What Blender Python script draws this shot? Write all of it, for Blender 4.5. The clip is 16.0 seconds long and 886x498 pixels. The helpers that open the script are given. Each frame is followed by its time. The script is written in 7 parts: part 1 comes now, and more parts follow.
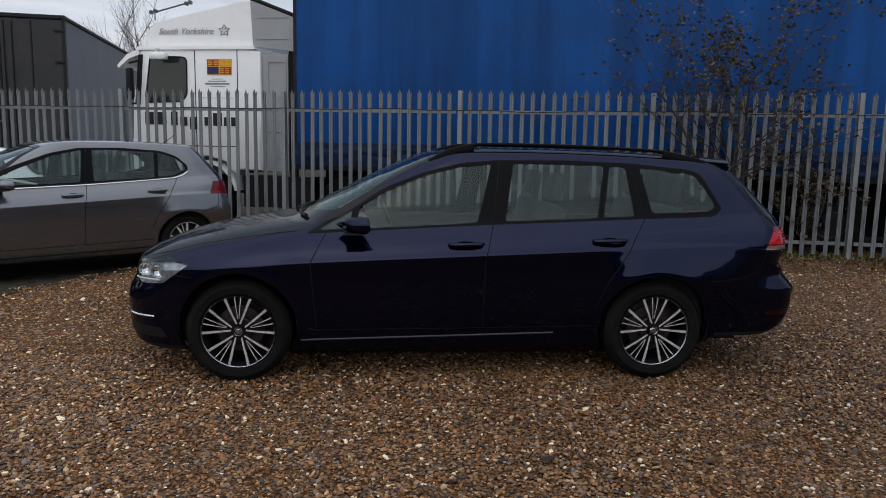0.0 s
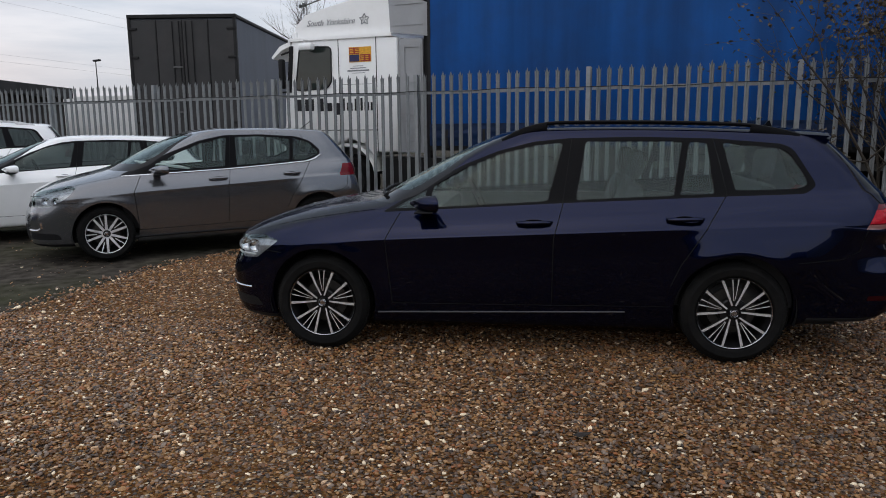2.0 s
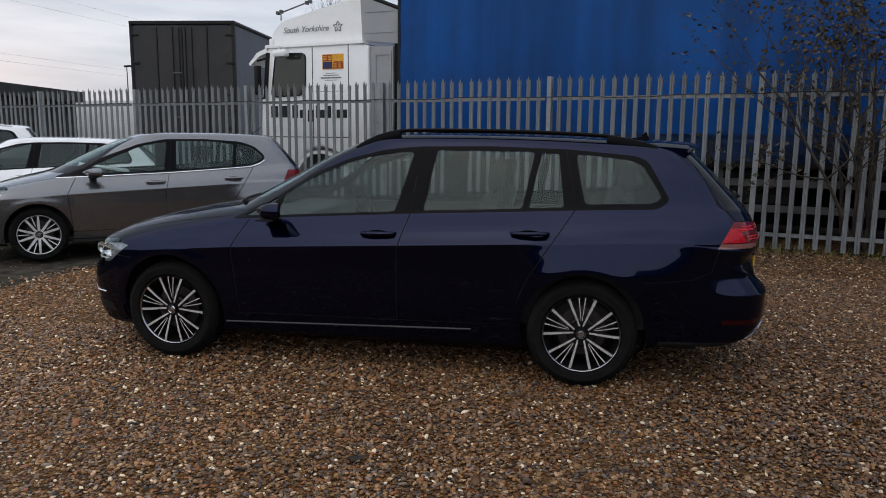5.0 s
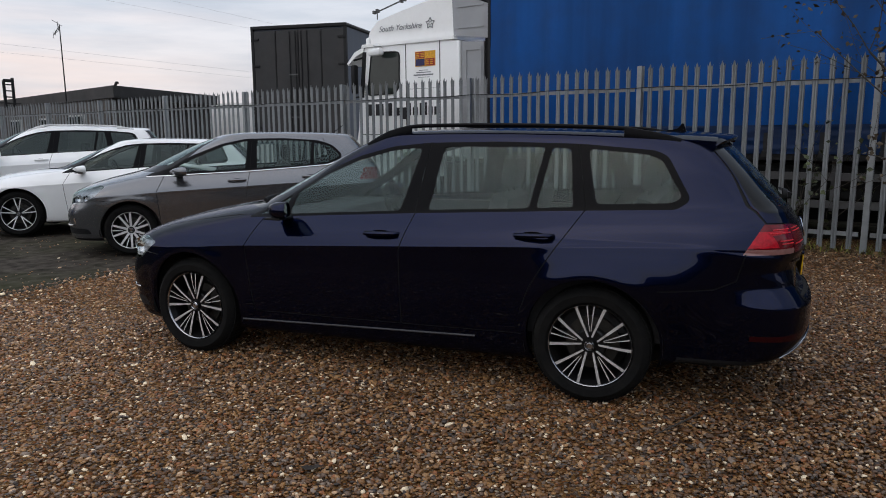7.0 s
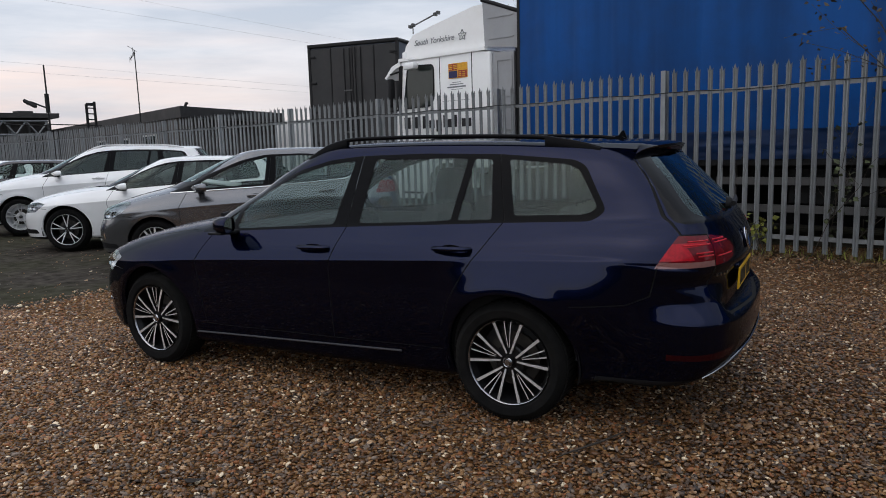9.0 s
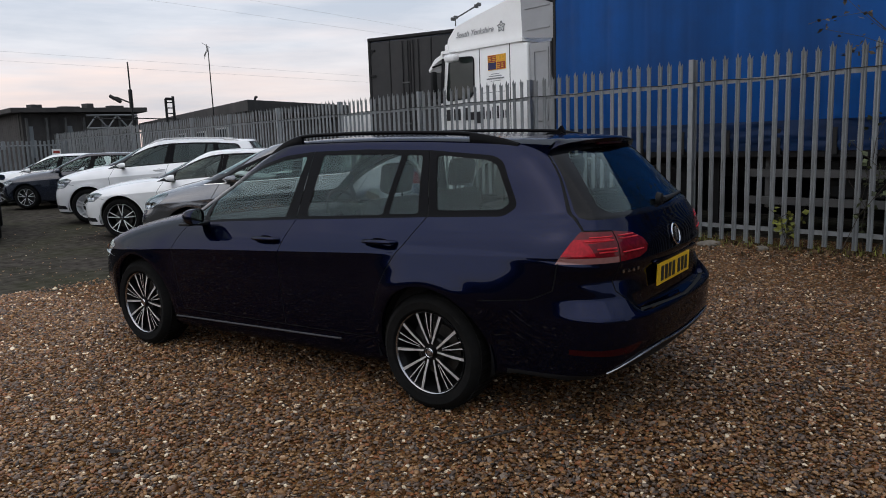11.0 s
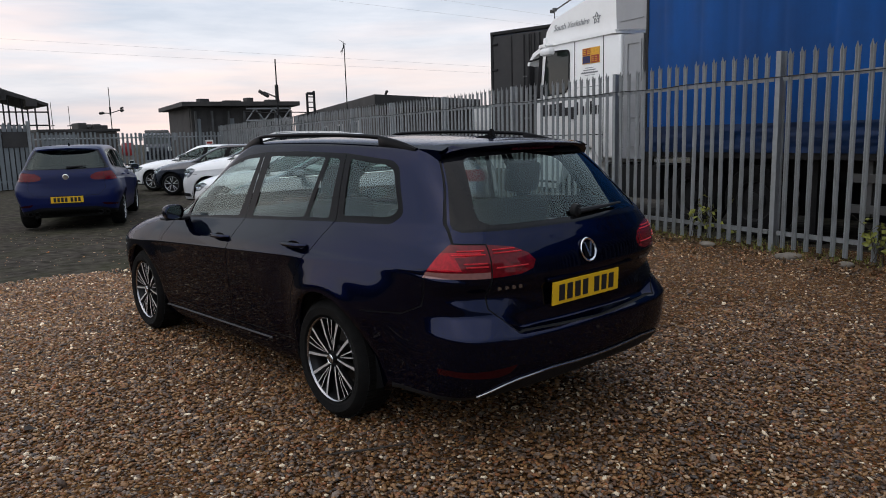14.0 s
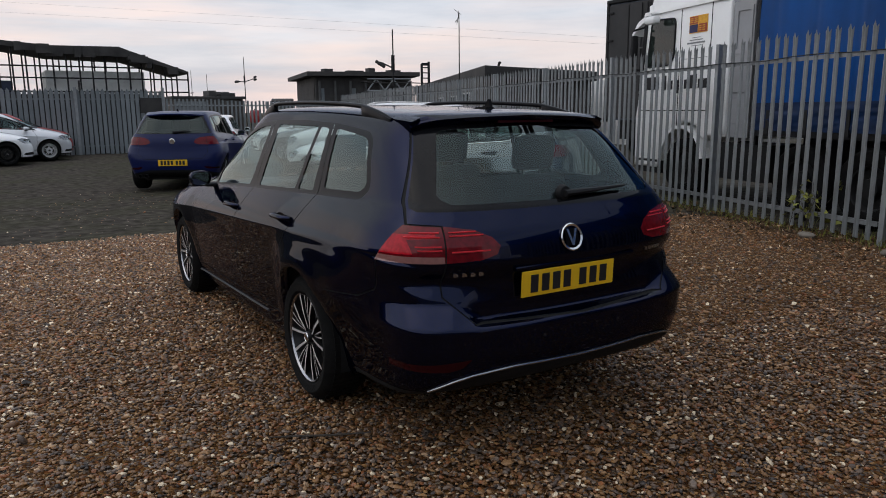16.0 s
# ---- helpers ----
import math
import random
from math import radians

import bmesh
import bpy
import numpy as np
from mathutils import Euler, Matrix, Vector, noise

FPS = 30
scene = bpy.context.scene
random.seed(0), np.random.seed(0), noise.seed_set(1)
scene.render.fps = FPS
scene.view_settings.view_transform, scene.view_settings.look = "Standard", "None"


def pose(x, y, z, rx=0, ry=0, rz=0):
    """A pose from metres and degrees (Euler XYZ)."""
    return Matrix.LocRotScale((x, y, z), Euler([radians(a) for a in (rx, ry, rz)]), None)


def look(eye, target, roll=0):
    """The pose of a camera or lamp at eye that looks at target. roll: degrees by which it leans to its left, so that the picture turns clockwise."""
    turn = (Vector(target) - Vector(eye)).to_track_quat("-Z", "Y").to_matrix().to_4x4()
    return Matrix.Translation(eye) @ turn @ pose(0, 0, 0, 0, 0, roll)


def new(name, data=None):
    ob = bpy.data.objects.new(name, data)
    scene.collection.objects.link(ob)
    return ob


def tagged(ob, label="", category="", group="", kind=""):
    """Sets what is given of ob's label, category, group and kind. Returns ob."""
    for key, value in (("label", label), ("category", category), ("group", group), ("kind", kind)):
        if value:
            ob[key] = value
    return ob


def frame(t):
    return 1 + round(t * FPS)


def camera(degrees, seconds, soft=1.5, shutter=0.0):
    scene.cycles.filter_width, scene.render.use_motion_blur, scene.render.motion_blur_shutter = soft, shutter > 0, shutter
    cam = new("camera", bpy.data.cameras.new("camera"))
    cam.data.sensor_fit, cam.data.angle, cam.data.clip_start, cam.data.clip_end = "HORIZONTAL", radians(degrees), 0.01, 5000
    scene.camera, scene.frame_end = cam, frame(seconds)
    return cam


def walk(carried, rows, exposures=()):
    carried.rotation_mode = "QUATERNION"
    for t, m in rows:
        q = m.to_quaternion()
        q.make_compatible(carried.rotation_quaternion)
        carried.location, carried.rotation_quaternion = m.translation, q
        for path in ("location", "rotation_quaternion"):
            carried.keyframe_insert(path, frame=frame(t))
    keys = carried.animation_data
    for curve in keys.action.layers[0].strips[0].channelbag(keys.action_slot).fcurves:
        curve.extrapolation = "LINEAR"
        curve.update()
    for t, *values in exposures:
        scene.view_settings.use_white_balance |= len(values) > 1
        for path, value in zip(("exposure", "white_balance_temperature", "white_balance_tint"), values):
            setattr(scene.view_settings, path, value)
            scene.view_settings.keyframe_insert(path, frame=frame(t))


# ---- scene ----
from mathutils.interpolate import poly_3d_calc
cam = camera(63.3, 16.0, soft=0.95)
PATH = [
    (0, (-0.442, -5.229, 1.458), (-0.271, -3.255, 1.181), 1.1),
    (0.5, (-0.302, -5.418, 1.47), (-0.249, -3.439, 1.19), 0.5),
    (1, (-0.155, -5.476, 1.471), (-0.223, -3.502, 1.159), -0.1),
    (1.5, (0.054, -5.38, 1.473), (-0.143, -3.42, 1.126), -0.2),
    (2, (0.171, -5.35, 1.471), (-0.117, -3.399, 1.135), -0.5),
    (2.5, (0.349, -5.384, 1.467), (0.004, -3.437, 1.164), -1.0),
    (3, (0.578, -5.454, 1.467), (0.187, -3.513, 1.181), -1.3),
    (3.5, (0.767, -5.407, 1.456), (0.422, -3.459, 1.16), -0.8),
    (4, (1.012, -5.154, 1.456), (0.706, -3.202, 1.146), -0.0),
    (4.2, (1.066, -5.104, 1.458), (0.759, -3.153, 1.147), 0.3),
    (6.3, (1.782, -4.697, 1.435), (1.162, -2.822, 1.115), -0.1),
    (6.5, (1.84, -4.629, 1.44), (1.182, -2.77, 1.109), -0.1),
    (7, (1.978, -4.562, 1.447), (1.242, -2.73, 1.128), -0.4),
    (7.5, (2.219, -4.547, 1.453), (1.399, -2.746, 1.165), -0.8),
    (8, (2.419, -4.485, 1.437), (1.534, -2.712, 1.167), -1.3),
    (8.5, (2.604, -4.274, 1.438), (1.68, -2.522, 1.165), -1.6),
    (9, (2.761, -4.137, 1.436), (1.813, -2.399, 1.152), -1.7),
    (9.5, (3.006, -4.088, 1.437), (2.023, -2.371, 1.146), -1.5),
    (9.7, (3.101, -4.085, 1.442), (2.099, -2.378, 1.153), -1.4),
    (11.8, (3.788, -3.563, 1.445), (2.529, -2.045, 1.115), -2.8),
    (12, (3.857, -3.514, 1.446), (2.566, -2.025, 1.108), -2.9),
    (12.5, (3.961, -3.298, 1.426), (2.603, -1.876, 1.063), -2.5),
    (13, (4.066, -3.079, 1.448), (2.675, -1.687, 1.09), -3.1),
    (13.5, (4.264, -2.913, 1.446), (2.843, -1.544, 1.12), -2.5),
    (14, (4.443, -2.814, 1.461), (2.972, -1.495, 1.151), -1.5),
    (14.5, (4.477, -2.693, 1.437), (2.959, -1.432, 1.117), -0.7),
    (15, (4.467, -2.451, 1.448), (2.897, -1.26, 1.105), -0.4),
    (15.5, (4.506, -2.296, 1.43), (2.887, -1.179, 1.068), -0.4),
    (16, (4.655, -2.079, 1.438), (2.985, -1.044, 1.061), -0.4),
]
walk(cam, [(t, look(eye, target, roll)) for t, eye, target, roll in PATH], [(0.0, 0.0), (13.2, 0.0), (14.2, 0.12), (14.8, 0.12), (15.4, 0.02), (16.0, -0.08)])

# ---- light: an overcast winter dusk, brighter and pink low in the west ----
SUN_FROM = Vector((-0.16, -0.62, 0.77)).normalized()
world = bpy.data.worlds.new("dusk_sky")
scene.world = world
world.use_nodes = True
wn, wl = world.node_tree.nodes, world.node_tree.links
wn.clear()


def wnode(kind, **sockets):
    nd = wn.new(kind)
    for key, value in sockets.items():
        nd.inputs[key.replace("_", " ")].default_value = value
    return nd


w_out, w_bg = wnode("ShaderNodeOutputWorld"), wnode("ShaderNodeBackground", Strength=1.02)
w_sky = wnode("ShaderNodeTexSky")
w_sky.sky_type, w_sky.sun_disc = "NISHITA", False
w_sky.sun_elevation = math.asin(SUN_FROM.z)
w_sky.sun_rotation = math.atan2(SUN_FROM.x, SUN_FROM.y)
w_sky.air_density, w_sky.dust_density = 1.5, 3.0
w_dim = wnode("ShaderNodeMixRGB", Fac=1.0, Color2=(0.03, 0.03, 0.03, 1))
w_dim.blend_type = "MULTIPLY"
wl.new(w_sky.outputs[0], w_dim.inputs[1])
w_tc, w_sep = wnode("ShaderNodeTexCoord"), wnode("ShaderNodeSeparateXYZ")
wl.new(w_tc.outputs["Generated"], w_sep.inputs[0])
w_grad = wn.new("ShaderNodeValToRGB")
w_grad.color_ramp.elements[0].position, w_grad.color_ramp.elements[0].color = 0.0, (0.70, 0.68, 0.70, 1)
w_grad.color_ramp.elements[1].position, w_grad.color_ramp.elements[1].color = 1.0, (0.95, 0.97, 1.0, 1)
for at, col in ((0.10, (0.67, 0.68, 0.73, 1)), (0.28, (0.55, 0.61, 0.69, 1)), (0.5, (0.51, 0.58, 0.66, 1)), (0.8, (0.80, 0.87, 0.95, 1))):
    el = w_grad.color_ramp.elements.new(at)
    el.color = col
wl.new(w_sep.outputs[2], w_grad.inputs[0])
# streaked cloud, flattened towards the horizon
w_map = wn.new("ShaderNodeMapping")
w_map.inputs["Scale"].default_value = (1.6, 1.6, 11.0)
w_map.inputs["Rotation"].default_value = (0.05, 0.03, 0.4)
wl.new(w_tc.outputs["Generated"], w_map.inputs[0])
w_noise = wnode("ShaderNodeTexNoise", Scale=2.2, Detail=7.0, Roughness=0.58)
wl.new(w_map.outputs[0], w_noise.inputs[0])
w_cloud = wn.new("ShaderNodeValToRGB")
w_cloud.color_ramp.elements[0].position, w_cloud.color_ramp.elements[0].color = 0.38, (0.74, 0.76, 0.82, 1)
w_cloud.color_ramp.elements[1].position, w_cloud.color_ramp.elements[1].color = 0.66, (1.03, 1.0, 1.01, 1)
wl.new(w_noise.outputs[0], w_cloud.inputs[0])
w_mul = wnode("ShaderNodeMixRGB", Fac=1.0)
w_mul.blend_type = "MULTIPLY"
wl.new(w_grad.outputs[0], w_mul.inputs[1])
wl.new(w_cloud.outputs[0], w_mul.inputs[2])
# the pink band
w_map2 = wn.new("ShaderNodeMapping")
w_map2.inputs["Scale"].default_value = (0.9, 0.9, 9.0)
wl.new(w_tc.outputs["Generated"], w_map2.inputs[0])
w_noise2 = wnode("ShaderNodeTexNoise", Scale=1.7, Detail=5.0, Roughness=0.5)
wl.new(w_map2.outputs[0], w_noise2.inputs[0])
w_pink = wn.new("ShaderNodeValToRGB")
w_pink.color_ramp.elements[0].position, w_pink.color_ramp.elements[0].color = 0.42, (0, 0, 0, 1)
w_pink.color_ramp.elements[1].position, w_pink.color_ramp.elements[1].color = 0.58, (1, 1, 1, 1)
wl.new(w_noise2.outputs[0], w_pink.inputs[0])
w_band = wn.new("ShaderNodeValToRGB")
w_band.color_ramp.elements[0].position, w_band.color_ramp.elements[0].color = 0.0, (0.95, 0.95, 0.95, 1)
w_band.color_ramp.elements[1].position, w_band.color_ramp.elements[1].color = 0.40, (0, 0, 0, 1)
wl.new(w_sep.outputs[2], w_band.inputs[0])
w_pm = wnode("ShaderNodeMixRGB", Fac=1.0)
w_pm.blend_type = "MULTIPLY"
wl.new(w_pink.outputs[0], w_pm.inputs[1])
wl.new(w_band.outputs[0], w_pm.inputs[2])
w_side = wn.new("ShaderNodeMapRange")
w_side.inputs["From Min"].default_value, w_side.inputs["From Max"].default_value = -0.55, -0.88
wl.new(w_sep.outputs[0], w_side.inputs[0])
w_ps = wnode("ShaderNodeMixRGB", Fac=1.0)
w_ps.blend_type = "MULTIPLY"
wl.new(w_pm.outputs[0], w_ps.inputs[1])
wl.new(w_side.outputs[0], w_ps.inputs[2])
w_mixp = wnode("ShaderNodeMixRGB", Color2=(0.93, 0.72, 0.66, 1))
wl.new(w_ps.outputs[0], w_mixp.inputs[0])
wl.new(w_mul.outputs[0], w_mixp.inputs[1])
w_add = wnode("ShaderNodeMixRGB", Fac=1.0)
w_add.blend_type = "ADD"
wl.new(w_mixp.outputs[0], w_add.inputs[1])
wl.new(w_dim.outputs[0], w_add.inputs[2])
w_west = wn.new("ShaderNodeMapRange")
w_west.inputs["From Min"].default_value, w_west.inputs["From Max"].default_value = -1.0, 1.0
w_west.inputs["To Min"].default_value, w_west.inputs["To Max"].default_value = 1.08, 0.86
wl.new(w_sep.outputs[0], w_west.inputs[0])
w_fall = wnode("ShaderNodeMixRGB", Fac=1.0)
w_fall.blend_type = "MULTIPLY"
wl.new(w_add.outputs[0], w_fall.inputs[1])
wl.new(w_west.outputs[0], w_fall.inputs[2])
wl.new(w_fall.outputs[0], w_bg.inputs[0])
wl.new(w_bg.outputs[0], w_out.inputs[0])

sun = new("sun", bpy.data.lights.new("sun", "SUN"))
sun.data.energy, sun.data.angle, sun.data.color = 0.6, radians(120), (1.0, 0.97, 0.94)
sun.matrix_world = look((0, 0, 30), Vector((0, 0, 30)) - SUN_FROM)
scene.view_settings.exposure = 0.0

# ---- materials ----


def material(name, colour, rough=0.5, metal=0.0, vary=0.12, scale=6.0, bump=0.0, bump_scale=80.0, coat=0.0, dirt=None, dirt_amount=0.3,
             dirt_scale=1.5, island=0.0, objects=0.0, ior=1.45, coord="Object", coat_ior=1.5):
    m = bpy.data.materials.new(name)
    m.use_nodes = True
    nodes, links = m.node_tree.nodes, m.node_tree.links
    b = nodes["Principled BSDF"]
    b.inputs["Roughness"].default_value, b.inputs["Metallic"].default_value = rough, metal
    b.inputs["Coat Weight"].default_value, b.inputs["Coat Roughness"].default_value = coat, 0.03
    b.inputs["IOR"].default_value = ior
    b.inputs["Coat IOR"].default_value = coat_ior
    tc = nodes.new("ShaderNodeTexCoord")
    no = nodes.new("ShaderNodeTexNoise")
    no.inputs["Scale"].default_value, no.inputs["Detail"].default_value = scale, 6
    links.new(tc.outputs[coord], no.inputs[0])
    hsv = nodes.new("ShaderNodeHueSaturation")
    hsv.inputs["Color"].default_value = (*colour, 1)
    rng = nodes.new("ShaderNodeMapRange")
    rng.inputs["From Min"].default_value, rng.inputs["From Max"].default_value = 0.3, 0.7
    rng.inputs["To Min"].default_value, rng.inputs["To Max"].default_value = 1 - vary, 1 + vary
    links.new(no.outputs[0], rng.inputs[0])
    value = rng.outputs[0]
    for amount, kind, socket in ((island, "ShaderNodeNewGeometry", "Random Per Island"), (objects, "ShaderNodeObjectInfo", "Random")):
        if amount:
            src, mr, mu = nodes.new(kind), nodes.new("ShaderNodeMapRange"), nodes.new("ShaderNodeMath")
            mr.inputs["To Min"].default_value, mr.inputs["To Max"].default_value = 1 - amount, 1 + amount
            mu.operation = "MULTIPLY"
            links.new(src.outputs[socket], mr.inputs[0])
            links.new(mr.outputs[0], mu.inputs[0])
            links.new(value, mu.inputs[1])
            value = mu.outputs[0]
    links.new(value, hsv.inputs["Value"])
    out = hsv.outputs[0]
    if dirt:
        n2, ramp, mix = nodes.new("ShaderNodeTexNoise"), nodes.new("ShaderNodeValToRGB"), nodes.new("ShaderNodeMixRGB")
        n2.inputs["Scale"].default_value, n2.inputs["Detail"].default_value, n2.inputs["Roughness"].default_value = dirt_scale, 8, 0.65
        links.new(tc.outputs[coord], n2.inputs[0])
        ramp.color_ramp.elements[0].position, ramp.color_ramp.elements[1].position = 0.45, 0.75
        ramp.color_ramp.elements[1].color = (dirt_amount,) * 3 + (1,)
        links.new(n2.outputs[0], ramp.inputs[0])
        links.new(ramp.outputs[0], mix.inputs[0])
        links.new(out, mix.inputs[1])
        mix.inputs[2].default_value = (*dirt, 1)
        out = mix.outputs[0]
    links.new(out, b.inputs["Base Color"])
    if bump:
        n3, bp = nodes.new("ShaderNodeTexNoise"), nodes.new("ShaderNodeBump")
        n3.inputs["Scale"].default_value, n3.inputs["Detail"].default_value = bump_scale, 4
        bp.inputs["Strength"].default_value, bp.inputs["Distance"].default_value = bump, 0.01
        links.new(tc.outputs[coord], n3.inputs[0])
        links.new(n3.outputs[0], bp.inputs["Height"])
        links.new(bp.outputs[0], b.inputs["Normal"])
    return m


def glass(name, tint=(0.55, 0.6, 0.58), rough=0.0):
    """A thin pane: clear with a tint, glossy by Fresnel."""
    m = bpy.data.materials.new(name)
    m.use_nodes = True
    nodes, links = m.node_tree.nodes, m.node_tree.links
    nodes.clear()
    out, mix = nodes.new("ShaderNodeOutputMaterial"), nodes.new("ShaderNodeMixShader")
    tr, gl, fr = nodes.new("ShaderNodeBsdfTransparent"), nodes.new("ShaderNodeBsdfGlossy"), nodes.new("ShaderNodeLayerWeight")
    tr.inputs[0].default_value, gl.inputs["Roughness"].default_value = (*tint, 1), rough
    gl.inputs["Color"].default_value = (0.82, 0.97, 0.95, 1)
    fr.inputs["Blend"].default_value = 0.5
    pw, mu = nodes.new("ShaderNodeMath"), nodes.new("ShaderNodeMath")
    pw.operation, pw.inputs[1].default_value = "POWER", 4.6
    mu.operation, mu.inputs[1].default_value, mu.inputs[2].default_value = "MULTIPLY_ADD", 0.86, 0.044
    mu.use_clamp = True
    links.new(fr.outputs["Facing"], pw.inputs[0])
    links.new(pw.outputs[0], mu.inputs[0])
    links.new(mu.outputs[0], mix.inputs[0])
    links.new(tr.outputs[0], mix.inputs[1])
    links.new(gl.outputs[0], mix.inputs[2])
    links.new(mix.outputs[0], out.inputs[0])
    return m


PAINT_BLUE = material("dark_blue_paint", (0.0028, 0.0056, 0.027), 0.20, 0.88, 0.06, 900, coat=0.48, coat_ior=1.48, ior=1.05)
for node in PAINT_BLUE.node_tree.nodes:
    if node.type == "BSDF_PRINCIPLED":
        node.inputs["Specular Tint"].default_value = (0.20, 0.22, 0.30, 1)
PAINT_GREY = material("grey_metallic_paint", (0.150, 0.155, 0.168), 0.26, 0.8, 0.07, 700, coat=1.0, dirt=(0.07, 0.066, 0.06), dirt_amount=0.10, dirt_scale=3)
PAINT_WHITE = material("white_paint", (0.88, 0.88, 0.88), 0.32, 0.0, 0.03, 3, coat=1.0, dirt=(0.5, 0.48, 0.44), dirt_amount=0.10, dirt_scale=2)
PAINT_SILVER = material("silver_paint", (0.66, 0.67, 0.69), 0.3, 0.2, 0.05, 600, coat=1.0)
PAINT_ROYAL = material("royal_blue_paint", (0.004, 0.009, 0.058), 0.28, 0.0, 0.06, 900, ior=1.34)
PAINT_NAVY = material("navy_paint", (0.02, 0.025, 0.04), 0.25, 0.3, 0.06, 900, coat=1.0)
PAINT_RED = material("red_paint", (0.32, 0.03, 0.03), 0.3, 0.1, 0.06, 500, coat=1.0)
BLACK_GLOSS = material("black_gloss_trim", (0.004, 0.004, 0.005), 0.30, 0, 0.1, 40, ior=1.16)
GLASS_BORDER = material("black_glass_border", (0.006, 0.006, 0.007), 0.08, 0, 0.1, 40, ior=1.27)
BLACK_PLASTIC = material("black_plastic", (0.010, 0.010, 0.011), 0.65, 0, 0.15, 60, bump=0.15, bump_scale=700, ior=1.3)
RUBBER = material("tyre_rubber", (0.007, 0.007, 0.007), 0.95, 0, 0.2, 30, bump=0.3, bump_scale=300, dirt=(0.03, 0.026, 0.022), dirt_amount=0.25, dirt_scale=9, ior=1.25)
GAP_DARK = material("gap_rubber", (0.006, 0.006, 0.006), 0.9, 0, 0.1)
MIRROR = material("mirror_silver", (0.38, 0.42, 0.41), 0.03, 1.0, 0.02, 20)
DULL_CHROME = material("dull_chrome", (0.38, 0.38, 0.39), 0.25, 1.0, 0.05, 60)
CHROME = material("chrome", (0.75, 0.75, 0.76), 0.14, 1.0, 0.03, 30)
SATIN_ALUMINIUM = material("machined_alloy", (0.68, 0.675, 0.67), 0.26, 0.35, 0.12, 30, dirt=(0.12, 0.10, 0.08), dirt_amount=0.35, dirt_scale=22)
ALLOY_SILVER = material("silver_alloy", (0.74, 0.74, 0.74), 0.30, 0.3, 0.06, 30, dirt=(0.12, 0.10, 0.08), dirt_amount=0.25, dirt_scale=22)
ALLOY_DARK = material("dark_wheel_paint", (0.007, 0.007, 0.008), 0.4, 0.3, 0.1, 30, dirt=(0.03, 0.024, 0.018), dirt_amount=0.3, dirt_scale=14)
DISC_STEEL = material("worn_brake_steel", (0.06, 0.055, 0.05), 0.5, 0.6, 0.2, 40)
TRIM_STRIP = material("sill_trim", (0.045, 0.045, 0.05), 0.55, 0.0, 0.05)
CAR_GLASS = glass("car_window_glass", (0.68, 0.755, 0.735))
TINTED_GLASS = glass("dark_tinted_glass", (0.22, 0.25, 0.24))
BLACK_GLASS = glass("privacy_glass", (0.09, 0.10, 0.10))
LAMP_CLEAR = glass("clear_lamp_cover", (0.85, 0.87, 0.88))
REAR_RED = material("red_lamp_lens", (0.125, 0.0022, 0.006), 0.2, 0, 0.35, 45, coat=0.5, ior=1.2)
REAR_BRIGHT = material("bright_red_lamp_lens", (0.42, 0.006, 0.016), 0.2, 0, 0.25, 60, coat=0.3, ior=1.25)
REAR_DARK_RED = material("dark_red_lamp_lens", (0.024, 0.0015, 0.003), 0.25, 0, 0.15, 40, ior=1.3)
LAMP_PALE = material("pale_lamp_lens", (0.24, 0.11, 0.10), 0.15, 0, 0.1, 60, coat=1.0)
LAMP_BOWL = material("lamp_reflector", (0.36, 0.36, 0.38), 0.3, 0.7, 0.4, 30, bump=0.6, bump_scale=25)
GUIDE_RED = material("bright_red_guide", (0.62, 0.03, 0.04), 0.3, 0, 0.05, ior=1.3)
PLATE_YELLOW = material("yellow_plate", (0.80, 0.47, 0.015), 0.4, 0, 0.04, 12)
PLATE_WHITE = material("white_plate", (0.75, 0.75, 0.73), 0.4, 0, 0.04, 12)
INK = material("black_lettering", (0.012, 0.012, 0.014), 0.5, 0, 0.05)
SEAT_CLOTH = material("grey_seat_cloth", (0.030, 0.031, 0.033), 0.9, 0, 0.2, 120, bump=0.2, bump_scale=500)
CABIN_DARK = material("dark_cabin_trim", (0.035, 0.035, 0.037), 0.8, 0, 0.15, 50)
HEADLINER = material("pale_headliner", (0.34, 0.34, 0.33), 0.95, 0, 0.05, 50)
GALVANISED = material("galvanised_steel", (0.225, 0.240, 0.250), 0.45, 0.35, 0.16, 7, bump=0.12, bump_scale=60, dirt=(0.13, 0.12, 0.10), dirt_amount=0.5, dirt_scale=4, objects=0.14)
GUARD = material("dull_side_guard", (0.10, 0.10, 0.10), 0.6, 0.2, 0.15, 4)
GALV_POST = material("galvanised_post", (0.25, 0.265, 0.275), 0.5, 0.35, 0.12, 7, dirt=(0.16, 0.15, 0.13), dirt_amount=0.4, dirt_scale=4, objects=0.1)
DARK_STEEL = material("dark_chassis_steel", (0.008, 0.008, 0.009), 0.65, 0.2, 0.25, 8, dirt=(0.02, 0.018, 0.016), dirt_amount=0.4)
LORRY_WHITE = material("lorry_white_paint", (0.88, 0.885, 0.88), 0.35, 0, 0.03, 2.5, coat=0.6, dirt=(0.60, 0.58, 0.55), dirt_amount=0.3, dirt_scale=2.5)
LORRY_GREY = material("lorry_grey_paint", (0.29, 0.30, 0.315), 0.45, 0.1, 0.07, 3, coat=0.3, dirt=(0.2, 0.19, 0.17), dirt_amount=0.3, dirt_scale=2.5)
LORRY_GLASS = glass("lorry_window_glass", (0.28, 0.34, 0.31))
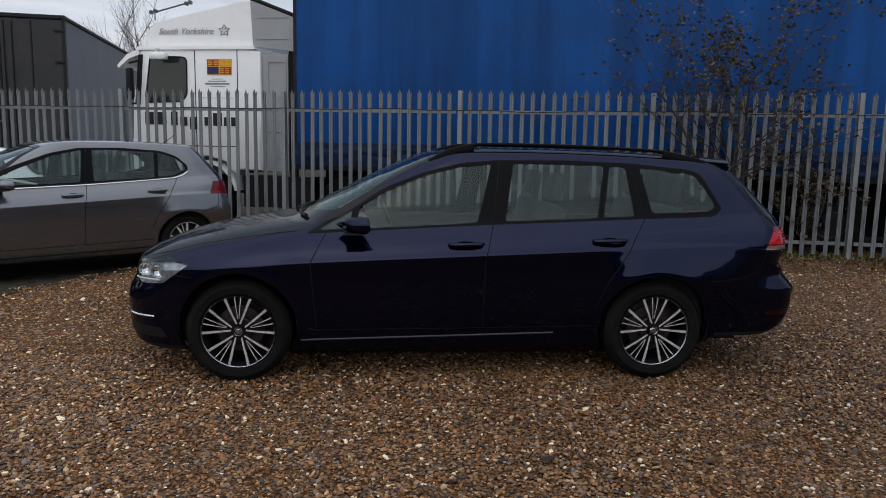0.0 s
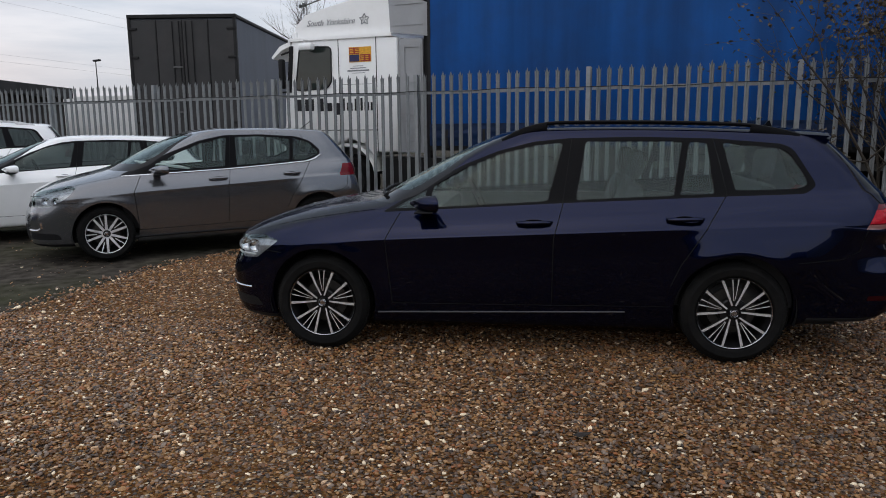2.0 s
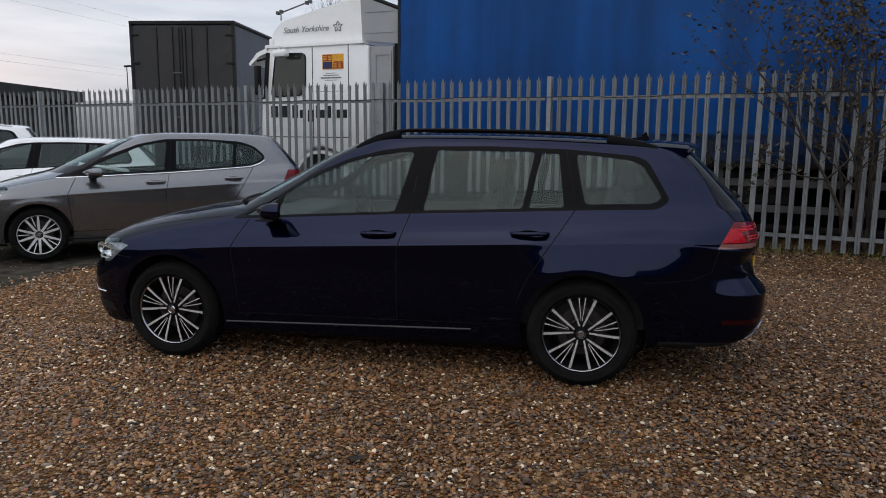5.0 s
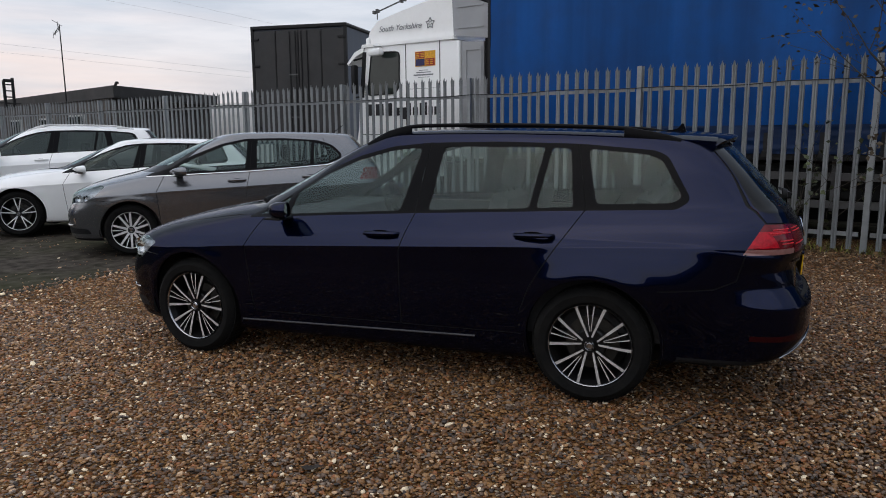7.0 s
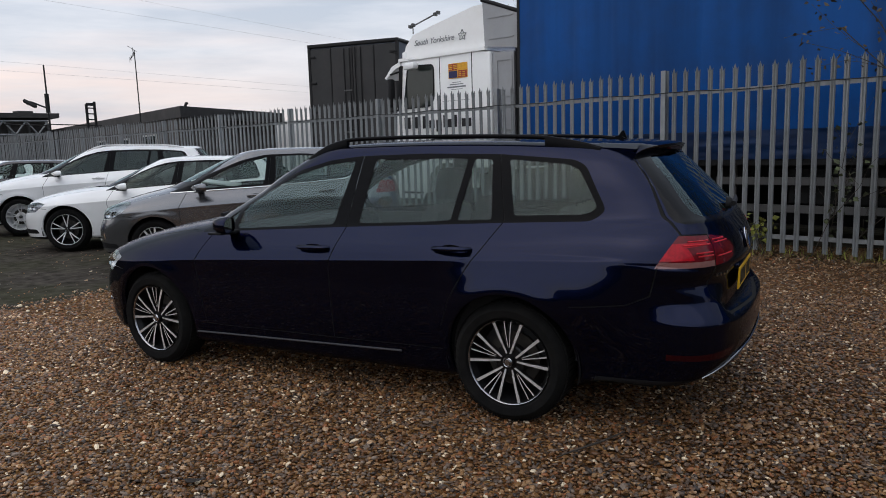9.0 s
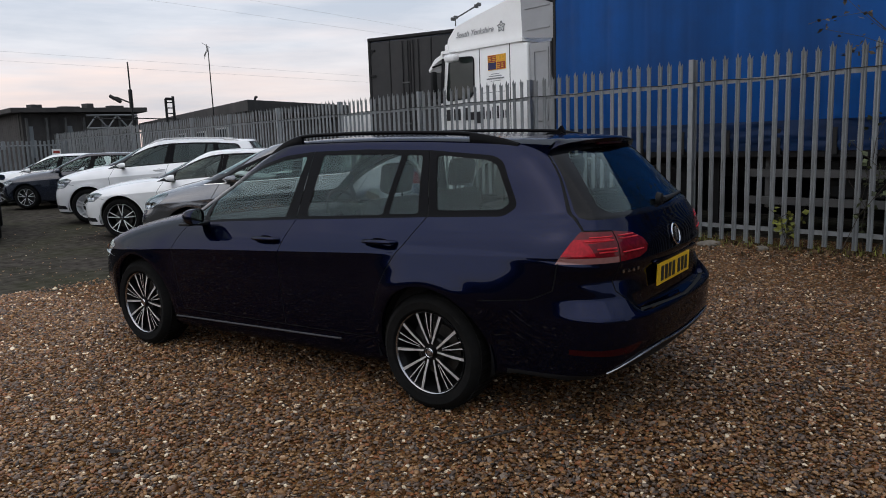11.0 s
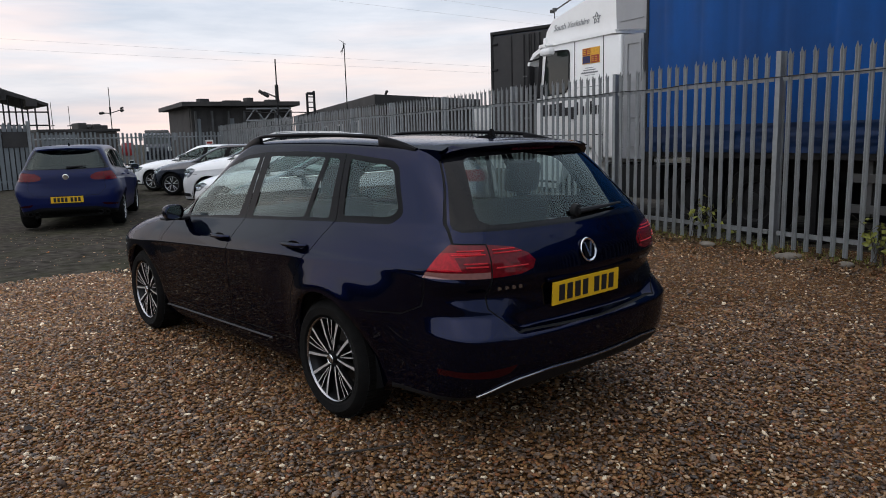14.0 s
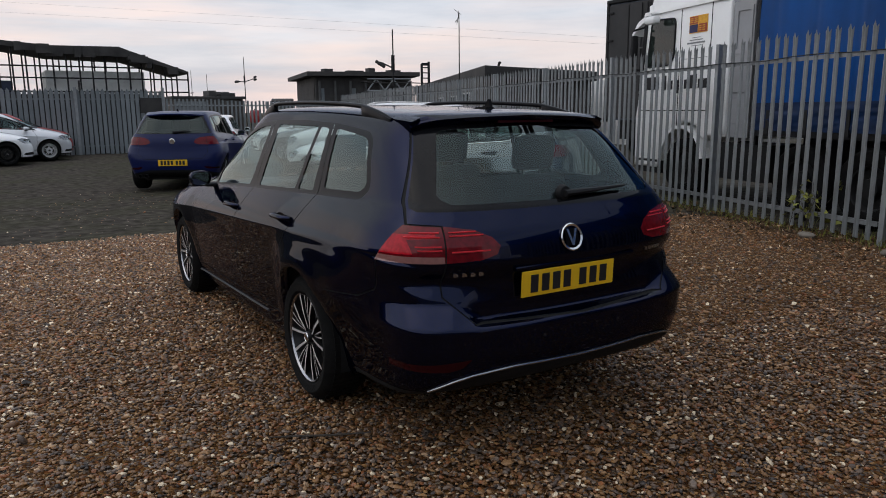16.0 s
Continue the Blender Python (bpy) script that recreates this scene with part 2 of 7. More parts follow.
CURTAIN_BLUE = material("blue_pvc_curtain", (0.0045, 0.063, 0.240), 0.38, 0, 0.26, 1.2, bump=0.08, bump_scale=40, ior=1.22, dirt=(0.014, 0.036, 0.10), dirt_amount=0.5, dirt_scale=1.1)
CURTAIN_HEM = material("dirty_blue_hem", (0.006, 0.026, 0.085), 0.4, 0, 0.3, 3, bump=0.1, bump_scale=40, ior=1.3, dirt=(0.02, 0.022, 0.03), dirt_amount=0.7, dirt_scale=1.6)
DARK_CURTAIN = material("dark_grey_curtain", (0.026, 0.026, 0.027), 0.6, 0, 0.15, 2, dirt=(0.06, 0.05, 0.05), dirt_amount=0.4)
SLATE_CURTAIN = material("slate_blue_curtain", (0.070, 0.085, 0.115), 0.55, 0, 0.12, 2, dirt=(0.06, 0.06, 0.07), dirt_amount=0.4)
SIGN_GOLD = material("gold_print", (0.72, 0.36, 0.02), 0.5, 0, 0.2, 40)
SIGN_RED = material("red_print", (0.32, 0.035, 0.02), 0.5, 0, 0.2, 40)
SIGN_BLUE = material("navy_print", (0.02, 0.02, 0.09), 0.5, 0, 0.2, 40)
GREY_PRINT = material("grey_lettering", (0.20, 0.21, 0.22), 0.5, 0, 0.05)
SHED_DARK = material("dark_shed_sheeting", (0.035, 0.033, 0.032), 0.75, 0, 0.25, 2, dirt=(0.09, 0.08, 0.075), dirt_amount=0.5, dirt_scale=0.8)
SHED_BROWN = material("weathered_shed_boards", (0.085, 0.075, 0.068), 0.85, 0, 0.25, 3, dirt=(0.04, 0.035, 0.03), dirt_amount=0.6, island=0.25)
FAR_PALE = material("dull_galvanised_pale", (0.20, 0.215, 0.22), 0.6, 0.1, 0.15, 2, dirt=(0.11, 0.115, 0.115), dirt_amount=0.45)
BOARD_GREY = material("grey_steel_hoarding", (0.185, 0.205, 0.215), 0.6, 0.2, 0.15, 2, dirt=(0.09, 0.10, 0.105), dirt_amount=0.5, objects=0.12)
WALL_PALE = material("pale_site_cabin", (0.52, 0.52, 0.50), 0.7, 0, 0.1, 2, dirt=(0.22, 0.21, 0.2), dirt_amount=0.5)
SITE_WHITE = material("white_cabin_sheet", (0.74, 0.74, 0.73), 0.6, 0, 0.06, 2, dirt=(0.5, 0.49, 0.46), dirt_amount=0.4)
WINDOW_DARK = material("dark_window", (0.02, 0.027, 0.024), 0.06, 0, 0.1)
RUBBLE = material("dull_rubble", (0.16, 0.14, 0.115), 0.9, 0, 0.3, 12, bump=0.5, bump_scale=40)
BARK = material("bark", (0.05, 0.042, 0.034), 0.9, 0, 0.3, 30, bump=0.4, bump_scale=120)
LEAF = material("withered_leaf", (0.058, 0.043, 0.025), 0.7, 0, 0.25, 20, island=0.6)
LEAF_GREEN = material("bramble_leaf", (0.16, 0.17, 0.03), 0.6, 0, 0.25, 20, island=0.6)
LEAF_DARK = material("dark_bramble_leaf", (0.040, 0.050, 0.018), 0.6, 0, 0.25, 20, island=0.5)
LITTER_DARK = material("dark_dead_leaf", (0.022, 0.016, 0.012), 0.8, 0, 0.3, 60)
LITTER = material("leaf_litter", (0.10, 0.062, 0.030), 0.9, 0, 0.3, 20, island=0.6)
LINE_GREY = material("grey_line_wire", (0.42, 0.42, 0.43), 0.6, 0, 0.1)
CABLE_BLACK = material("black_cable", (0.012, 0.012, 0.012), 0.6, 0, 0.1)


def streaks(mat, scale):
    """Stretches the broad colour change of a material, as in hanging or ribbed sheets."""
    nodes, links = mat.node_tree.nodes, mat.node_tree.links
    no = nodes["Noise Texture"]
    mp = nodes.new("ShaderNodeMapping")
    mp.inputs["Scale"].default_value = scale
    links.new(no.inputs[0].links[0].from_socket, mp.inputs[0])
    links.new(mp.outputs[0], no.inputs[0])


streaks(CURTAIN_BLUE, (2.2, 2.2, 0.12))
streaks(SLATE_CURTAIN, (1.5, 1.5, 0.12))
streaks(BOARD_GREY, (2.0, 2.0, 0.3))
streaks(SHED_BROWN, (2.0, 2.0, 0.3))
streaks(GALVANISED, (2.0, 2.0, 0.4))


def stone_colours(nodes, links, source):
    ramp = nodes.new("ShaderNodeValToRGB")
    ramp.color_ramp.interpolation = "CONSTANT"
    cols = ((0.0, (0.105, 0.047, 0.020)), (0.13, (0.215, 0.108, 0.048)), (0.25, (0.128, 0.082, 0.058)), (0.36, (0.310, 0.175, 0.090)), (0.45, (0.150, 0.066, 0.028)), (0.54, (0.190, 0.140, 0.108)),
            (0.63, (0.046, 0.034, 0.028)), (0.71, (0.270, 0.140, 0.060)), (0.79, (0.090, 0.060, 0.044)), (0.86, (0.460, 0.300, 0.190)), (0.905, (0.250, 0.096, 0.044)), (0.968, (0.760, 0.620, 0.450)))
    els = ramp.color_ramp.elements
    for i, (at, col) in enumerate(cols):
        el = els[i] if i < 2 else els.new(at)
        el.position, el.color = at, (*col, 1)
    links.new(source, ramp.inputs[0])
    return ramp.outputs[0]


def gravel_material(name, island):
    m = bpy.data.materials.new(name)
    m.use_nodes = True
    nodes, links = m.node_tree.nodes, m.node_tree.links
    b = nodes["Principled BSDF"]
    b.inputs["Roughness"].default_value = 0.42 if island else 0.95
    b.inputs["IOR"].default_value = 1.45 if island else 1.15
    tc = nodes.new("ShaderNodeTexCoord")
    n1 = nodes.new("ShaderNodeTexNoise")
    n1.inputs["Scale"].default_value, n1.inputs["Detail"].default_value = (160.0 if island else 0.8), 5
    links.new(tc.outputs["Object"], n1.inputs[0])
    if island:
        colour = stone_colours(nodes, links, nodes.new("ShaderNodeNewGeometry").outputs["Random Per Island"])
    else:
        vo = nodes.new("ShaderNodeTexVoronoi")
        vo.inputs["Scale"].default_value = 74
        links.new(tc.outputs["Object"], vo.inputs[0])
        sp = nodes.new("ShaderNodeSeparateColor")
        links.new(vo.outputs["Color"], sp.inputs[0])
        colour = stone_colours(nodes, links, sp.outputs[0])
        inv = nodes.new("ShaderNodeMath")
        inv.operation, inv.inputs[0].default_value = "SUBTRACT", 1.0
        links.new(vo.outputs["Distance"], inv.inputs[1])
        bp = nodes.new("ShaderNodeBump")
        bp.inputs["Strength"].default_value, bp.inputs["Distance"].default_value = 1.0, 0.012
        links.new(inv.outputs[0], bp.inputs["Height"])
        links.new(bp.outputs[0], b.inputs["Normal"])
    mr, hsv = nodes.new("ShaderNodeMapRange"), nodes.new("ShaderNodeHueSaturation")
    mr.inputs["From Min"].default_value, mr.inputs["From Max"].default_value = 0.3, 0.7
    # The bed takes darker values, with the shade between stones in its colour.
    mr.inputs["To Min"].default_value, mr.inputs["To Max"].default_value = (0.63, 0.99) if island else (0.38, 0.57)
    links.new(n1.outputs[0], mr.inputs[0])
    # Falloff of light from west to east put into the colour, broken by noise.
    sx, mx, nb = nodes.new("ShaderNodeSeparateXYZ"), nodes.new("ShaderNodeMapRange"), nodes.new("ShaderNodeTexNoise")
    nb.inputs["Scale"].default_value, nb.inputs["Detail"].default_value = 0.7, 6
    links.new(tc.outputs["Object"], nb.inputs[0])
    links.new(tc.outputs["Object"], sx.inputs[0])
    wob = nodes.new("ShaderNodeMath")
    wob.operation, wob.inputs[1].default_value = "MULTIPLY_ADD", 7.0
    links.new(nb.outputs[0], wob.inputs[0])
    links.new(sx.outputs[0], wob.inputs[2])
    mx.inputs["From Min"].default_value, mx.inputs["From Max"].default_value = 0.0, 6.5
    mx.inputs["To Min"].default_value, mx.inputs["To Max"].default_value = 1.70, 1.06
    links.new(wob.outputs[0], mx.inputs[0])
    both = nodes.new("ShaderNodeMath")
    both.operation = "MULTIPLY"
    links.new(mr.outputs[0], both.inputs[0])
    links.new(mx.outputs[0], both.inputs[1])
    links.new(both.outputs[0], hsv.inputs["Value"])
    links.new(colour, hsv.inputs["Color"])
    hsv.inputs["Saturation"].default_value, hsv.inputs["Hue"].default_value = 1.06, 0.504
    links.new(hsv.outputs[0], b.inputs["Base Color"])
    return m


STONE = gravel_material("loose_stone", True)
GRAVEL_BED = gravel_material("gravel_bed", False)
GROUND_MAT = material("worn_dirt_and_tarmac", (0.054, 0.047, 0.039), 1.0, 0, 0.6, 7.0, bump=0.8, bump_scale=30, dirt=(0.042, 0.046, 0.021), dirt_amount=0.8, dirt_scale=0.5, ior=1.12)

# ---- building helpers ----


def part(name, bm, mat, parent=None, label="", smooth=False, matrix=None):
    me = bpy.data.meshes.new(name)
    bm.normal_update()
    bm.to_mesh(me)
    bm.free()
    for mm in (mat if isinstance(mat, (list, tuple)) else [mat]):
        me.materials.append(mm)
    if smooth:
        me.polygons.foreach_set("use_smooth", [True] * len(me.polygons))
        if smooth != "all":
            me.set_sharp_from_angle(angle=radians(38))
    ob = new(name, me)
    if parent:
        ob.parent = parent
    if matrix is not None:
        ob.matrix_local = matrix
    if label:
        tagged(ob, label)
    return ob


def thing(name, label, category, m=None, group="", kind=""):
    ob = new(name)
    ob.empty_display_size = 0.2
    if m is not None:
        ob.matrix_world = m
    return tagged(ob, label, category, group, kind)


def add_box(bm, x0, x1, y0, y1, z0, z1, bevel=0.0, m=None, mi=0):
    vs = [bm.verts.new((x, y, z)) for x in (x0, x1) for y in (y0, y1) for z in (z0, z1)]
    fs = [bm.faces.new([vs[i] for i in q]) for q in ((0, 1, 3, 2), (4, 6, 7, 5), (0, 4, 5, 1), (2, 3, 7, 6), (0, 2, 6, 4), (1, 5, 7, 3))]
    for f in fs:
        f.material_index = mi
    if bevel:
        r = bmesh.ops.bevel(bm, geom=list({e for f in fs for e in f.edges}), offset=bevel, segments=2, profile=0.5, affect="EDGES")
        vs = list({v for f in r["faces"] for v in f.verts} | {v for v in vs if v.is_valid})
    if m is not None:
        bmesh.ops.transform(bm, matrix=m, verts=[v for v in vs if v.is_valid])
    return vs


def boxes(*specs, bevel=0.0):
    bm = bmesh.new()
    for s in specs:
        add_box(bm, *s, bevel=bevel)
    return bm


def add_tube(bm, pts, r, sides=8, caps=True, squash=1.0):
    """A tube along pts; r is one radius or one for each point; squash flattens it upright."""
    pts = [Vector(p) for p in pts]
    rs = [float(v) for v in (r if isinstance(r, (list, tuple)) else [r] * len(pts))]
    rings = []
    for i, p in enumerate(pts):
        d = (pts[min(i + 1, len(pts) - 1)] - pts[max(i - 1, 0)]).normalized()
        up = Vector((0, 0, 1)) if abs(d.z) < 0.95 else Vector((0, 1, 0))
        a = d.cross(up).normalized()
        b = a.cross(d)
        rings.append([bm.verts.new(p + rs[i] * (math.cos(2 * math.pi * k / sides) * a + squash * math.sin(2 * math.pi * k / sides) * b)) for k in range(sides)])
    for q, w in zip(rings, rings[1:]):
        for k in range(sides):
            bm.faces.new((q[k], q[(k + 1) % sides], w[(k + 1) % sides], w[k]))
    if caps:
        bm.faces.new(rings[0][::-1])
        bm.faces.new(rings[-1])


def tube(pts, r, sides=8, squash=1.0):
    bm = bmesh.new()
    add_tube(bm, pts, r, sides, True, squash)
    return bm


def add_prism(bm, outline, y0, y1, axis="y"):
    """A flat outline (x, z) carried from y0 to y1 (axis x: outline is (y, z))."""
    put = (lambda a, b, c: (a, c, b)) if axis == "y" else ((lambda a, b, c: (c, a, b)) if axis == "x" else (lambda a, b, c: (a, b, c)))
    p = [bm.verts.new(put(a, b, y0)) for a, b in outline]
    q = [bm.verts.new(put(a, b, y1)) for a, b in outline]
    n = len(p)
    bm.faces.new(p)
    bm.faces.new(q[::-1])
    for i in range(n):
        bm.faces.new((p[i], q[i], q[(i + 1) % n], p[(i + 1) % n]))


def prism(outline, y0, y1, axis="y", bevel=0.0):
    bm = bmesh.new()
    add_prism(bm, outline, y0, y1, axis)
    bmesh.ops.recalc_face_normals(bm, faces=bm.faces)
    if bevel:
        bmesh.ops.bevel(bm, geom=list(bm.edges), offset=bevel, segments=2, profile=0.5, affect="EDGES")
    return bm


def add_lathe(bm, profile, steps, centre=(0, 0, 0), axis="y", close=False):
    """profile: (radius, along the axis)."""
    cx, cy, cz = centre
    rings = []
    for r, h in profile:
        ring = []
        for k in range(steps):
            a = 2 * math.pi * k / steps
            c, s = r * math.cos(a), r * math.sin(a)
            ring.append(bm.verts.new((cx + c, cy + h, cz + s) if axis == "y" else (cx + c, cy + s, cz + h)))
        rings.append(ring)
    for q, w in zip(rings, rings[1:] + (rings[:1] if close else [])):
        for k in range(steps):
            bm.faces.new((q[k], q[(k + 1) % steps], w[(k + 1) % steps], w[k]))


def lathe(profile, steps, centre=(0, 0, 0), axis="y", close=False):
    bm = bmesh.new()
    add_lathe(bm, profile, steps, centre, axis, close)
    bmesh.ops.recalc_face_normals(bm, faces=bm.faces)
    return bm


def writing(name, text, size, mat, parent, m, shear=0.0, label="", depth=0.002):
    cu = bpy.data.curves.new(name, "FONT")
    cu.body, cu.size, cu.shear, cu.extrude, cu.align_x = text, size, shear, depth, "CENTER"
    cu.materials.append(mat)
    ob = new(name, cu)
    ob.parent = parent
    ob.matrix_local = m
    if label:
        tagged(ob, label)
    return ob

# ---- cars: one smooth shell of rings, cut into panels, panes and lamps ----


def pchip(xs, ys, x):
    """Monotone cubic through (xs, ys)."""
    xs, ys, x = np.asarray(xs, float), np.asarray(ys, float), np.asarray(x, float)
    h, d = np.diff(xs), np.diff(ys) / np.diff(xs)
    s = np.zeros_like(ys)
    for i in range(1, len(xs) - 1):
        if d[i - 1] * d[i] > 0:
            w1, w2 = 2 * h[i] + h[i - 1], h[i] + 2 * h[i - 1]
            s[i] = (w1 + w2) / (w1 / d[i - 1] + w2 / d[i])
    s[0], s[-1] = d[0], d[-1]
    k = np.clip(np.searchsorted(xs, x, side="right") - 1, 0, len(h) - 1)
    t = (x - xs[k]) / h[k]
    return ((2 * t**3 - 3 * t**2 + 1) * ys[k] + (t**3 - 2 * t**2 + t) * h[k] * s[k] + (-2 * t**3 + 3 * t**2) * ys[k + 1] + (t**3 - t**2) * h[k] * s[k + 1])


# each ring: nose x, nose z | half width, height at x=0, rise per metre | tail x, tail z, roof bow
ESTATE_LOW = [
    (-1.95, 0.175, 0.70, 0.165, 0.0, 2.20, 0.27, 0), (-2.06, 0.18, 0.79, 0.185, 0.005, 2.30, 0.30, 0), (-2.105, 0.21, 0.818, 0.215, 0.015, 2.37, 0.33, 0),
    (-2.125, 0.28, 0.838, 0.29, 0.027, 2.405, 0.385, 0), (-2.135, 0.38, 0.860, 0.42, 0.03, 2.42, 0.47, 0), (-2.135, 0.46, 0.874, 0.55, 0.034, 2.42, 0.545, 0),
    (-2.12, 0.53, 0.882, 0.645, 0.037, 2.412, 0.60, 0), (-2.095, 0.58, 0.885, 0.71, 0.04, 2.398, 0.655, 0), (-2.075, 0.62, 0.887, 0.757, 0.044, 2.384, 0.715, 0),
    (-2.065, 0.675, 0.890, 0.790, 0.046, 2.372, 0.80, 0), (-2.055, 0.71, 0.885, 0.802, 0.046, 2.366, 0.85, 0), (-2.03, 0.745, 0.872, 0.83, 0.046, 2.358, 0.90, 0)]
ESTATE_HIGH = [
    (-1.955, 0.787, 0.855, 0.86, 0.046, 2.34, 0.95, 0), (-1.82, 0.84, 0.832, 0.892, 0.047, 2.318, 0.99, 0), (-1.56, 0.908, 0.805, 0.925, 0.047, 2.30, 1.02, 0),
    (-1.25, 0.968, 0.784, 0.95, 0.048, 2.285, 1.045, 0), (-1.03, 1.005, 0.765, 0.975, 0.048, 2.265, 1.07, 0), (-0.86, 1.095, 0.733, 1.06, 0.04, 2.19, 1.15, 0),
    (-0.66, 1.20, 0.697, 1.17, 0.03, 2.10, 1.245, 0), (-0.44, 1.31, 0.656, 1.29, 0.01, 2.01, 1.335, 0), (-0.26, 1.385, 0.620, 1.385, 0.0, 1.945, 1.392, -0.014),
    (-0.12, 1.43, 0.585, 1.440, 0, 1.91, 1.42, -0.024), (0.05, 1.452, 0.515, 1.462, 0, 1.87, 1.433, -0.024), (0.2, 1.462, 0.35, 1.472, 0, 1.81, 1.442, -0.024),
    (0.3, 1.468, 0.0, 1.478, 0, 1.76, 1.447, -0.024)]
ESTATE = ESTATE_LOW + ESTATE_HIGH


def shell_half(rows, axles, arch, per=7, along=84, middle=0.4):
    """The near half (y <= 0) of a car's skin."""
    k = np.arange(len(rows))
    v = np.linspace(0, len(rows) - 1, (len(rows) - 1) * per + 1)
    cols = [pchip(k, [r[i] for r in rows], v) for i in range(8)]
    nf, nr = np.interp(v, [0, 8, 11, 16, 18, 24], [13, 14, 14, 13, 8, 6]), np.interp(v, [0, 3, 7, 9, 19, 24], [18, 26, 26, 17, 16, 9])
    nr = np.where(v > 9, np.interp(v, [9, 12, 15, 20, 24], [17, 20, 24, 22, 10]), nr)
    taper = np.interp(v, [0, 12, 16, 24], [0.075, 0.075, 0.085, 0.09])
    ramp = lambda a, e0, e1: np.clip((a - e0) / (e1 - e0), 0, 1)
    ease = lambda a, e0, e1: ramp(a, e0, e1) ** 2 * (3 - 2 * ramp(a, e0, e1))
    tau = np.linspace(0, 1, along + 1)
    xi = 1 - (1 - tau) ** 2.5
    bm = bmesh.new()
    grid = []
    for j in range(len(v)):
        xf, zf, w, zs, sl, xr, zr, bow = (c[j] for c in cols)
        line = []
        for end, zend, n in ((xf, zf, nf[j]), (xr, zr, nr[j])):
            x = middle + (end - middle) * xi
            y = w * np.power(np.clip(1 - xi**n, 0, 1), 1 / 2.5)
            y = y * (1 - taper[j] * np.clip((x - middle) / 2, 0, 2) ** 2)
            beta = xi**6
            z = (zs + sl * x + bow * (x - 0.5) ** 2) * (1 - beta) + zend * beta
            line.append((x, y, z))
        x = np.concatenate([line[0][0][::-1], line[1][0][1:]])
        y = np.concatenate([line[0][1][::-1], line[1][1][1:]])
        z = np.concatenate([line[0][2][::-1], line[1][2][1:]])
        for ax, az in axles:
            d = np.sqrt((x - ax) ** 2 + (z - az) ** 2)
            y = y + np.where(y > 0.6, 0.009 * np.exp(-(((d - arch - 0.02) / 0.05) ** 2)), 0) * np.clip((z - 0.2) / 0.15, 0, 1)
        # haunches over the wheels: the skin leans out below the crease
        (fa, _), (ra, _) = axles
        over = ramp(-z, -0.885, -0.67) ** 0.7 * (1 - ramp(-z, -0.62, -0.40)) * (y > 0.5)
        back = ease(x, ra - 0.46, ra - 0.10) * (1 - ease(x, ra + 0.36, ra + 0.70))
        y = y + (0.050 * over - 0.014 * np.exp(-(((z - 0.89) / 0.10) ** 2)) * (y > 0.5)) * back
        y = y + 0.016 * over * ease(x, fa - 0.62, fa - 0.30) * (1 - ease(x, fa + 0.22, fa + 0.42))
        # the underside of the tail rises behind the wheel
        z = np.where(z < 0.262, z + (0.262 - z) * ease(x, ra + 0.30, ra + 0.52), z)
        # the ledge on top of the rear bumper, wide at the corners and sharp under the tailgate
        corner = ramp(y, 0.50, 0.63)
        ledge = ramp(z, 0.577, 0.600 + 0.068 * corner) * (1 - ease(z, 0.74, 0.84)) * ease(x, ra + 0.60, ra + 0.86)
        x = x - (0.046 * corner + np.clip(0.072 - 0.19 * (z - 0.60), 0.03, 0.072) * (1 - corner)) * ledge * ramp(x, ra + 0.75, ra + 0.95)
        y = y - 0.046 * ledge * ramp(y, 0.45, 0.70)
        grid.append([bm.verts.new((a, -b, c)) for a, b, c in zip(x, y, z)])
    for q, w in zip(grid, grid[1:]):
        for i in range(len(q) - 1):
            bm.faces.new((q[i], q[i + 1], w[i + 1], w[i]))
    bmesh.ops.remove_doubles(bm, verts=bm.verts, dist=1e-5)
    bm.normal_update()
    return bm


def inside(poly, a, b):
    hit, n = False, len(poly)
    for i in range(n):
        (x0, y0), (x1, y1) = poly[i], poly[i - 1]
        if (y0 > b) != (y1 > b) and a < (x1 - x0) * (b - y0) / (y1 - y0) + x0:
            hit = not hit
    return hit


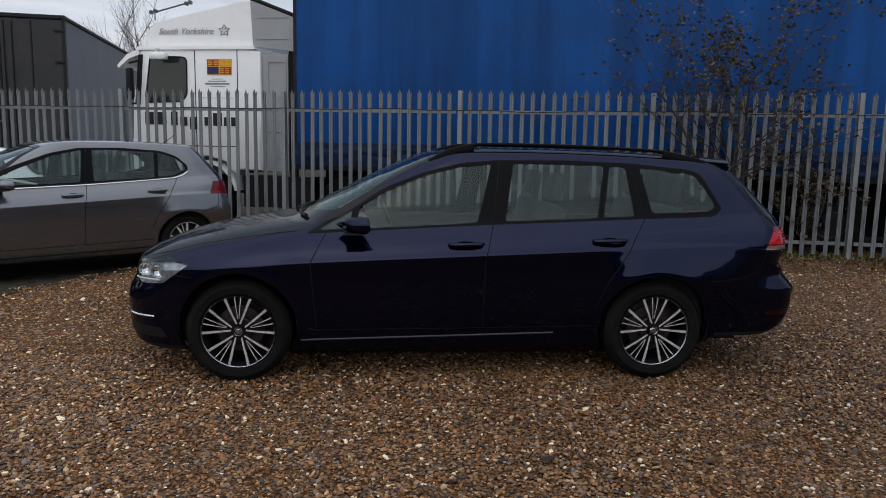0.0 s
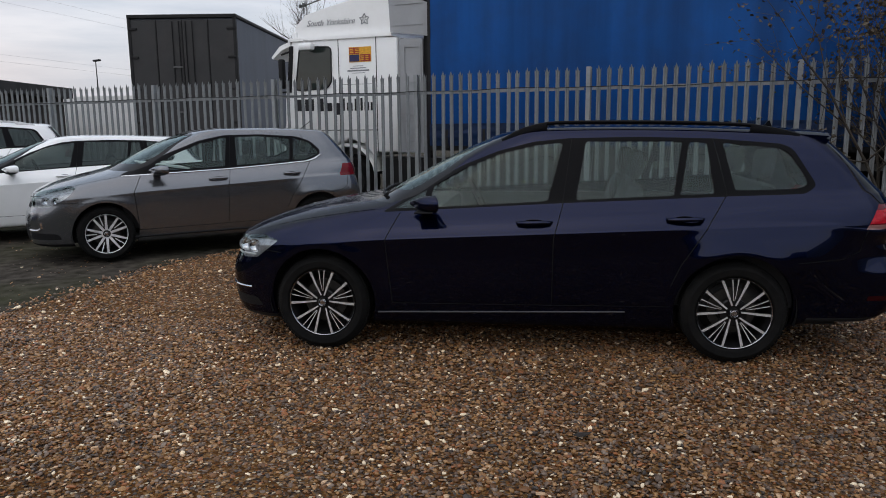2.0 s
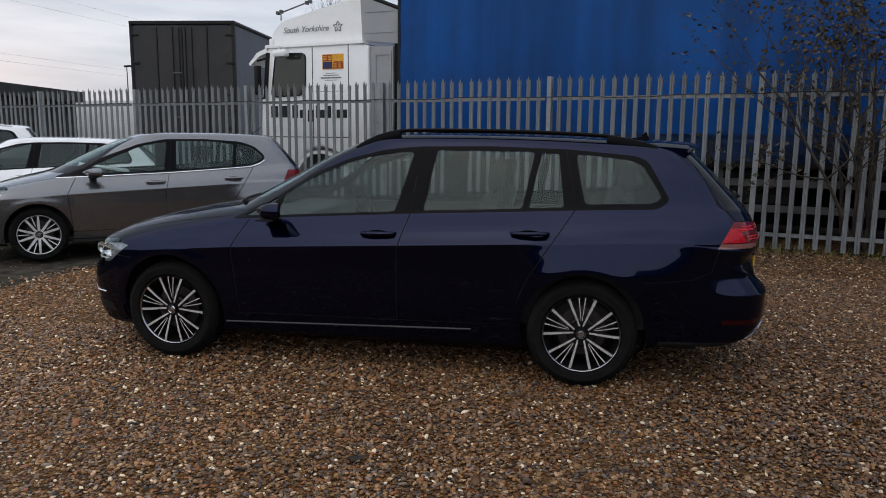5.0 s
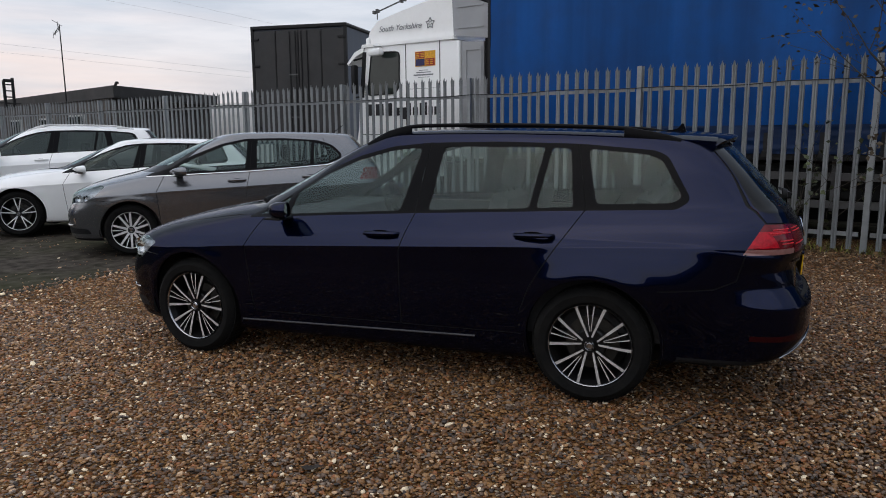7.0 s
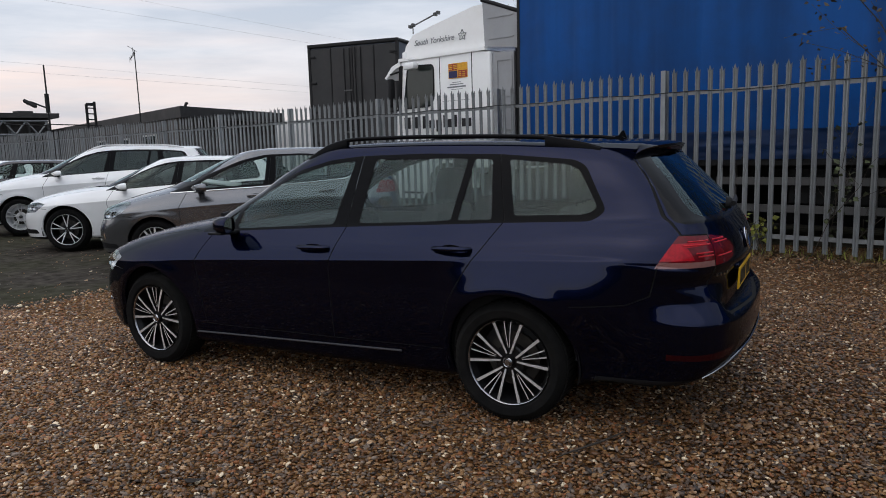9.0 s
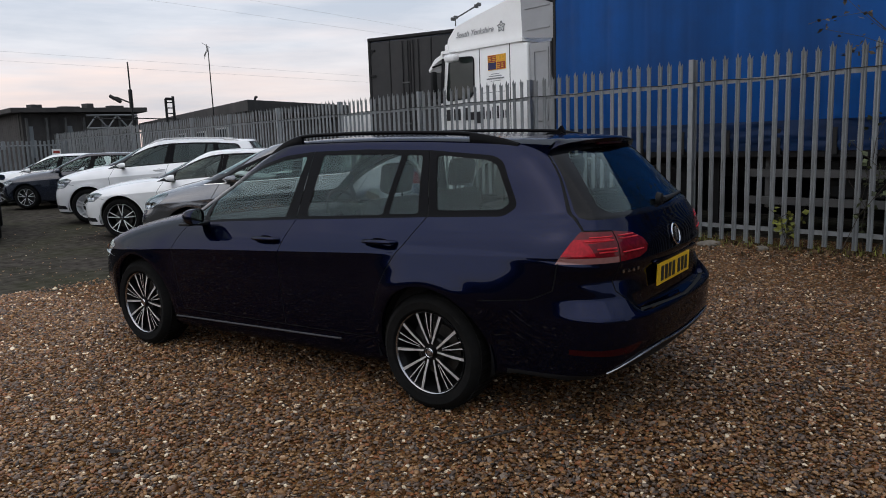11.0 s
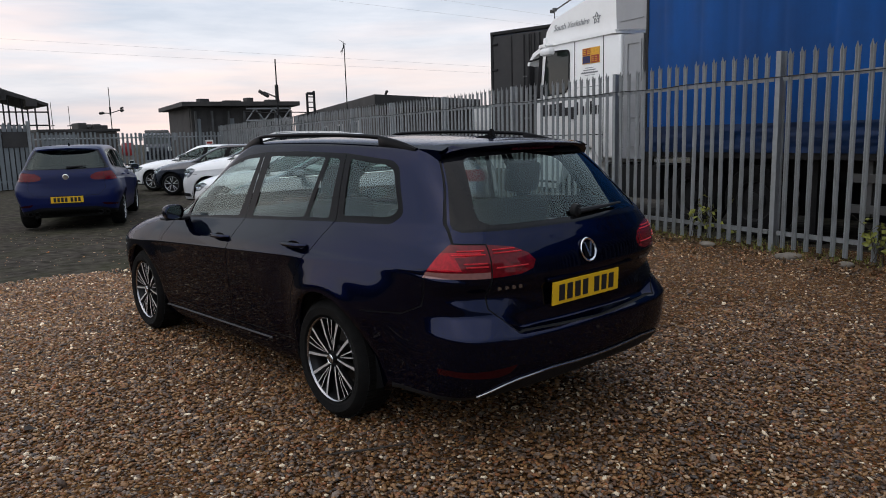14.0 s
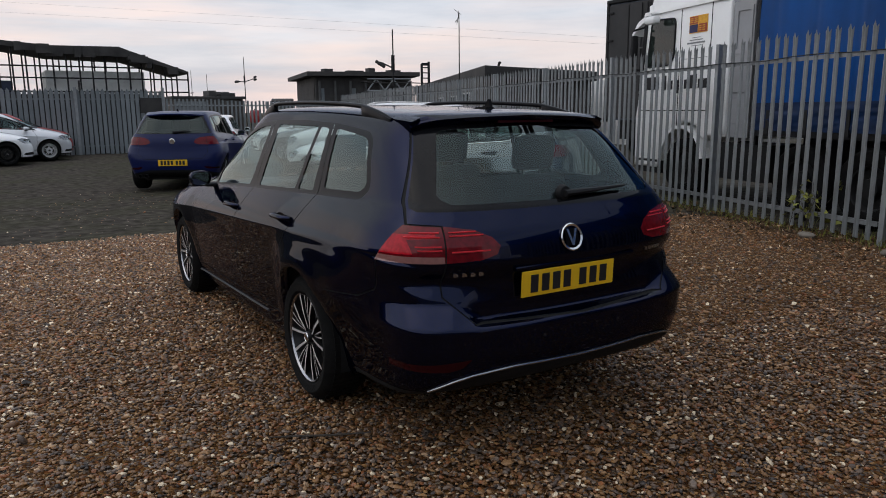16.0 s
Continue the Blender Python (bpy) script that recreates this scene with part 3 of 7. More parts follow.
def imprint(bm, poly, axis, keep):
    """Cuts the outline poly, seen along an axis, into the skin. axis 0: (x, z); 1: (y, z)."""
    lo = [min(p[i] for p in poly) for i in (0, 1)]
    hi = [max(p[i] for p in poly) for i in (0, 1)]
    live = set()
    for f in bm.faces:
        co = [v.co for v in f.verts]
        if max(c[axis] for c in co) >= lo[0] and min(c[axis] for c in co) <= hi[0] and max(c.z for c in co) >= lo[1] and min(c.z for c in co) <= hi[1] and keep(f.calc_center_median()):
            live.add(f)
    for i in range(len(poly)):
        (a0, b0), (a1, b1) = poly[i - 1], poly[i]
        na, nb = b1 - b0, a0 - a1
        size = math.hypot(na, nb)
        if size < 1e-6:
            continue
        na, nb = na / size, nb / size
        hit = []
        for f in live:
            s = [((v.co[axis] - a0) * na + (v.co.z - b0) * nb) for v in f.verts]
            if min(s) < -1e-5 and max(s) > 1e-5:
                co = [v.co for v in f.verts]
                if (max(c[axis] for c in co) >= min(a0, a1) - 1e-4 and min(c[axis] for c in co) <= max(a0, a1) + 1e-4
                        and max(c.z for c in co) >= min(b0, b1) - 1e-4 and min(c.z for c in co) <= max(b0, b1) + 1e-4):
                    hit.append(f)
        if not hit:
            continue
        live.difference_update(hit)
        geom = list({v for f in hit for v in f.verts}) + list({e for f in hit for e in f.edges}) + hit
        no = (na, 0, nb) if axis == 0 else (0, na, nb)
        co = (a0, 0, b0) if axis == 0 else (0, a0, b0)
        res = bmesh.ops.bisect_plane(bm, geom=geom, dist=1e-6, plane_co=co, plane_no=no)
        live.update(g for g in res["geom"] if isinstance(g, bmesh.types.BMFace))
    return [f for f in live if f.is_valid]


def ribbon(line, width):
    """Thin quads along a line, for the gaps between panels."""
    quads = []
    for (a0, b0), (a1, b1) in zip(line, line[1:]):
        n = math.hypot(a1 - a0, b1 - b0)
        na, nb = -(b1 - b0) / n * width / 2, (a1 - a0) / n * width / 2
        ea, eb = (a1 - a0) / n * width / 3, (b1 - b0) / n * width / 3
        quads.append([(a0 + na - ea, b0 + nb - eb), (a1 + na + ea, b1 + nb + eb), (a1 - na + ea, b1 - nb + eb), (a0 - na - ea, b0 - nb - eb)])
    return quads


def disc(x, z, r, n=36):
    return [(x + r * math.cos(2 * math.pi * i / n), z + r * math.sin(2 * math.pi * i / n)) for i in range(n)]


def everywhere(c):
    return True


def cut_skin(bm, regions, axles, arch):
    """regions: (name, axis, outline, keep). Later ones win. Returns name -> faces."""
    tag = bm.faces.layers.int.new("tag")
    names = ["body"]
    for name, axis, poly, keep in regions:
        if name not in names:
            names.append(name)
        i = names.index(name)
        for f in imprint(bm, poly, axis, keep):
            c = f.calc_center_median()
            if inside(poly, c[axis], c.z) and keep(c):
                f[tag] = i
    gone = []
    for ax, az in axles:
        ring = disc(ax, az, arch, 48)
        for f in imprint(bm, ring, 0, lambda c: c.y < -0.5):
            c = f.calc_center_median()
            if inside(ring, c.x, c.z) and c.y < -0.5:
                gone.append(f)
    bmesh.ops.delete(bm, geom=list(set(gone)), context="FACES")
    lips = [e for e in bm.edges if e.is_boundary and all(v.co.y < -0.5 and any(abs(math.hypot(v.co.x - ax, v.co.z - az) - arch) < 0.006 for ax, az in axles) for v in e.verts)]
    res = bmesh.ops.extrude_edge_only(bm, edges=lips)
    for g in res["geom"]:
        if isinstance(g, bmesh.types.BMVert):
            g.co.y += 0.05
    bm.normal_update()
    out = {}
    for f in bm.faces:
        out.setdefault(names[f[tag]], []).append(f)
    return out


def lift(faces, push=0.0, both=True, side=-1):
    """A new bmesh of these faces; push moves it in along the normals; both mirrors it over."""
    bm = bmesh.new()
    for s in ((-1, 1) if both else (side,)):
        made = {}
        for f in faces:
            vs = []
            for v in f.verts:
                if v not in made:
                    p = v.co - v.normal * push
                    made[v] = bm.verts.new((p.x, -s * p.y if s == 1 else p.y, p.z))
                vs.append(made[v])
            try:
                bm.faces.new(vs if s == -1 else vs[::-1])
            except ValueError:
                pass
    if both:
        bmesh.ops.remove_doubles(bm, verts=[v for v in bm.verts if abs(v.co.y) < 1e-3], dist=1e-3)
    return bm


def shell_normals(bm):
    """Keeps the uncut shell's points and smooth normals, face by face."""
    return [([v.co.copy() for v in f.verts], [v.normal.copy() for v in f.verts]) for f in bm.faces]


def follow_shell(ob, tree, kept):
    """Gives a panel the smooth normals of the uncut shell, so that seams and panes reflect cleanly."""
    me = ob.data
    out = []
    for v in me.vertices:
        own = v.normal.copy()
        hit = tree.find_nearest(Vector((v.co.x, -abs(v.co.y), v.co.z)))
        if hit[2] is None or hit[3] > 0.03:
            out.append(own)
            continue
        pts, ns = kept[hit[2]]
        n = Vector((0, 0, 0))
        for w, q in zip(poly_3d_calc(pts, hit[0]), ns):
            n += q * w
        if abs(v.co.y) < 0.003:
            n.y = 0.0
        elif v.co.y > 0:
            n.y = -n.y
        if n.dot(own) < 0:
            n = -n
        out.append(n.normalized() if n.length > 1e-6 and n.normalized().dot(own) > 0.5 else own)
    me.normals_split_custom_set_from_vertices(out)
    return ob


def rounded(poly, r=0.03, n=4):
    """The outline with its corners rounded."""
    out = []
    for i, p in enumerate(poly):
        p, a, b = Vector(p), Vector(poly[i - 1]), Vector(poly[(i + 1) % len(poly)])
        da, db = a - p, b - p
        ra = min(r, da.length * 0.45, db.length * 0.45)
        p0, p1 = p + da.normalized() * ra, p + db.normalized() * ra
        for k in range(n + 1):
            t = k / n
            q = (1 - t) ** 2 * p0 + 2 * t * (1 - t) * p + t * t * p1
            out.append((q.x, q.y))
    return out


def wheel(parent, x, side, r, rim, style, mats, y=0.83, width=0.215):
    """A wheel with its outer face at |y|; side -1 is the near side. Sub-parts: tyre, rim, spokes, hub."""
    face, dark = mats
    w = new("wheel")
    w.parent = parent
    w.matrix_local = pose(x, side * y, r, 0, 0, 0 if side < 0 else 180)
    h = width
    part("tyre", lathe([(rim - 0.004, 0.012), (rim + 0.012, -0.012), (rim + 0.05, -0.020), (r - 0.03, -0.014), (r - 0.008, 0.010), (r, 0.035), (r, h - 0.05), (r - 0.02, h), (rim, h)], 56), RUBBER, w, smooth=True)
    bm = bmesh.new()
    for k in range(64):
        a = 2 * math.pi * k / 64
        add_box(bm, -0.012, 0.012, 0.018, h - 0.04, r - 0.002, r + 0.004, m=Matrix.Rotation(a, 4, "Y"))
    part("tread", bm, RUBBER, w)
    part("rim", lathe([(rim - 0.001, -0.002), (rim - 0.003, -0.006), (rim - 0.007, -0.003), (rim - 0.010, 0.006)], 56), [DULL_CHROME if style == "split" else face], w, smooth=True)
    part("barrel", lathe([(rim - 0.010, 0.004), (rim - 0.02, 0.03), (rim - 0.028, 0.04), (rim - 0.035, h - 0.02), (0.02, h - 0.04)], 40), dark, w, smooth=True)
    part("brake_disc", lathe([(0.0, 0.085), (0.145, 0.085), (0.145, 0.105), (0.05, 0.11)], 32), DISC_STEEL, w, smooth=True)

    def spoke(bm, ang, r0, r1, w0, w1, y0, y1, thick, lean=0.0):
        m = Matrix.Rotation(ang, 4, "Y")
        vs = []
        for (rr, ww, yy, off) in ((r0, w0, y0, 0), ((r0 + r1) / 2, (w0 + w1) / 2, (y0 + y1) / 2 - 0.004, lean / 2), (r1, w1, y1, lean)):
            vs.append([bm.verts.new(m @ Vector((off + dx, yy + dy, rr))) for dx, dy in ((-ww / 2, 0), (ww / 2, 0), (ww / 2 * 0.7, thick), (-ww / 2 * 0.7, thick))])
        for q, u in zip(vs, vs[1:]):
            for i in range(4):
                bm.faces.new((q[i], q[(i + 1) % 4], u[(i + 1) % 4], u[i])).material_index = 1 if i else 0
        bm.faces.new(vs[0]).material_index = 1
        bm.faces.new(vs[-1][::-1]).material_index = 1

    blades = bmesh.new()
    r1 = rim - 0.012
    if style == "split":
        for k in range(1):
            a = 2 * math.pi * k / 5
            for s in (-1, 1):
                spoke(blades, a + s * 0.22, 0.045, r1, 0.010, 0.017, 0.012, 0.002, 0.03, lean=s * 0.030)
                spoke(blades, a + s * 0.045, 0.075, r1, 0.0035, 0.007, 0.016, 0.004, 0.02, lean=s * 0.009)
    elif style == "ten":
        for k in range(10):
            spoke(blades, 2 * math.pi * k / 10, 0.04, r1, 0.030, 0.022, 0.014, 0.0, 0.03)
            if k % 2:
                spoke(blades, 2 * math.pi * (k + 0.5) / 10, 0.10, r1, 0.010, 0.012, 0.02, 0.004, 0.02)
    else:
        for k in range(5):
            for s in (-1, 1):
                spoke(blades, 2 * math.pi * k / 5, 0.04, r1, 0.017, 0.015, 0.014, 0.0, 0.03, lean=s * 0.045)
    bmesh.ops.recalc_face_normals(blades, faces=blades.faces)
    if style == "split":
        # one sector of four spokes, lifted apart so that each is a part of its own
        for isl in range(4):
            one = blades.copy()
            keepf = set(range(isl * 10, isl * 10 + 10))
            bmesh.ops.delete(one, geom=[f for i, f in enumerate(one.faces) if i not in keepf], context="FACES")
            first = part("spoke", one, [face, dark], w)
            for k in range(1, 5):
                sp = new("spoke", first.data)
                sp.parent = w
                sp.matrix_local = Matrix.Rotation(2 * math.pi * k / 5, 4, "Y")
        blades.free()
    else:
        part("spoke_star", blades, [face, dark], w)
    part("wheel_dish", lathe([(0.0, 0.026), (0.078, 0.026), (0.088, 0.034), (0.090, 0.07)], 32), dark, w, smooth=True)
    part("hub_cap", lathe([(0.0, -0.002), (0.026, -0.002), (0.030, 0.004), (0.032, 0.03)], 24), ALLOY_DARK, w, smooth=True)
    part("hub_emblem", lathe([(0.0, -0.0045), (0.015, -0.0045), (0.018, -0.002)], 20), DULL_CHROME, w, smooth=True)
    part("hub_ring", lathe([(0.022, -0.0025), (0.024, -0.005), (0.026, -0.0025), (0.024, 0.0)], 24, close=True), CHROME, w)
    if style == "split":
        for k in range(5):
            a = 2 * math.pi * (k + 0.5) / 5
            part("bolt", lathe([(0.0, 0.012), (0.009, 0.012), (0.010, 0.03)], 8, (0.056 * math.cos(a), 0, 0.056 * math.sin(a))), DARK_STEEL, w)
    return w


def seat(parent, x, y, rear=False, wide=0.48):
    """A seat facing -x."""
    bm = bmesh.new()
    add_box(bm, x - 0.26, x + 0.24, y - wide / 2, y + wide / 2, 0.42, 0.60, bevel=0.05)
    part("seat_cushion", bm, SEAT_CLOTH, parent, smooth=True)
    bm = bmesh.new()
    add_box(bm, -0.06, 0.07, -wide / 2, wide / 2, 0.0, 0.60, bevel=0.05, m=pose(x + 0.26, y, 0.52, 0, 17, 0))
    part("seat_back", bm, SEAT_CLOTH, parent, smooth=True)
    for dy in ((0,) if not rear else (-wide / 3.2, wide / 3.2)):
        bm = bmesh.new()
        add_box(bm, -0.045, 0.045, -0.13, 0.13, 0.0, 0.19, bevel=0.04, m=pose(x + 0.43, y + dy, 1.12, 0, 10, 0))
        for s in (-0.06, 0.06):
            add_tube(bm, [(x + 0.42, y + dy + s, 1.02), (x + 0.44, y + dy + s, 1.16)], 0.007, 6)
        part("headrest", bm, SEAT_CLOTH, parent, smooth=True)


def cabin(parent, rows, x0, x1, w, belt, roof, xmap):
    """Floor, door cards, dash, headlining, seats and wheel, as seen through the panes."""
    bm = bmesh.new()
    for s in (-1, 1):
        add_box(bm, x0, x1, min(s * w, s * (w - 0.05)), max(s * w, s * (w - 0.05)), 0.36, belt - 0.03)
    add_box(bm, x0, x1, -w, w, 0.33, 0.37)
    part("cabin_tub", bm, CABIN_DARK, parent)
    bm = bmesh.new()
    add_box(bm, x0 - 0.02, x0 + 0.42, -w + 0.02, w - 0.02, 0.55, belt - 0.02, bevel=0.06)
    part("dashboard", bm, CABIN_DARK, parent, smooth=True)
    bm = bmesh.new()
    add_lathe(bm, [(0.178, -0.014), (0.192, 0), (0.178, 0.014), (0.164, 0)], 32, close=True)
    for a in (0, 180, 270):
        add_box(bm, 0.0, 0.175, -0.006, 0.006, -0.018, 0.018, m=pose(0, 0, 0, 0, -a, 0))
    add_lathe(bm, [(0.0, -0.03), (0.06, -0.02), (0.065, 0.02), (0.0, 0.03)], 16)
    bmesh.ops.transform(bm, matrix=pose(x0 + 0.60, 0.36, belt - 0.05, 0, 0, 90) @ pose(0, 0, 0, -24, 0, 0), verts=bm.verts)
    part("steering_wheel", bm, BLACK_PLASTIC, parent, smooth=True)
    seat(parent, xmap(0.30), -0.36)
    seat(parent, xmap(0.30), 0.36)
    seat(parent, xmap(1.12), 0.0, rear=True, wide=1.22)


def car_mirror(parent, x, z, paint, y=0.90):
    """Teardrop housings on short feet, the glass turned a little towards the driver."""
    for s in (-1, 1):
        bm = bmesh.new()
        rings = []
        mid = y + 0.088
        for px, sy, sz, dy in ((-0.085, 0.020, 0.008, -0.035), (-0.075, 0.045, 0.022, -0.022), (-0.045, 0.068, 0.038, -0.010), (0.0, 0.078, 0.050, -0.002), (0.04, 0.080, 0.054, 0.0), (0.064, 0.078, 0.053, 0.0), (0.070, 0.072, 0.048, 0.0)):
            rings.append([bm.verts.new((x + px + 0.028 * math.cos(a), s * (mid + dy + sy * math.copysign(abs(math.cos(a)) ** 0.75, math.cos(a))),
                                        z + sz * math.copysign(abs(math.sin(a)) ** 0.8, math.sin(a)))) for a in np.linspace(0, 2 * math.pi, 20, endpoint=False)])
        for q, u in zip(rings, rings[1:]):
            for i in range(20):
                bm.faces.new((q[i], q[(i + 1) % 20], u[(i + 1) % 20], u[i]))
        bm.faces.new(rings[0])
        bmesh.ops.recalc_face_normals(bm, faces=bm.faces)
        mi = part("wing_mirror", bm, paint, parent, smooth=True)
        bm = bmesh.new()
        outer = [bm.verts.new((x + 0.060 + 0.028 * math.cos(a), s * (mid + 0.071 * math.copysign(abs(math.cos(a)) ** 0.75, math.cos(a))), z + 0.047 * math.copysign(abs(math.sin(a)) ** 0.8, math.sin(a)))) for a in np.linspace(0, 2 * math.pi, 20, endpoint=False)]
        inner = [bm.verts.new(v.co - Vector((0.008, 0, 0))) for v in outer]
        bm.faces.new(outer)
        bm.faces.new(inner[::-1])
        for i in range(20):
            bm.faces.new((outer[i], outer[(i + 1) % 20], inner[(i + 1) % 20], inner[i]))
        bmesh.ops.recalc_face_normals(bm, faces=bm.faces)
        part("mirror_glass", bm, MIRROR, mi)
        bm = bmesh.new()
        add_box(bm, x - 0.062, x + 0.055, min(s * (y + 0.012), s * (y + 0.150)), max(s * (y + 0.012), s * (y + 0.150)), z - 0.057, z - 0.043, bevel=0.006)
        add_box(bm, x - 0.05, x + 0.03, min(s * (y - 0.10), s * (y + 0.05)), max(s * (y - 0.10), s * (y + 0.05)), z - 0.066, z - 0.040, bevel=0.012)
        part("mirror_foot", bm, BLACK_PLASTIC, mi, smooth=True)


def handle(parent, skin, x, z, paint, s):
    y = skin(x, z)
    h = new("door_handle")
    h.parent = parent
    h.matrix_local = pose(x, s * y, z, 0, 0, 0 if s < 0 else 180)
    bm = bmesh.new()
    add_tube(bm, [(-0.105, 0.005, 0.0), (-0.095, -0.022, 0.002), (-0.05, -0.034, 0.004), (0.04, -0.034, 0.006), (0.09, -0.024, 0.006), (0.108, 0.005, 0.004)], [0.012, 0.016, 0.017, 0.017, 0.016, 0.012], 10, squash=0.8)
    part("grip", bm, paint, h, smooth=True)
    bowl = lathe([(0.0, 0.004), (0.075, -0.001), (0.085, -0.004)], 24)
    bmesh.ops.transform(bowl, matrix=Matrix.Diagonal((1, 1, 0.36, 1)), verts=bowl.verts)
    bmesh.ops.translate(bowl, vec=(0, 0, -0.008), verts=bowl.verts)
    part("bowl", bowl, BLACK_GLOSS, h, smooth=True)


def plate(parent, m, yellow):
    p = new("number_plate")
    p.parent = parent
    p.matrix_local = m
    bm = bmesh.new()
    add_box(bm, -0.26, 0.26, -0.004, 0.004, -0.0555, 0.0555, bevel=0.002)
    part("plate_sheet", bm, PLATE_YELLOW if yellow else PLATE_WHITE, p)
    for x in (-0.215, -0.155, -0.095, -0.035, 0.055, 0.115, 0.175):
        part("plate_bar", boxes((x, x + 0.04, -0.0065, -0.0045, -0.038, 0.038)), INK, p)


def estate_regions():
    """The panels and panes of the estate, as outlines seen from the side (0) or from behind (1)."""
    back, front = (lambda c: c.x > 1.7), (lambda c: c.x < -0.15)
    side = lambda c: c.y < -0.45
    out = []
    out.append(("front_door", 0, [(-0.78, 1.02), (-0.80, 0.90), (-0.875, 0.75), (-0.85, 0.45), (-0.84, 0.325), (0.20, 0.335), (0.206, 0.772), (0.265, 1.0)], side))
    out.append(("rear_door", 0, [(0.206, 0.335), (0.206, 0.772), (0.265, 1.0), (1.28, 1.06), (1.255, 1.03), (1.075, 0.764), (0.985, 0.62), (0.93, 0.48), (0.93, 0.345)], side))
    out.append(("tailgate", 1, [(0.1, 1.385), (-0.535, 1.385), (-0.712, 1.045), (-0.735, 0.992), (-0.626, 0.986), (-0.634, 0.84), (-0.642, 0.70), (-0.535, 0.592), (0.1, 0.580)], back))
    out.append(("bonnet", 1, [(0.1, 0.70), (-0.62, 0.735), (-0.74, 0.80), (-0.745, 0.95), (-0.70, 1.0), (0.1, 1.0)], lambda c: c.x < -0.98))
    dlo = rounded([(-0.915, 0.918), (0.265, 0.984), (1.255, 1.03), (1.725, 1.048), (1.792, 1.098), (1.665, 1.318), (1.60, 1.348), (1.197, 1.383), (0.737, 1.396), (0.298, 1.390), (0.073, 1.369),
                   (-0.157, 1.311), (-0.392, 1.218), (-0.634, 1.085)], 0.032)
    out.append(("window_surround", 0, dlo, side))
    out.append(("front_side_window", 0, rounded([(-0.60, 0.95), (0.165, 0.995), (0.262, 1.362), (0.07, 1.343), (-0.15, 1.288), (-0.38, 1.195), (-0.58, 1.085)], 0.025), side))
    out.append(("mirror_quarter_window", 0, rounded([(-0.84, 0.94), (-0.645, 0.95), (-0.625, 1.06)], 0.012), side))
    out.append(("rear_side_window", 0, rounded([(0.345, 1.005), (0.945, 1.034), (1.005, 1.365), (0.405, 1.368)], 0.02), side))
    out.append(("fixed_quarter_window", 0, rounded([(0.985, 1.036), (1.19, 1.046), (1.15, 1.355), (1.045, 1.362)], 0.02), side))
    out.append(("load_bay_window", 0, rounded([(1.312, 1.066), (1.695, 1.080), (1.748, 1.112), (1.635, 1.298), (1.575, 1.325), (1.245, 1.356)], 0.026), side))
    out.append(("rear_window_border", 1, [(0.1, 1.40), (-0.530, 1.385), (-0.702, 1.050), (-0.688, 1.038), (0.1, 1.034)], back))
    out.append(("rear_window", 1, rounded([(0.1, 1.375), (-0.465, 1.355), (-0.600, 1.09), (-0.565, 1.062), (0.1, 1.06)], 0.04), back))
    out.append(("windscreen_border", 1, [(0.1, 1.425), (-0.52, 1.405), (-0.70, 1.03), (-0.69, 0.972), (0.1, 0.986)], front))
    out.append(("windscreen", 1, rounded([(0.1, 1.405), (-0.49, 1.38), (-0.645, 1.05), (0.1, 1.045)], 0.03), front))
    lampline = lambda c: c.x > 2.02 + (c.z - 0.80) * 0.625
    out.append(("body", 0, [(1.9, 0.80), (2.02, 0.80), (2.145, 1.0), (1.9, 1.0)], lambda c: c.y < -0.6))
    out.append(("tail_lamp", 1, [(-0.95, 0.845), (-0.95, 0.990), (-0.745, 0.990), (-0.626, 0.986), (-0.505, 0.968), (-0.432, 0.935), (-0.402, 0.900), (-0.42, 0.866), (-0.49, 0.847), (-0.63, 0.842)], lampline))
    out.append(("tail_lamp_bright", 1, [(-0.95, 0.878), (-0.95, 0.930), (-0.80, 0.955), (-0.66, 0.958), (-0.66, 0.942), (-0.755, 0.936), (-0.745, 0.878)], lampline))
    out.append(("tail_lamp_clear", 1, [(-0.95, 0.845), (-0.95, 0.872), (-0.638, 0.868), (-0.638, 0.841)], lampline))
    out.append(("reflector", 1, [(-0.95, 0.40), (-0.95, 0.426), (-0.78, 0.432), (-0.565, 0.455), (-0.60, 0.42), (-0.65, 0.405)], lambda c: c.x > 2.10))
    out.append(("lower_valance", 1, [(-0.95, 0.1), (-0.95, 0.26), (-0.705, 0.300), (-0.635, 0.354), (-0.56, 0.378), (-0.37, 0.396), (0.1, 0.386), (0.1, 0.1)], lambda c: c.x > 1.75))
    out.append(("headlamp", 0, rounded([(-2.25, 0.585), (-2.25, 0.70), (-1.93, 0.738), (-1.72, 0.768), (-1.60, 0.735), (-1.77, 0.612)], 0.02), lambda c: c.y < -0.40))
    out.append(("grille", 1, [(-0.40, 0.60), (-0.40, 0.655), (0.1, 0.665), (0.1, 0.60)], lambda c: c.x < -1.8))
    out.append(("corner_intake", 1, rounded([(-0.80, 0.265), (-0.80, 0.33), (-0.50, 0.35), (-0.47, 0.265)], 0.015), lambda c: c.x < -1.75))
    out.append(("front_lip", 1, [(-0.95, 0.17), (-0.95, 0.215), (0.1, 0.205), (0.1, 0.17)], lambda c: c.x < -1.55))
    out.append(("lower_grille", 1, [(-0.44, 0.25), (-0.46, 0.42), (0.1, 0.42), (0.1, 0.25)], lambda c: c.x < -1.8))
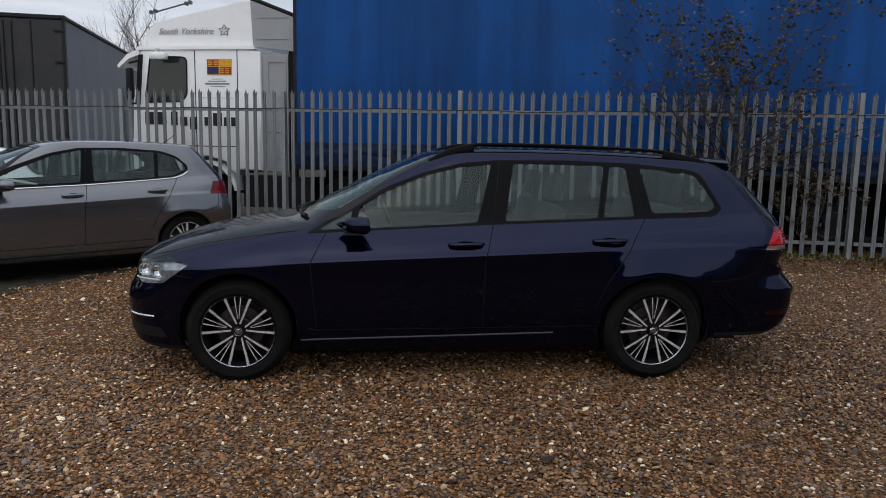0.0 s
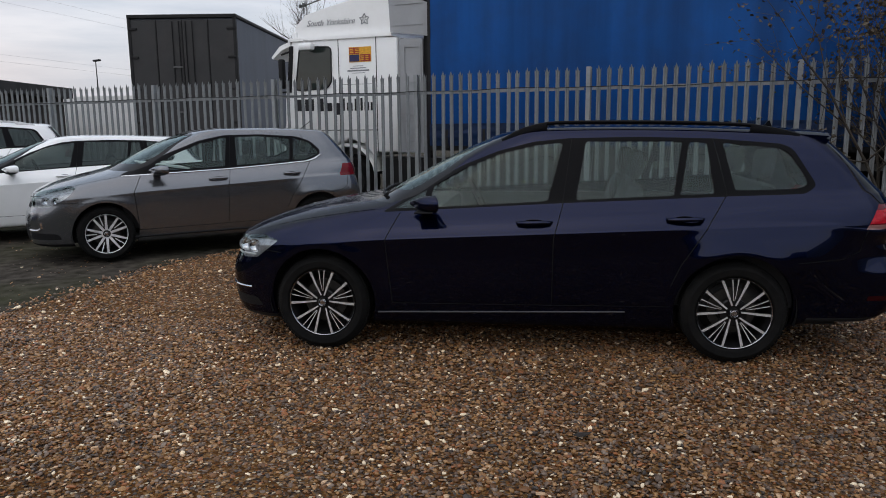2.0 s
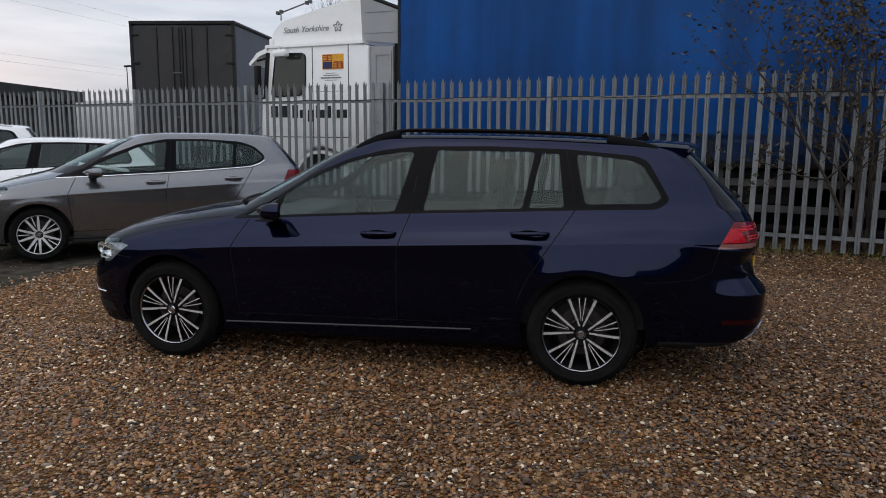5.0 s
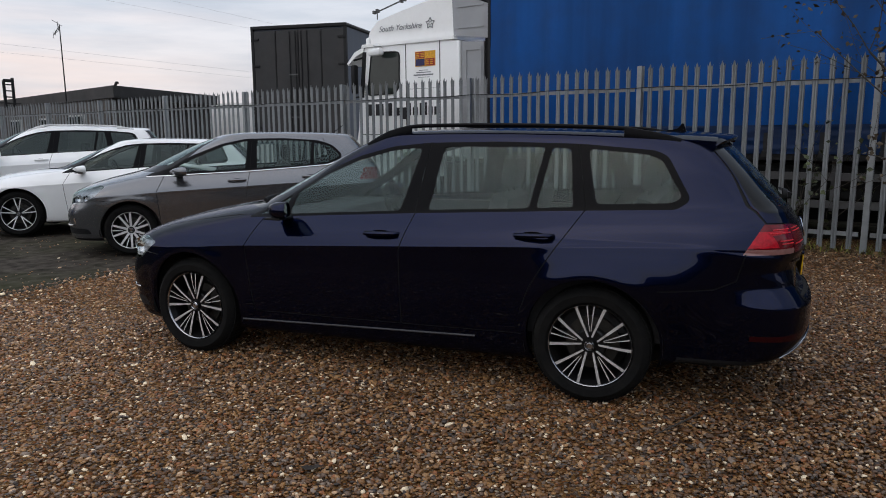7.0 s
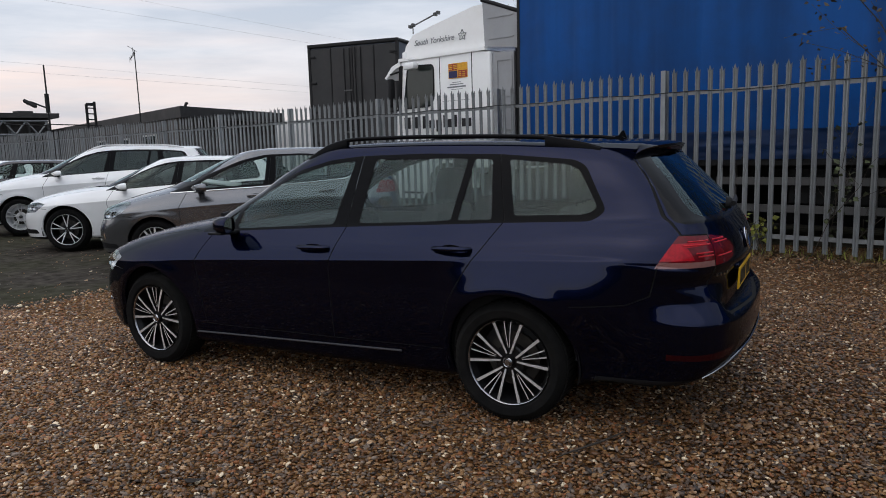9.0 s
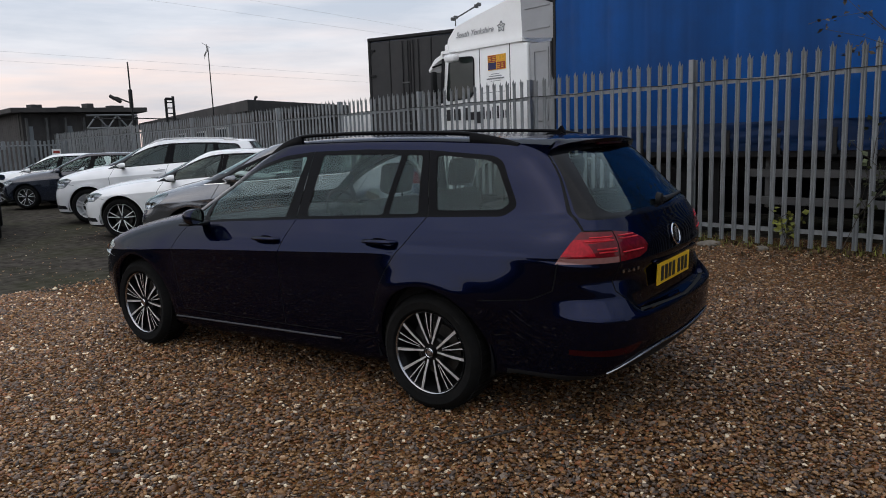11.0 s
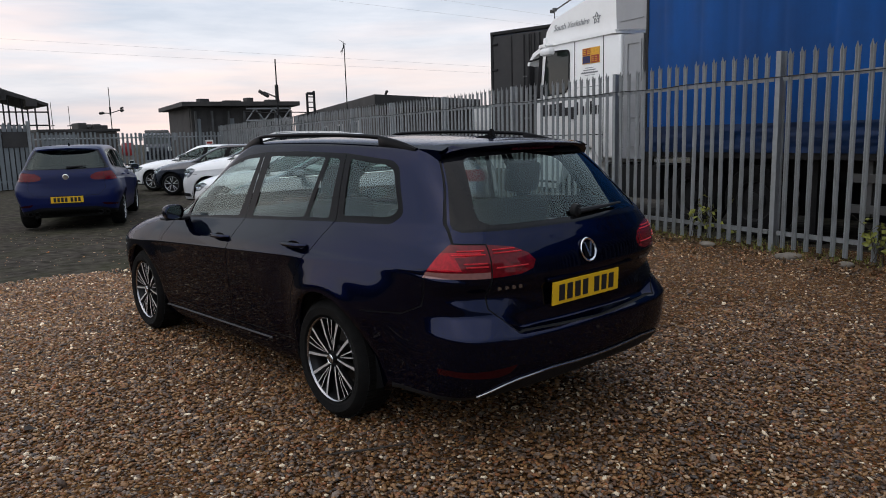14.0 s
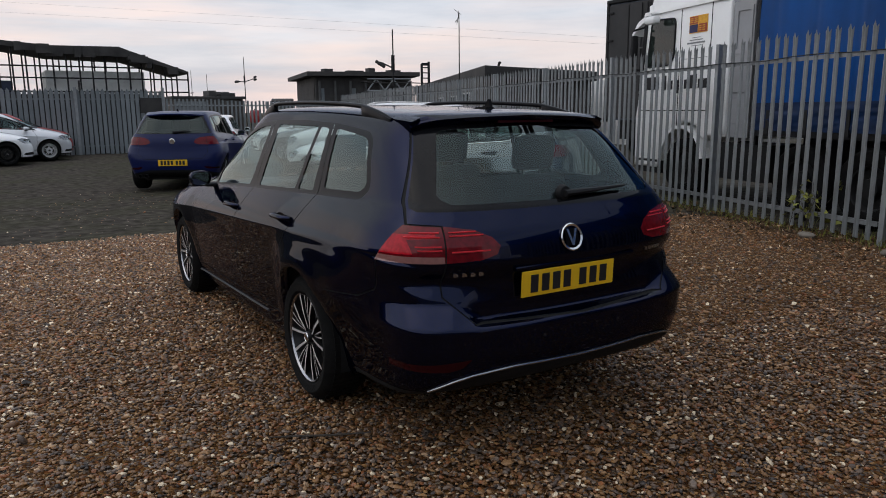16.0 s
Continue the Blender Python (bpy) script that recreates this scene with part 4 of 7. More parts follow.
    for line, axis, keep in (
            ([(-0.79, 0.915), (-0.81, 0.88), (-0.875, 0.75), (-0.85, 0.45), (-0.84, 0.325)], 0, side), ([(0.265, 0.985), (0.206, 0.772), (0.20, 0.335)], 0, side), ([(0.262, 0.99), (0.315, 1.39)], 0, side),
            ([(1.262, 1.045), (1.255, 1.03), (1.075, 0.764), (0.985, 0.62), (0.93, 0.48)], 0, side), ([(-0.84, 0.325), (0.20, 0.335), (0.93, 0.345)], 0, side), ([(1.262, 1.045), (1.19, 1.38)], 0, side),
            ([(-0.538, 1.385), (-0.714, 1.045), (-0.737, 0.992), (-0.626, 0.986), (-0.634, 0.84), (-0.642, 0.70), (-0.535, 0.592), (0.01, 0.580)], 1, back), ([(2.06, 0.845), (2.025, 0.71), (1.92, 0.665), (1.66, 0.645)], 0, side),
            ([(-1.69, 0.668), (-1.58, 0.655)], 0, side), ([(0.01, 0.70), (-0.62, 0.735), (-0.74, 0.80), (-0.745, 0.95), (-0.70, 1.0)], 1, lambda c: c.x < -0.98)):
        out += [("panel_gap", axis, q, keep) for q in ribbon(line, 0.006)]
    return out


def build_car(name, label, paint, m, warp=None, per=7, along=84, wheel_style="split", wheel_mats=None, radius=0.317, rim=0.228, rails=None, chrome_belt=False,
              main=False, surround=None, yellow=True, belt=0.975, roof=1.40, skip=(), swaps=None, lamp_back=0.0, category="car", group="", pane=None):
    from mathutils.bvhtree import BVHTree
    pane = pane or CAR_GLASS
    xa, xb, za, zb, ws = warp or ((-3, 3), (-3, 3), (0, 2), (0, 2), 1.0)
    fx, fz = (lambda v: float(np.interp(v, xa, xb))), (lambda v: float(np.interp(v, za, zb)))
    gx, gz = (lambda v: float(np.interp(v, xb, xa))), (lambda v: float(np.interp(v, zb, za)))
    rows = [(fx(r[0]), fz(r[1]), r[2] * ws, fz(r[3]), r[4], fx(r[5]), fz(r[6]), r[7]) for r in ESTATE]
    car = thing(name, label, category, m, group)
    axles = [(fx(-1.3175), radius + 0.008), (fx(1.3175), radius + 0.008)]
    arch = radius + 0.045
    bm = shell_half(rows, axles, arch, per, along, fx(0.4))
    tree = BVHTree.FromBMesh(bm)
    bm.faces.ensure_lookup_table()
    kept = shell_normals(bm)
    skin = lambda x, z: abs(tree.ray_cast(Vector((x, -3, z)), Vector((0, 1, 0)))[0].y)

    def rear(y, z):
        hit = tree.ray_cast(Vector((5, -abs(y), z)), Vector((-1, 0, 0)))[0]
        return hit.x if hit else fx(2.35)

    regions = []
    swaps = swaps or {}
    for rname, axis, poly, keep in estate_regions():
        if rname in skip:
            continue
        if axis == 0:
            poly2 = [(fx(a - (lamp_back if rname == "body" else 0.0)), fz(b)) for a, b in poly]
        else:
            poly2 = [(a * ws, fz(b)) for a, b in poly]
        ahead = lamp_back if rname.startswith("tail_lamp") else 0.0
        regions.append((rname, axis, swaps.get(rname, poly2), lambda c, keep=keep, ahead=ahead: keep(Vector((gx(c.x) + ahead, c.y / ws, gz(c.z))))))
    faces = cut_skin(bm, regions, axles, arch)
    panes = {"windscreen": 0.004, "rear_window": 0.004}
    for rname, mat in (("body", paint), ("bonnet", paint), ("tailgate", paint), ("rear_window_border", GLASS_BORDER), ("windscreen_border", GLASS_BORDER),
                       ("windscreen", pane), ("rear_window", pane), ("lower_valance", BLACK_PLASTIC), ("grille", BLACK_PLASTIC), ("lower_grille", BLACK_PLASTIC), ("front_lip", BLACK_PLASTIC), ("panel_gap", GAP_DARK)):
        if rname in faces:
            follow_shell(part(rname, lift(faces[rname], 0.003 if rname == "panel_gap" else (0.004 if rname in panes else 0.0)), mat, car, smooth="all"), tree, kept)
    near = {}
    for s in (-1, 1):
        for rname, mat, push in (("window_surround", surround or BLACK_GLOSS, 0), ("front_door", paint, 0), ("rear_door", paint, 0), ("front_side_window", pane, 0.004), ("mirror_quarter_window", pane, 0.004), ("rear_side_window", pane, 0.004),
                                 ("fixed_quarter_window", pane, 0.004), ("load_bay_window", pane, 0.004), ("tail_lamp", REAR_RED, 0.0), ("tail_lamp_bright", REAR_BRIGHT, 0.0), ("tail_lamp_clear", LAMP_PALE, 0.0), ("reflector", REAR_DARK_RED, 0.0),
                                 ("headlamp", LAMP_CLEAR, 0.0), ("corner_intake", BLACK_PLASTIC, 0.0)):
            if rname in faces:
                ob = follow_shell(part(rname, lift(faces[rname], push, False, s), mat, car, smooth="all"), tree, kept)
                near[rname, s] = ob
                if rname == "headlamp":
                    part("lamp_bowl", lift(faces[rname], 0.035, False, s), LAMP_BOWL, ob, smooth="all")
                    pts = []
                    for k in range(9):
                        qx = fx(-1.98 + 0.022 * k * 1.1)
                        qz = fz(0.622 + 0.0012 * k)
                        pts.append((qx, s * (skin(qx, qz) - 0.012), qz))
                    part("running_light", tube(pts, 0.007, 6), PLATE_WHITE, ob, smooth=True)
                    for kx in (-1.90, -1.80):
                        cx, cz = fx(kx), fz(0.685)
                        cy = skin(cx, cz) - 0.03
                        part("reflector_cup", lathe([(0.045, -0.012), (0.040, 0.0), (0.02, 0.012), (0.0, 0.016)] if s < 0 else [(0.045, 0.012), (0.040, 0.0), (0.02, -0.012), (0.0, -0.016)], 18, (cx, s * cy, cz)), CHROME, ob, smooth=True)
    bm.free()
    # under the skin
    under = bmesh.new()
    add_box(under, fx(-1.75), fx(2.0), -0.60, 0.60, 0.195, 0.25)
    add_box(under, fx(-0.9), fx(0.92), -0.76 * ws, 0.76 * ws, 0.205, 0.27)
    part("underbody", under, DARK_STEEL, car)
    # Dark tray added to block light and deepen the shade under the tail.
    tray = bmesh.new()
    add_box(tray, fx(1.70), fx(2.12), -0.60 * ws, 0.60 * ws, 0.275, 0.34, bevel=0.03)
    part("undertray", tray, GAP_DARK, car, smooth=True)
    for ax, az in axles:
        for s in (-1, 1):
            lin = bmesh.new()
            rr, arcs = arch + 0.012, np.linspace(math.radians(-14), math.radians(194), 26)
            q = [[lin.verts.new((ax + r * math.cos(a), s * y, az + r * math.sin(a))) for a in arcs] for r, y in ((rr, 0.84 * ws), (rr, 0.60), (0.06, 0.58))]
            for e, f in zip(q, q[1:]):
                for i in range(len(e) - 1):
                    lin.faces.new((e[i], e[i + 1], f[i + 1], f[i]))
            part("arch_liner", lin, GAP_DARK, car)
            wheel(car, ax, s, radius, rim, wheel_style, wheel_mats or (SATIN_ALUMINIUM, ALLOY_DARK), y=0.862 * ws)
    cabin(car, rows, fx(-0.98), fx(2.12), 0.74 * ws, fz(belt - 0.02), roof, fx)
    car_mirror(car, fx(-0.605), fz(0.985), paint, y=(0.805 if main else 0.86) * ws)
    if not main:
        for s in (-1, 1):
            for rname, hx, hz in (("front_door", 0.085, 0.866), ("rear_door", 1.0, 0.895)):
                if (rname, s) in near:
                    handle(near[rname, s], skin, fx(hx), fz(hz), paint, s)
    if chrome_belt:
        for s in (-1, 1):
            pts = [(x, s * (skin(x, z) + 0.004), z) for x, z in chrome_belt]
            part("belt_trim", tube(pts, 0.009, 6), CHROME, car, smooth=True)
    if rails:
        x0, x1, mat = rails
        for s in (-1, 1):
            t = np.linspace(0, 1, 26)
            pts = []
            for k in t:
                x = fx(x0 + (x1 - x0) * k)
                z0 = tree.ray_cast(Vector((x, -0.562 * ws, 3)), Vector((0, 0, -1)))[0].z
                up = 0.040 * min(1.0, min(k, 1 - k) / 0.17) ** 0.9
                pts.append((x, s * 0.562 * ws, z0 + up))
            r = part("roof_rail", tube(pts, [0.008 + 0.004 * min(1, min(k, 1 - k) * 12) for k in t], 10, 1.0), mat, car, smooth=True)
            for ks in ((0, 1, 2, 3, 4), (21, 22, 23, 24, 25)):
                line = [(pts[k][0], pts[k][2] + 0.004) for k in ks]
                base = [(pts[k][0], pts[k][2] - 0.06) for k in ks]
                part("rail_foot", prism(line + base[::-1], s * 0.562 * ws - 0.013, s * 0.562 * ws + 0.013, "y", bevel=0.006), mat, r, smooth=True)
    return car, skin, rear, near, fx, fz, tree


# ---- ground ----
def sheet(name, pts, mat, label):
    bm = bmesh.new()
    bm.faces.new([bm.verts.new(p) for p in pts])
    return tagged(part(name, bm, mat), label, "ground", kind="structure")


sheet("ground", [(-1500, -1500, -0.03), (1500, -1500, -0.03), (1500, 1500, -0.03), (-1500, 1500, -0.03)], GROUND_MAT, "dark worn dirt and tarmac of the yard")

FENCE_AT, FENCE_U = Vector((0.73, 5.80, 0)), Vector((0.968, -0.251, 0)).normalized()
FENCE_N = Vector((-FENCE_U.y, FENCE_U.x, 0))
FENCE_TURN = math.degrees(math.atan2(FENCE_U.y, FENCE_U.x))


def gravel_edge(y):
    """Where the gravel ends towards the dirt."""
    return -4.35 + 0.10 * y + 0.22 * noise.noise((y * 0.7, 3.1, 0)) + 0.10 * noise.noise((y * 3.1, 7.7, 0)) + 0.35 * max(0.0, y - 1.5)


def fence_y(x):
    return FENCE_AT.y + (x - FENCE_AT.x) * FENCE_U.y / FENCE_U.x


bed = bmesh.new()
ys = np.linspace(-14, 6.4, 140)
cols = np.linspace(0, 1, 90)
lines = []
for y in ys:
    x0 = gravel_edge(y)
    row = []
    for c in cols:
        x = x0 + (16 - x0) * c
        rise = 0.014 * noise.noise((x * 0.6, y * 0.6, 0)) + 0.006 * noise.noise((x * 2.3, y * 2.3, 4))
        edge = min(1.0, (x - x0) / 0.35)
        row.append(bed.verts.new((x, y, -0.034 + (0.026 + rise) * edge)))
    lines.append(row)
for a, b in zip(lines, lines[1:]):
    for i in range(len(a) - 1):
        bed.faces.new((a[i], a[i + 1], b[i + 1], b[i]))
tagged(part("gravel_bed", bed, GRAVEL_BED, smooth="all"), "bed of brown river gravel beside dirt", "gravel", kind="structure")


def scatter_stones(count, x0, x1, y0, y1, size, seed, keep, base=0.0):
    rng = np.random.default_rng(seed)
    t = (1 + 5**0.5) / 2
    ico = np.array([(-1, t, 0), (1, t, 0), (-1, -t, 0), (1, -t, 0), (0, -1, t), (0, 1, t), (0, -1, -t), (0, 1, -t), (t, 0, -1), (t, 0, 1), (-t, 0, -1), (-t, 0, 1)], float)
    ico = ico[:, [0, 2, 1]] / np.linalg.norm(ico[0])
    tri = np.array([(0, 11, 5), (0, 5, 1), (0, 1, 7), (0, 7, 10), (0, 10, 11), (1, 5, 9), (5, 11, 4), (11, 10, 2), (10, 7, 6), (7, 1, 8),
                    (3, 9, 4), (3, 4, 2), (3, 2, 6), (3, 6, 8), (3, 8, 9), (4, 9, 5), (2, 4, 11), (6, 2, 10), (8, 6, 7), (9, 8, 1)])
    tri = tri[ico[tri][:, :, 2].mean(1) > -0.6]
    p = rng.uniform((x0, y0), (x1, y1), (count, 2))
    p = p[[keep(a, b) for a, b in p]]
    n = len(p)
    s = size * np.exp(rng.normal(0, 0.25, n))
    axes = np.stack([s * rng.uniform(0.8, 1.35, n), s * rng.uniform(0.65, 1.0, n), s * rng.uniform(0.32, 0.62, n)], 1)
    v = ico[None] * (1 + rng.normal(0, 0.13, (n, 12, 1))) * axes[:, None]
    a, b = rng.uniform(0, 2 * math.pi, n), rng.normal(0, 0.35, n)
    ca, sa, cb, sb = np.cos(a), np.sin(a), np.cos(b), np.sin(b)
    x, y, z = v[..., 0], v[..., 1], v[..., 2]
    x, z = cb[:, None] * x - sb[:, None] * z, sb[:, None] * x + cb[:, None] * z
    x, y = ca[:, None] * x - sa[:, None] * y, sa[:, None] * x + ca[:, None] * y
    v = np.stack([x + p[:, :1], y + p[:, 1:], z + (base + axes[:, 2] * 0.25 - 0.006 + rng.uniform(-0.003, 0.006, n))[:, None]], 2)
    f = (tri[None] + 12 * np.arange(n)[:, None, None]).reshape(-1)
    me = bpy.data.meshes.new("loose_gravel")
    me.vertices.add(12 * n)
    me.vertices.foreach_set("co", v.reshape(-1).astype(np.float32))
    me.loops.add(len(f))
    me.loops.foreach_set("vertex_index", f.astype(np.int32))
    me.polygons.add(len(tri) * n)
    me.polygons.foreach_set("loop_start", np.arange(0, 3 * len(tri) * n, 3, dtype=np.int32))
    me.polygons.foreach_set("use_smooth", np.repeat(rng.random(n) < 0.45, len(tri)))
    me.update(calc_edges=True)
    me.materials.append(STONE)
    return tagged(new("loose_gravel", me), "loose brown, tan and grey gravel stones", "gravel", kind="stuff")


on_bed = lambda x, y: x > gravel_edge(y) - 0.25 * abs(noise.noise((x * 5, y * 5, 0))) and y < fence_y(x) + 0.15 and y > -2.8 + 0.9 * noise.noise((x * 37, y * 37, 1)) and x < 6.3 + 1.0 * noise.noise((x * 37, y * 37, 2))
scatter_stones(110000, -4.6, 7.0, -3.5, -0.2, 0.0102, 5, on_bed)
scatter_stones(44000, 1.7, 7.0, -0.2, 3.2, 0.0102, 7, on_bed)
scatter_stones(40000, -4.6, 6.6, -0.2, 6.2, 0.0122, 6, lambda x, y: on_bed(x, y) and not (-1.7 < x < 1.7 and -0.2 < y < 0.55) and not (x > 1.7 and y < 3.2))

scatter_stones(1300, -10.5, -3.9, -2.5, 5.0, 0.009, 8, lambda x, y: x < gravel_edge(y) + 0.3 and noise.noise((x * 0.8, y * 0.8, 6)) > -0.15, -0.026)

# ---- the dark blue estate car ----
GOLF = pose(0, 0.035, 0)
car, skin, rear_x, near, fx, fz, tree = build_car("estate_car", "dark blue estate car with black roof rails, parked on gravel", PAINT_BLUE, GOLF, main=True, rails=(-0.14, 1.72, BLACK_GLOSS))
for s in (-1, 1):
    handle(near["front_door", s], skin, 0.085, 0.866, PAINT_BLUE, s)
    handle(near["rear_door", s], skin, 1.0, 0.895, PAINT_BLUE, s)
    pts = [(x, s * (skin(x, z) + 0.004), z) for x, z in [(-0.94 + 0.1 * i, 0.258 + 0.0027 * i) for i in range(17)]]
    part("sill_trim", tube(pts, 0.006, 6), TRIM_STRIP, car, "silver-grey sill strip", smooth=True)
# bright strip along the foot of the rear bumper
pts = []
for y, z in [(-0.70, 0.305), (-0.675, 0.330), (-0.63, 0.360), (-0.56, 0.383), (-0.46, 0.394), (-0.37, 0.40), (-0.22, 0.396), (-0.1, 0.393), (0, 0.391)]:
    pts.append((rear_x(y, z) + 0.006, y, z))
part("bumper_strip", tube(pts + [(x, -y, z) for x, y, z in pts[-2::-1]], 0.0065, 8), DULL_CHROME, car, "bright chrome strip on the rear bumper", smooth=True)
# roof spoiler
bm = bmesh.new()
secs = []
for y in np.linspace(-0.562, 0.562, 27):
    e = max(0.0, (abs(y) - 0.44) / 0.125)
    tip = 2.0 - 0.085 * (y / 0.562) ** 2 - 0.02 * e**2
    z0 = tree.ray_cast(Vector((1.70, -abs(y), 3)), Vector((0, 0, -1)))[0].z + 0.002
    ztip = z0 - 0.024 - 0.006 * (y / 0.562) ** 2
    secs.append([bm.verts.new(p) for p in ((1.70, y, z0), (1.80, y, z0 - 0.006), (1.90, y, z0 - 0.014), (tip - 0.02, y, ztip + 0.003), (tip, y, ztip - 0.006), (tip - 0.008, y, ztip - 0.024), (1.90 - 0.05 * e, y, ztip - 0.055), (1.74, y, z0 - 0.03))])
for a, b in zip(secs, secs[1:]):
    for i in range(len(a)):
        bm.faces.new((a[i], a[(i + 1) % len(a)], b[(i + 1) % len(a)], b[i]))
bm.faces.new(secs[0])
bm.faces.new(secs[-1][::-1])
bmesh.ops.recalc_face_normals(bm, faces=bm.faces)
sp = part("roof_spoiler", bm, PAINT_BLUE, car, smooth=True)
part("brake_light", boxes((1.962, 1.984, -0.16, 0.16, 1.384, 1.396)), REAR_DARK_RED, sp)
# fin aerial
bm = bmesh.new()
add_prism(bm, [(1.60, 1.44), (1.625, 1.456), (1.66, 1.464), (1.682, 1.492), (1.692, 1.494), (1.704, 1.464), (1.715, 1.44)], -0.008, 0.008)
add_prism(bm, [(1.57, 1.44), (1.61, 1.456), (1.69, 1.457), (1.725, 1.44)], -0.024, 0.024)
bmesh.ops.recalc_face_normals(bm, faces=bm.faces)
part("roof_aerial", bm, BLACK_GLOSS, car)
# front wipers lying along the foot of the windscreen
front_x = lambda y, z: tree.ray_cast(Vector((-5, -abs(y), z)), Vector((1, 0, 0)))[0].x
for y0, y1 in ((-0.56, 0.05), (0.0, 0.60)):
    bm = bmesh.new()
    add_tube(bm, [(front_x(y0 + (y1 - y0) * k, 1.005 + 0.03 * k) - 0.02, y0 + (y1 - y0) * k, 1.012 + 0.03 * k) for k in (0.0, 0.2, 0.4, 0.6, 0.8, 1.0)], [0.014, 0.011, 0.010, 0.009, 0.008, 0.007], 6)
    part("windscreen_wiper", bm, BLACK_PLASTIC, car, smooth=True)
# rear wiper
bm = bmesh.new()
add_lathe(bm, [(0.0, 0.03), (0.03, 0.025), (0.038, 0.0)], 16, (0, 0, 0))
bmesh.ops.transform(bm, matrix=pose(rear_x(0.0, 1.083) + 0.0, -0.01, 1.083, 0, 0, -90), verts=bm.verts)
add_tube(bm, [(rear_x(y, z) + 0.03, y, z) for y, z in ((-0.02, 1.083), (0.12, 1.087), (0.25, 1.091), (0.37, 1.094))], [0.022, 0.017, 0.012, 0.008], 8, squash=0.7)
part("rear_wiper", bm, BLACK_PLASTIC, car, smooth=True)
# round badge, lettering blocks, plate
bx = rear_x(0, 0.90)
tilt = math.degrees(math.atan2(rear_x(0, 0.87) - rear_x(0, 0.93), 0.06))
bd = new("tailgate_badge")
bd.parent = car
bd.matrix_local = pose(bx + 0.006, -0.042, 0.905, 0, -tilt, 0)
bm = bmesh.new()
add_lathe(bm, [(0.048, 0.0), (0.056, 0.006), (0.060, 0.0), (0.056, -0.004)], 36, close=True)
add_prism(bm, [(-0.006, -0.036), (0.006, -0.036), (0.030, 0.036), (0.018, 0.036), (0.0, -0.016), (-0.018, 0.036), (-0.030, 0.036)], -0.004, 0.006)
bmesh.ops.transform(bm, matrix=Matrix.Rotation(radians(90), 4, "Z"), verts=bm.verts)
bmesh.ops.recalc_face_normals(bm, faces=bm.faces)
part("badge_ring", bm, CHROME, bd, "round chrome badge", smooth=True)
part("badge_field", boxes((-0.001, 0.001, -0.036, 0.036, -0.036, 0.036)), BLACK_GLOSS, bd)
for yy, n, wdt in ((-0.54, 4, 0.026), (0.50, 5, 0.020)):
    bm = bmesh.new()
    for i in range(n):
        y = yy + (i - n / 2 + 0.5) * (wdt + 0.008)
        x = rear_x(y, 0.79 if yy < 0 else 0.80)
        z = 0.79 if yy < 0 else 0.80
        add_box(bm, x, x + 0.004, y - wdt * 0.42, y + wdt * 0.42, z - 0.008, z + 0.008)
    part("model_lettering", bm, DULL_CHROME, car)
px = (rear_x(0, 0.78) + rear_x(0, 0.68)) / 2
plate(car, pose(px + 0.014, -0.046, 0.725, 0, 0, 90) @ pose(0, 0, 0, 2, 0, 0), True)
bm = bmesh.new()
add_box(bm, px - 0.02, px + 0.02, -0.34, 0.34, 0.785, 0.806, bevel=0.006)
part("plate_lamp_bar", bm, PAINT_BLUE, car, smooth=True)
# light guides inside the tail lamps: plain brighter red plastic
for s in (-1, 1):
    for z, y0, y1 in ((0.885, 0.45, 0.61), (0.948, 0.47, 0.61), (0.962, 0.50, 0.61), (0.893, 0.645, 0.73), (0.908, 0.645, 0.735), (0.945, 0.645, 0.76), (0.962, 0.645, 0.74)):
        pts = [(rear_x(y, z) + 0.002, s * y, z) for y in np.linspace(y0, y1, 8)]
        part("light_guide", tube(pts, 0.0034, 5), GUIDE_RED, near["tail_lamp", s])
# chrome fog strip in the nose
for s in (-1, 1):
    bm = bmesh.new()
    pts = []
    for y in np.linspace(0.46, 0.80, 12):
        hit = tree.ray_cast(Vector((-5, -y, 0.40 - 0.02 * (0.8 - y))), Vector((1, 0, 0)))[0]
        pts.append((hit.x - 0.003, s * y, hit.z))
    add_tube(bm, pts, 0.007, 6)
    part("fog_lamp_strip", bm, CHROME, car, smooth=True)

# ---- palisade fence ----


def pale_mesh(height):
    """A W-section steel pale with a triple-pointed head."""
    bm = bmesh.new()
    prof = ((-0.031, 0.0), (-0.021, -0.015), (-0.010, -0.015), (0.0, -0.004), (0.010, -0.015), (0.021, -0.015), (0.031, 0.0))
    for thick, flip in ((0.0, False), (0.004, True)):
        rings = []
        for z, wide, deep in ((0.05, 1, 1), (height - 0.15, 1, 1), (height - 0.075, 1.12, 1.2)):
            rings.append([bm.verts.new((x * wide, y * deep + thick, z)) for x, y in prof])
        tips = [bm.verts.new((x, y + thick, z)) for x, y, z in ((-0.037, -0.004, height - 0.038), (0.0, -0.018, height), (0.037, -0.004, height - 0.038))]
        fs = []
        for q, w in zip(rings, rings[1:]):
            for i in range(6):
                fs.append((q[i], q[i + 1], w[i + 1], w[i]))
        t = rings[-1]
        fs += [(t[0], t[1], tips[0]), (t[1], t[2], tips[1]), (t[2], t[3], tips[1]), (t[3], t[4], tips[1]), (t[4], t[5], tips[1]), (t[5], t[6], tips[2])]
        for f in fs:
            bm.faces.new(f[::-1] if flip else f)
    me = bpy.data.meshes.new("pale")
    bm.to_mesh(me)
    bm.free()
    me.materials.append(GALVANISED)
    return me


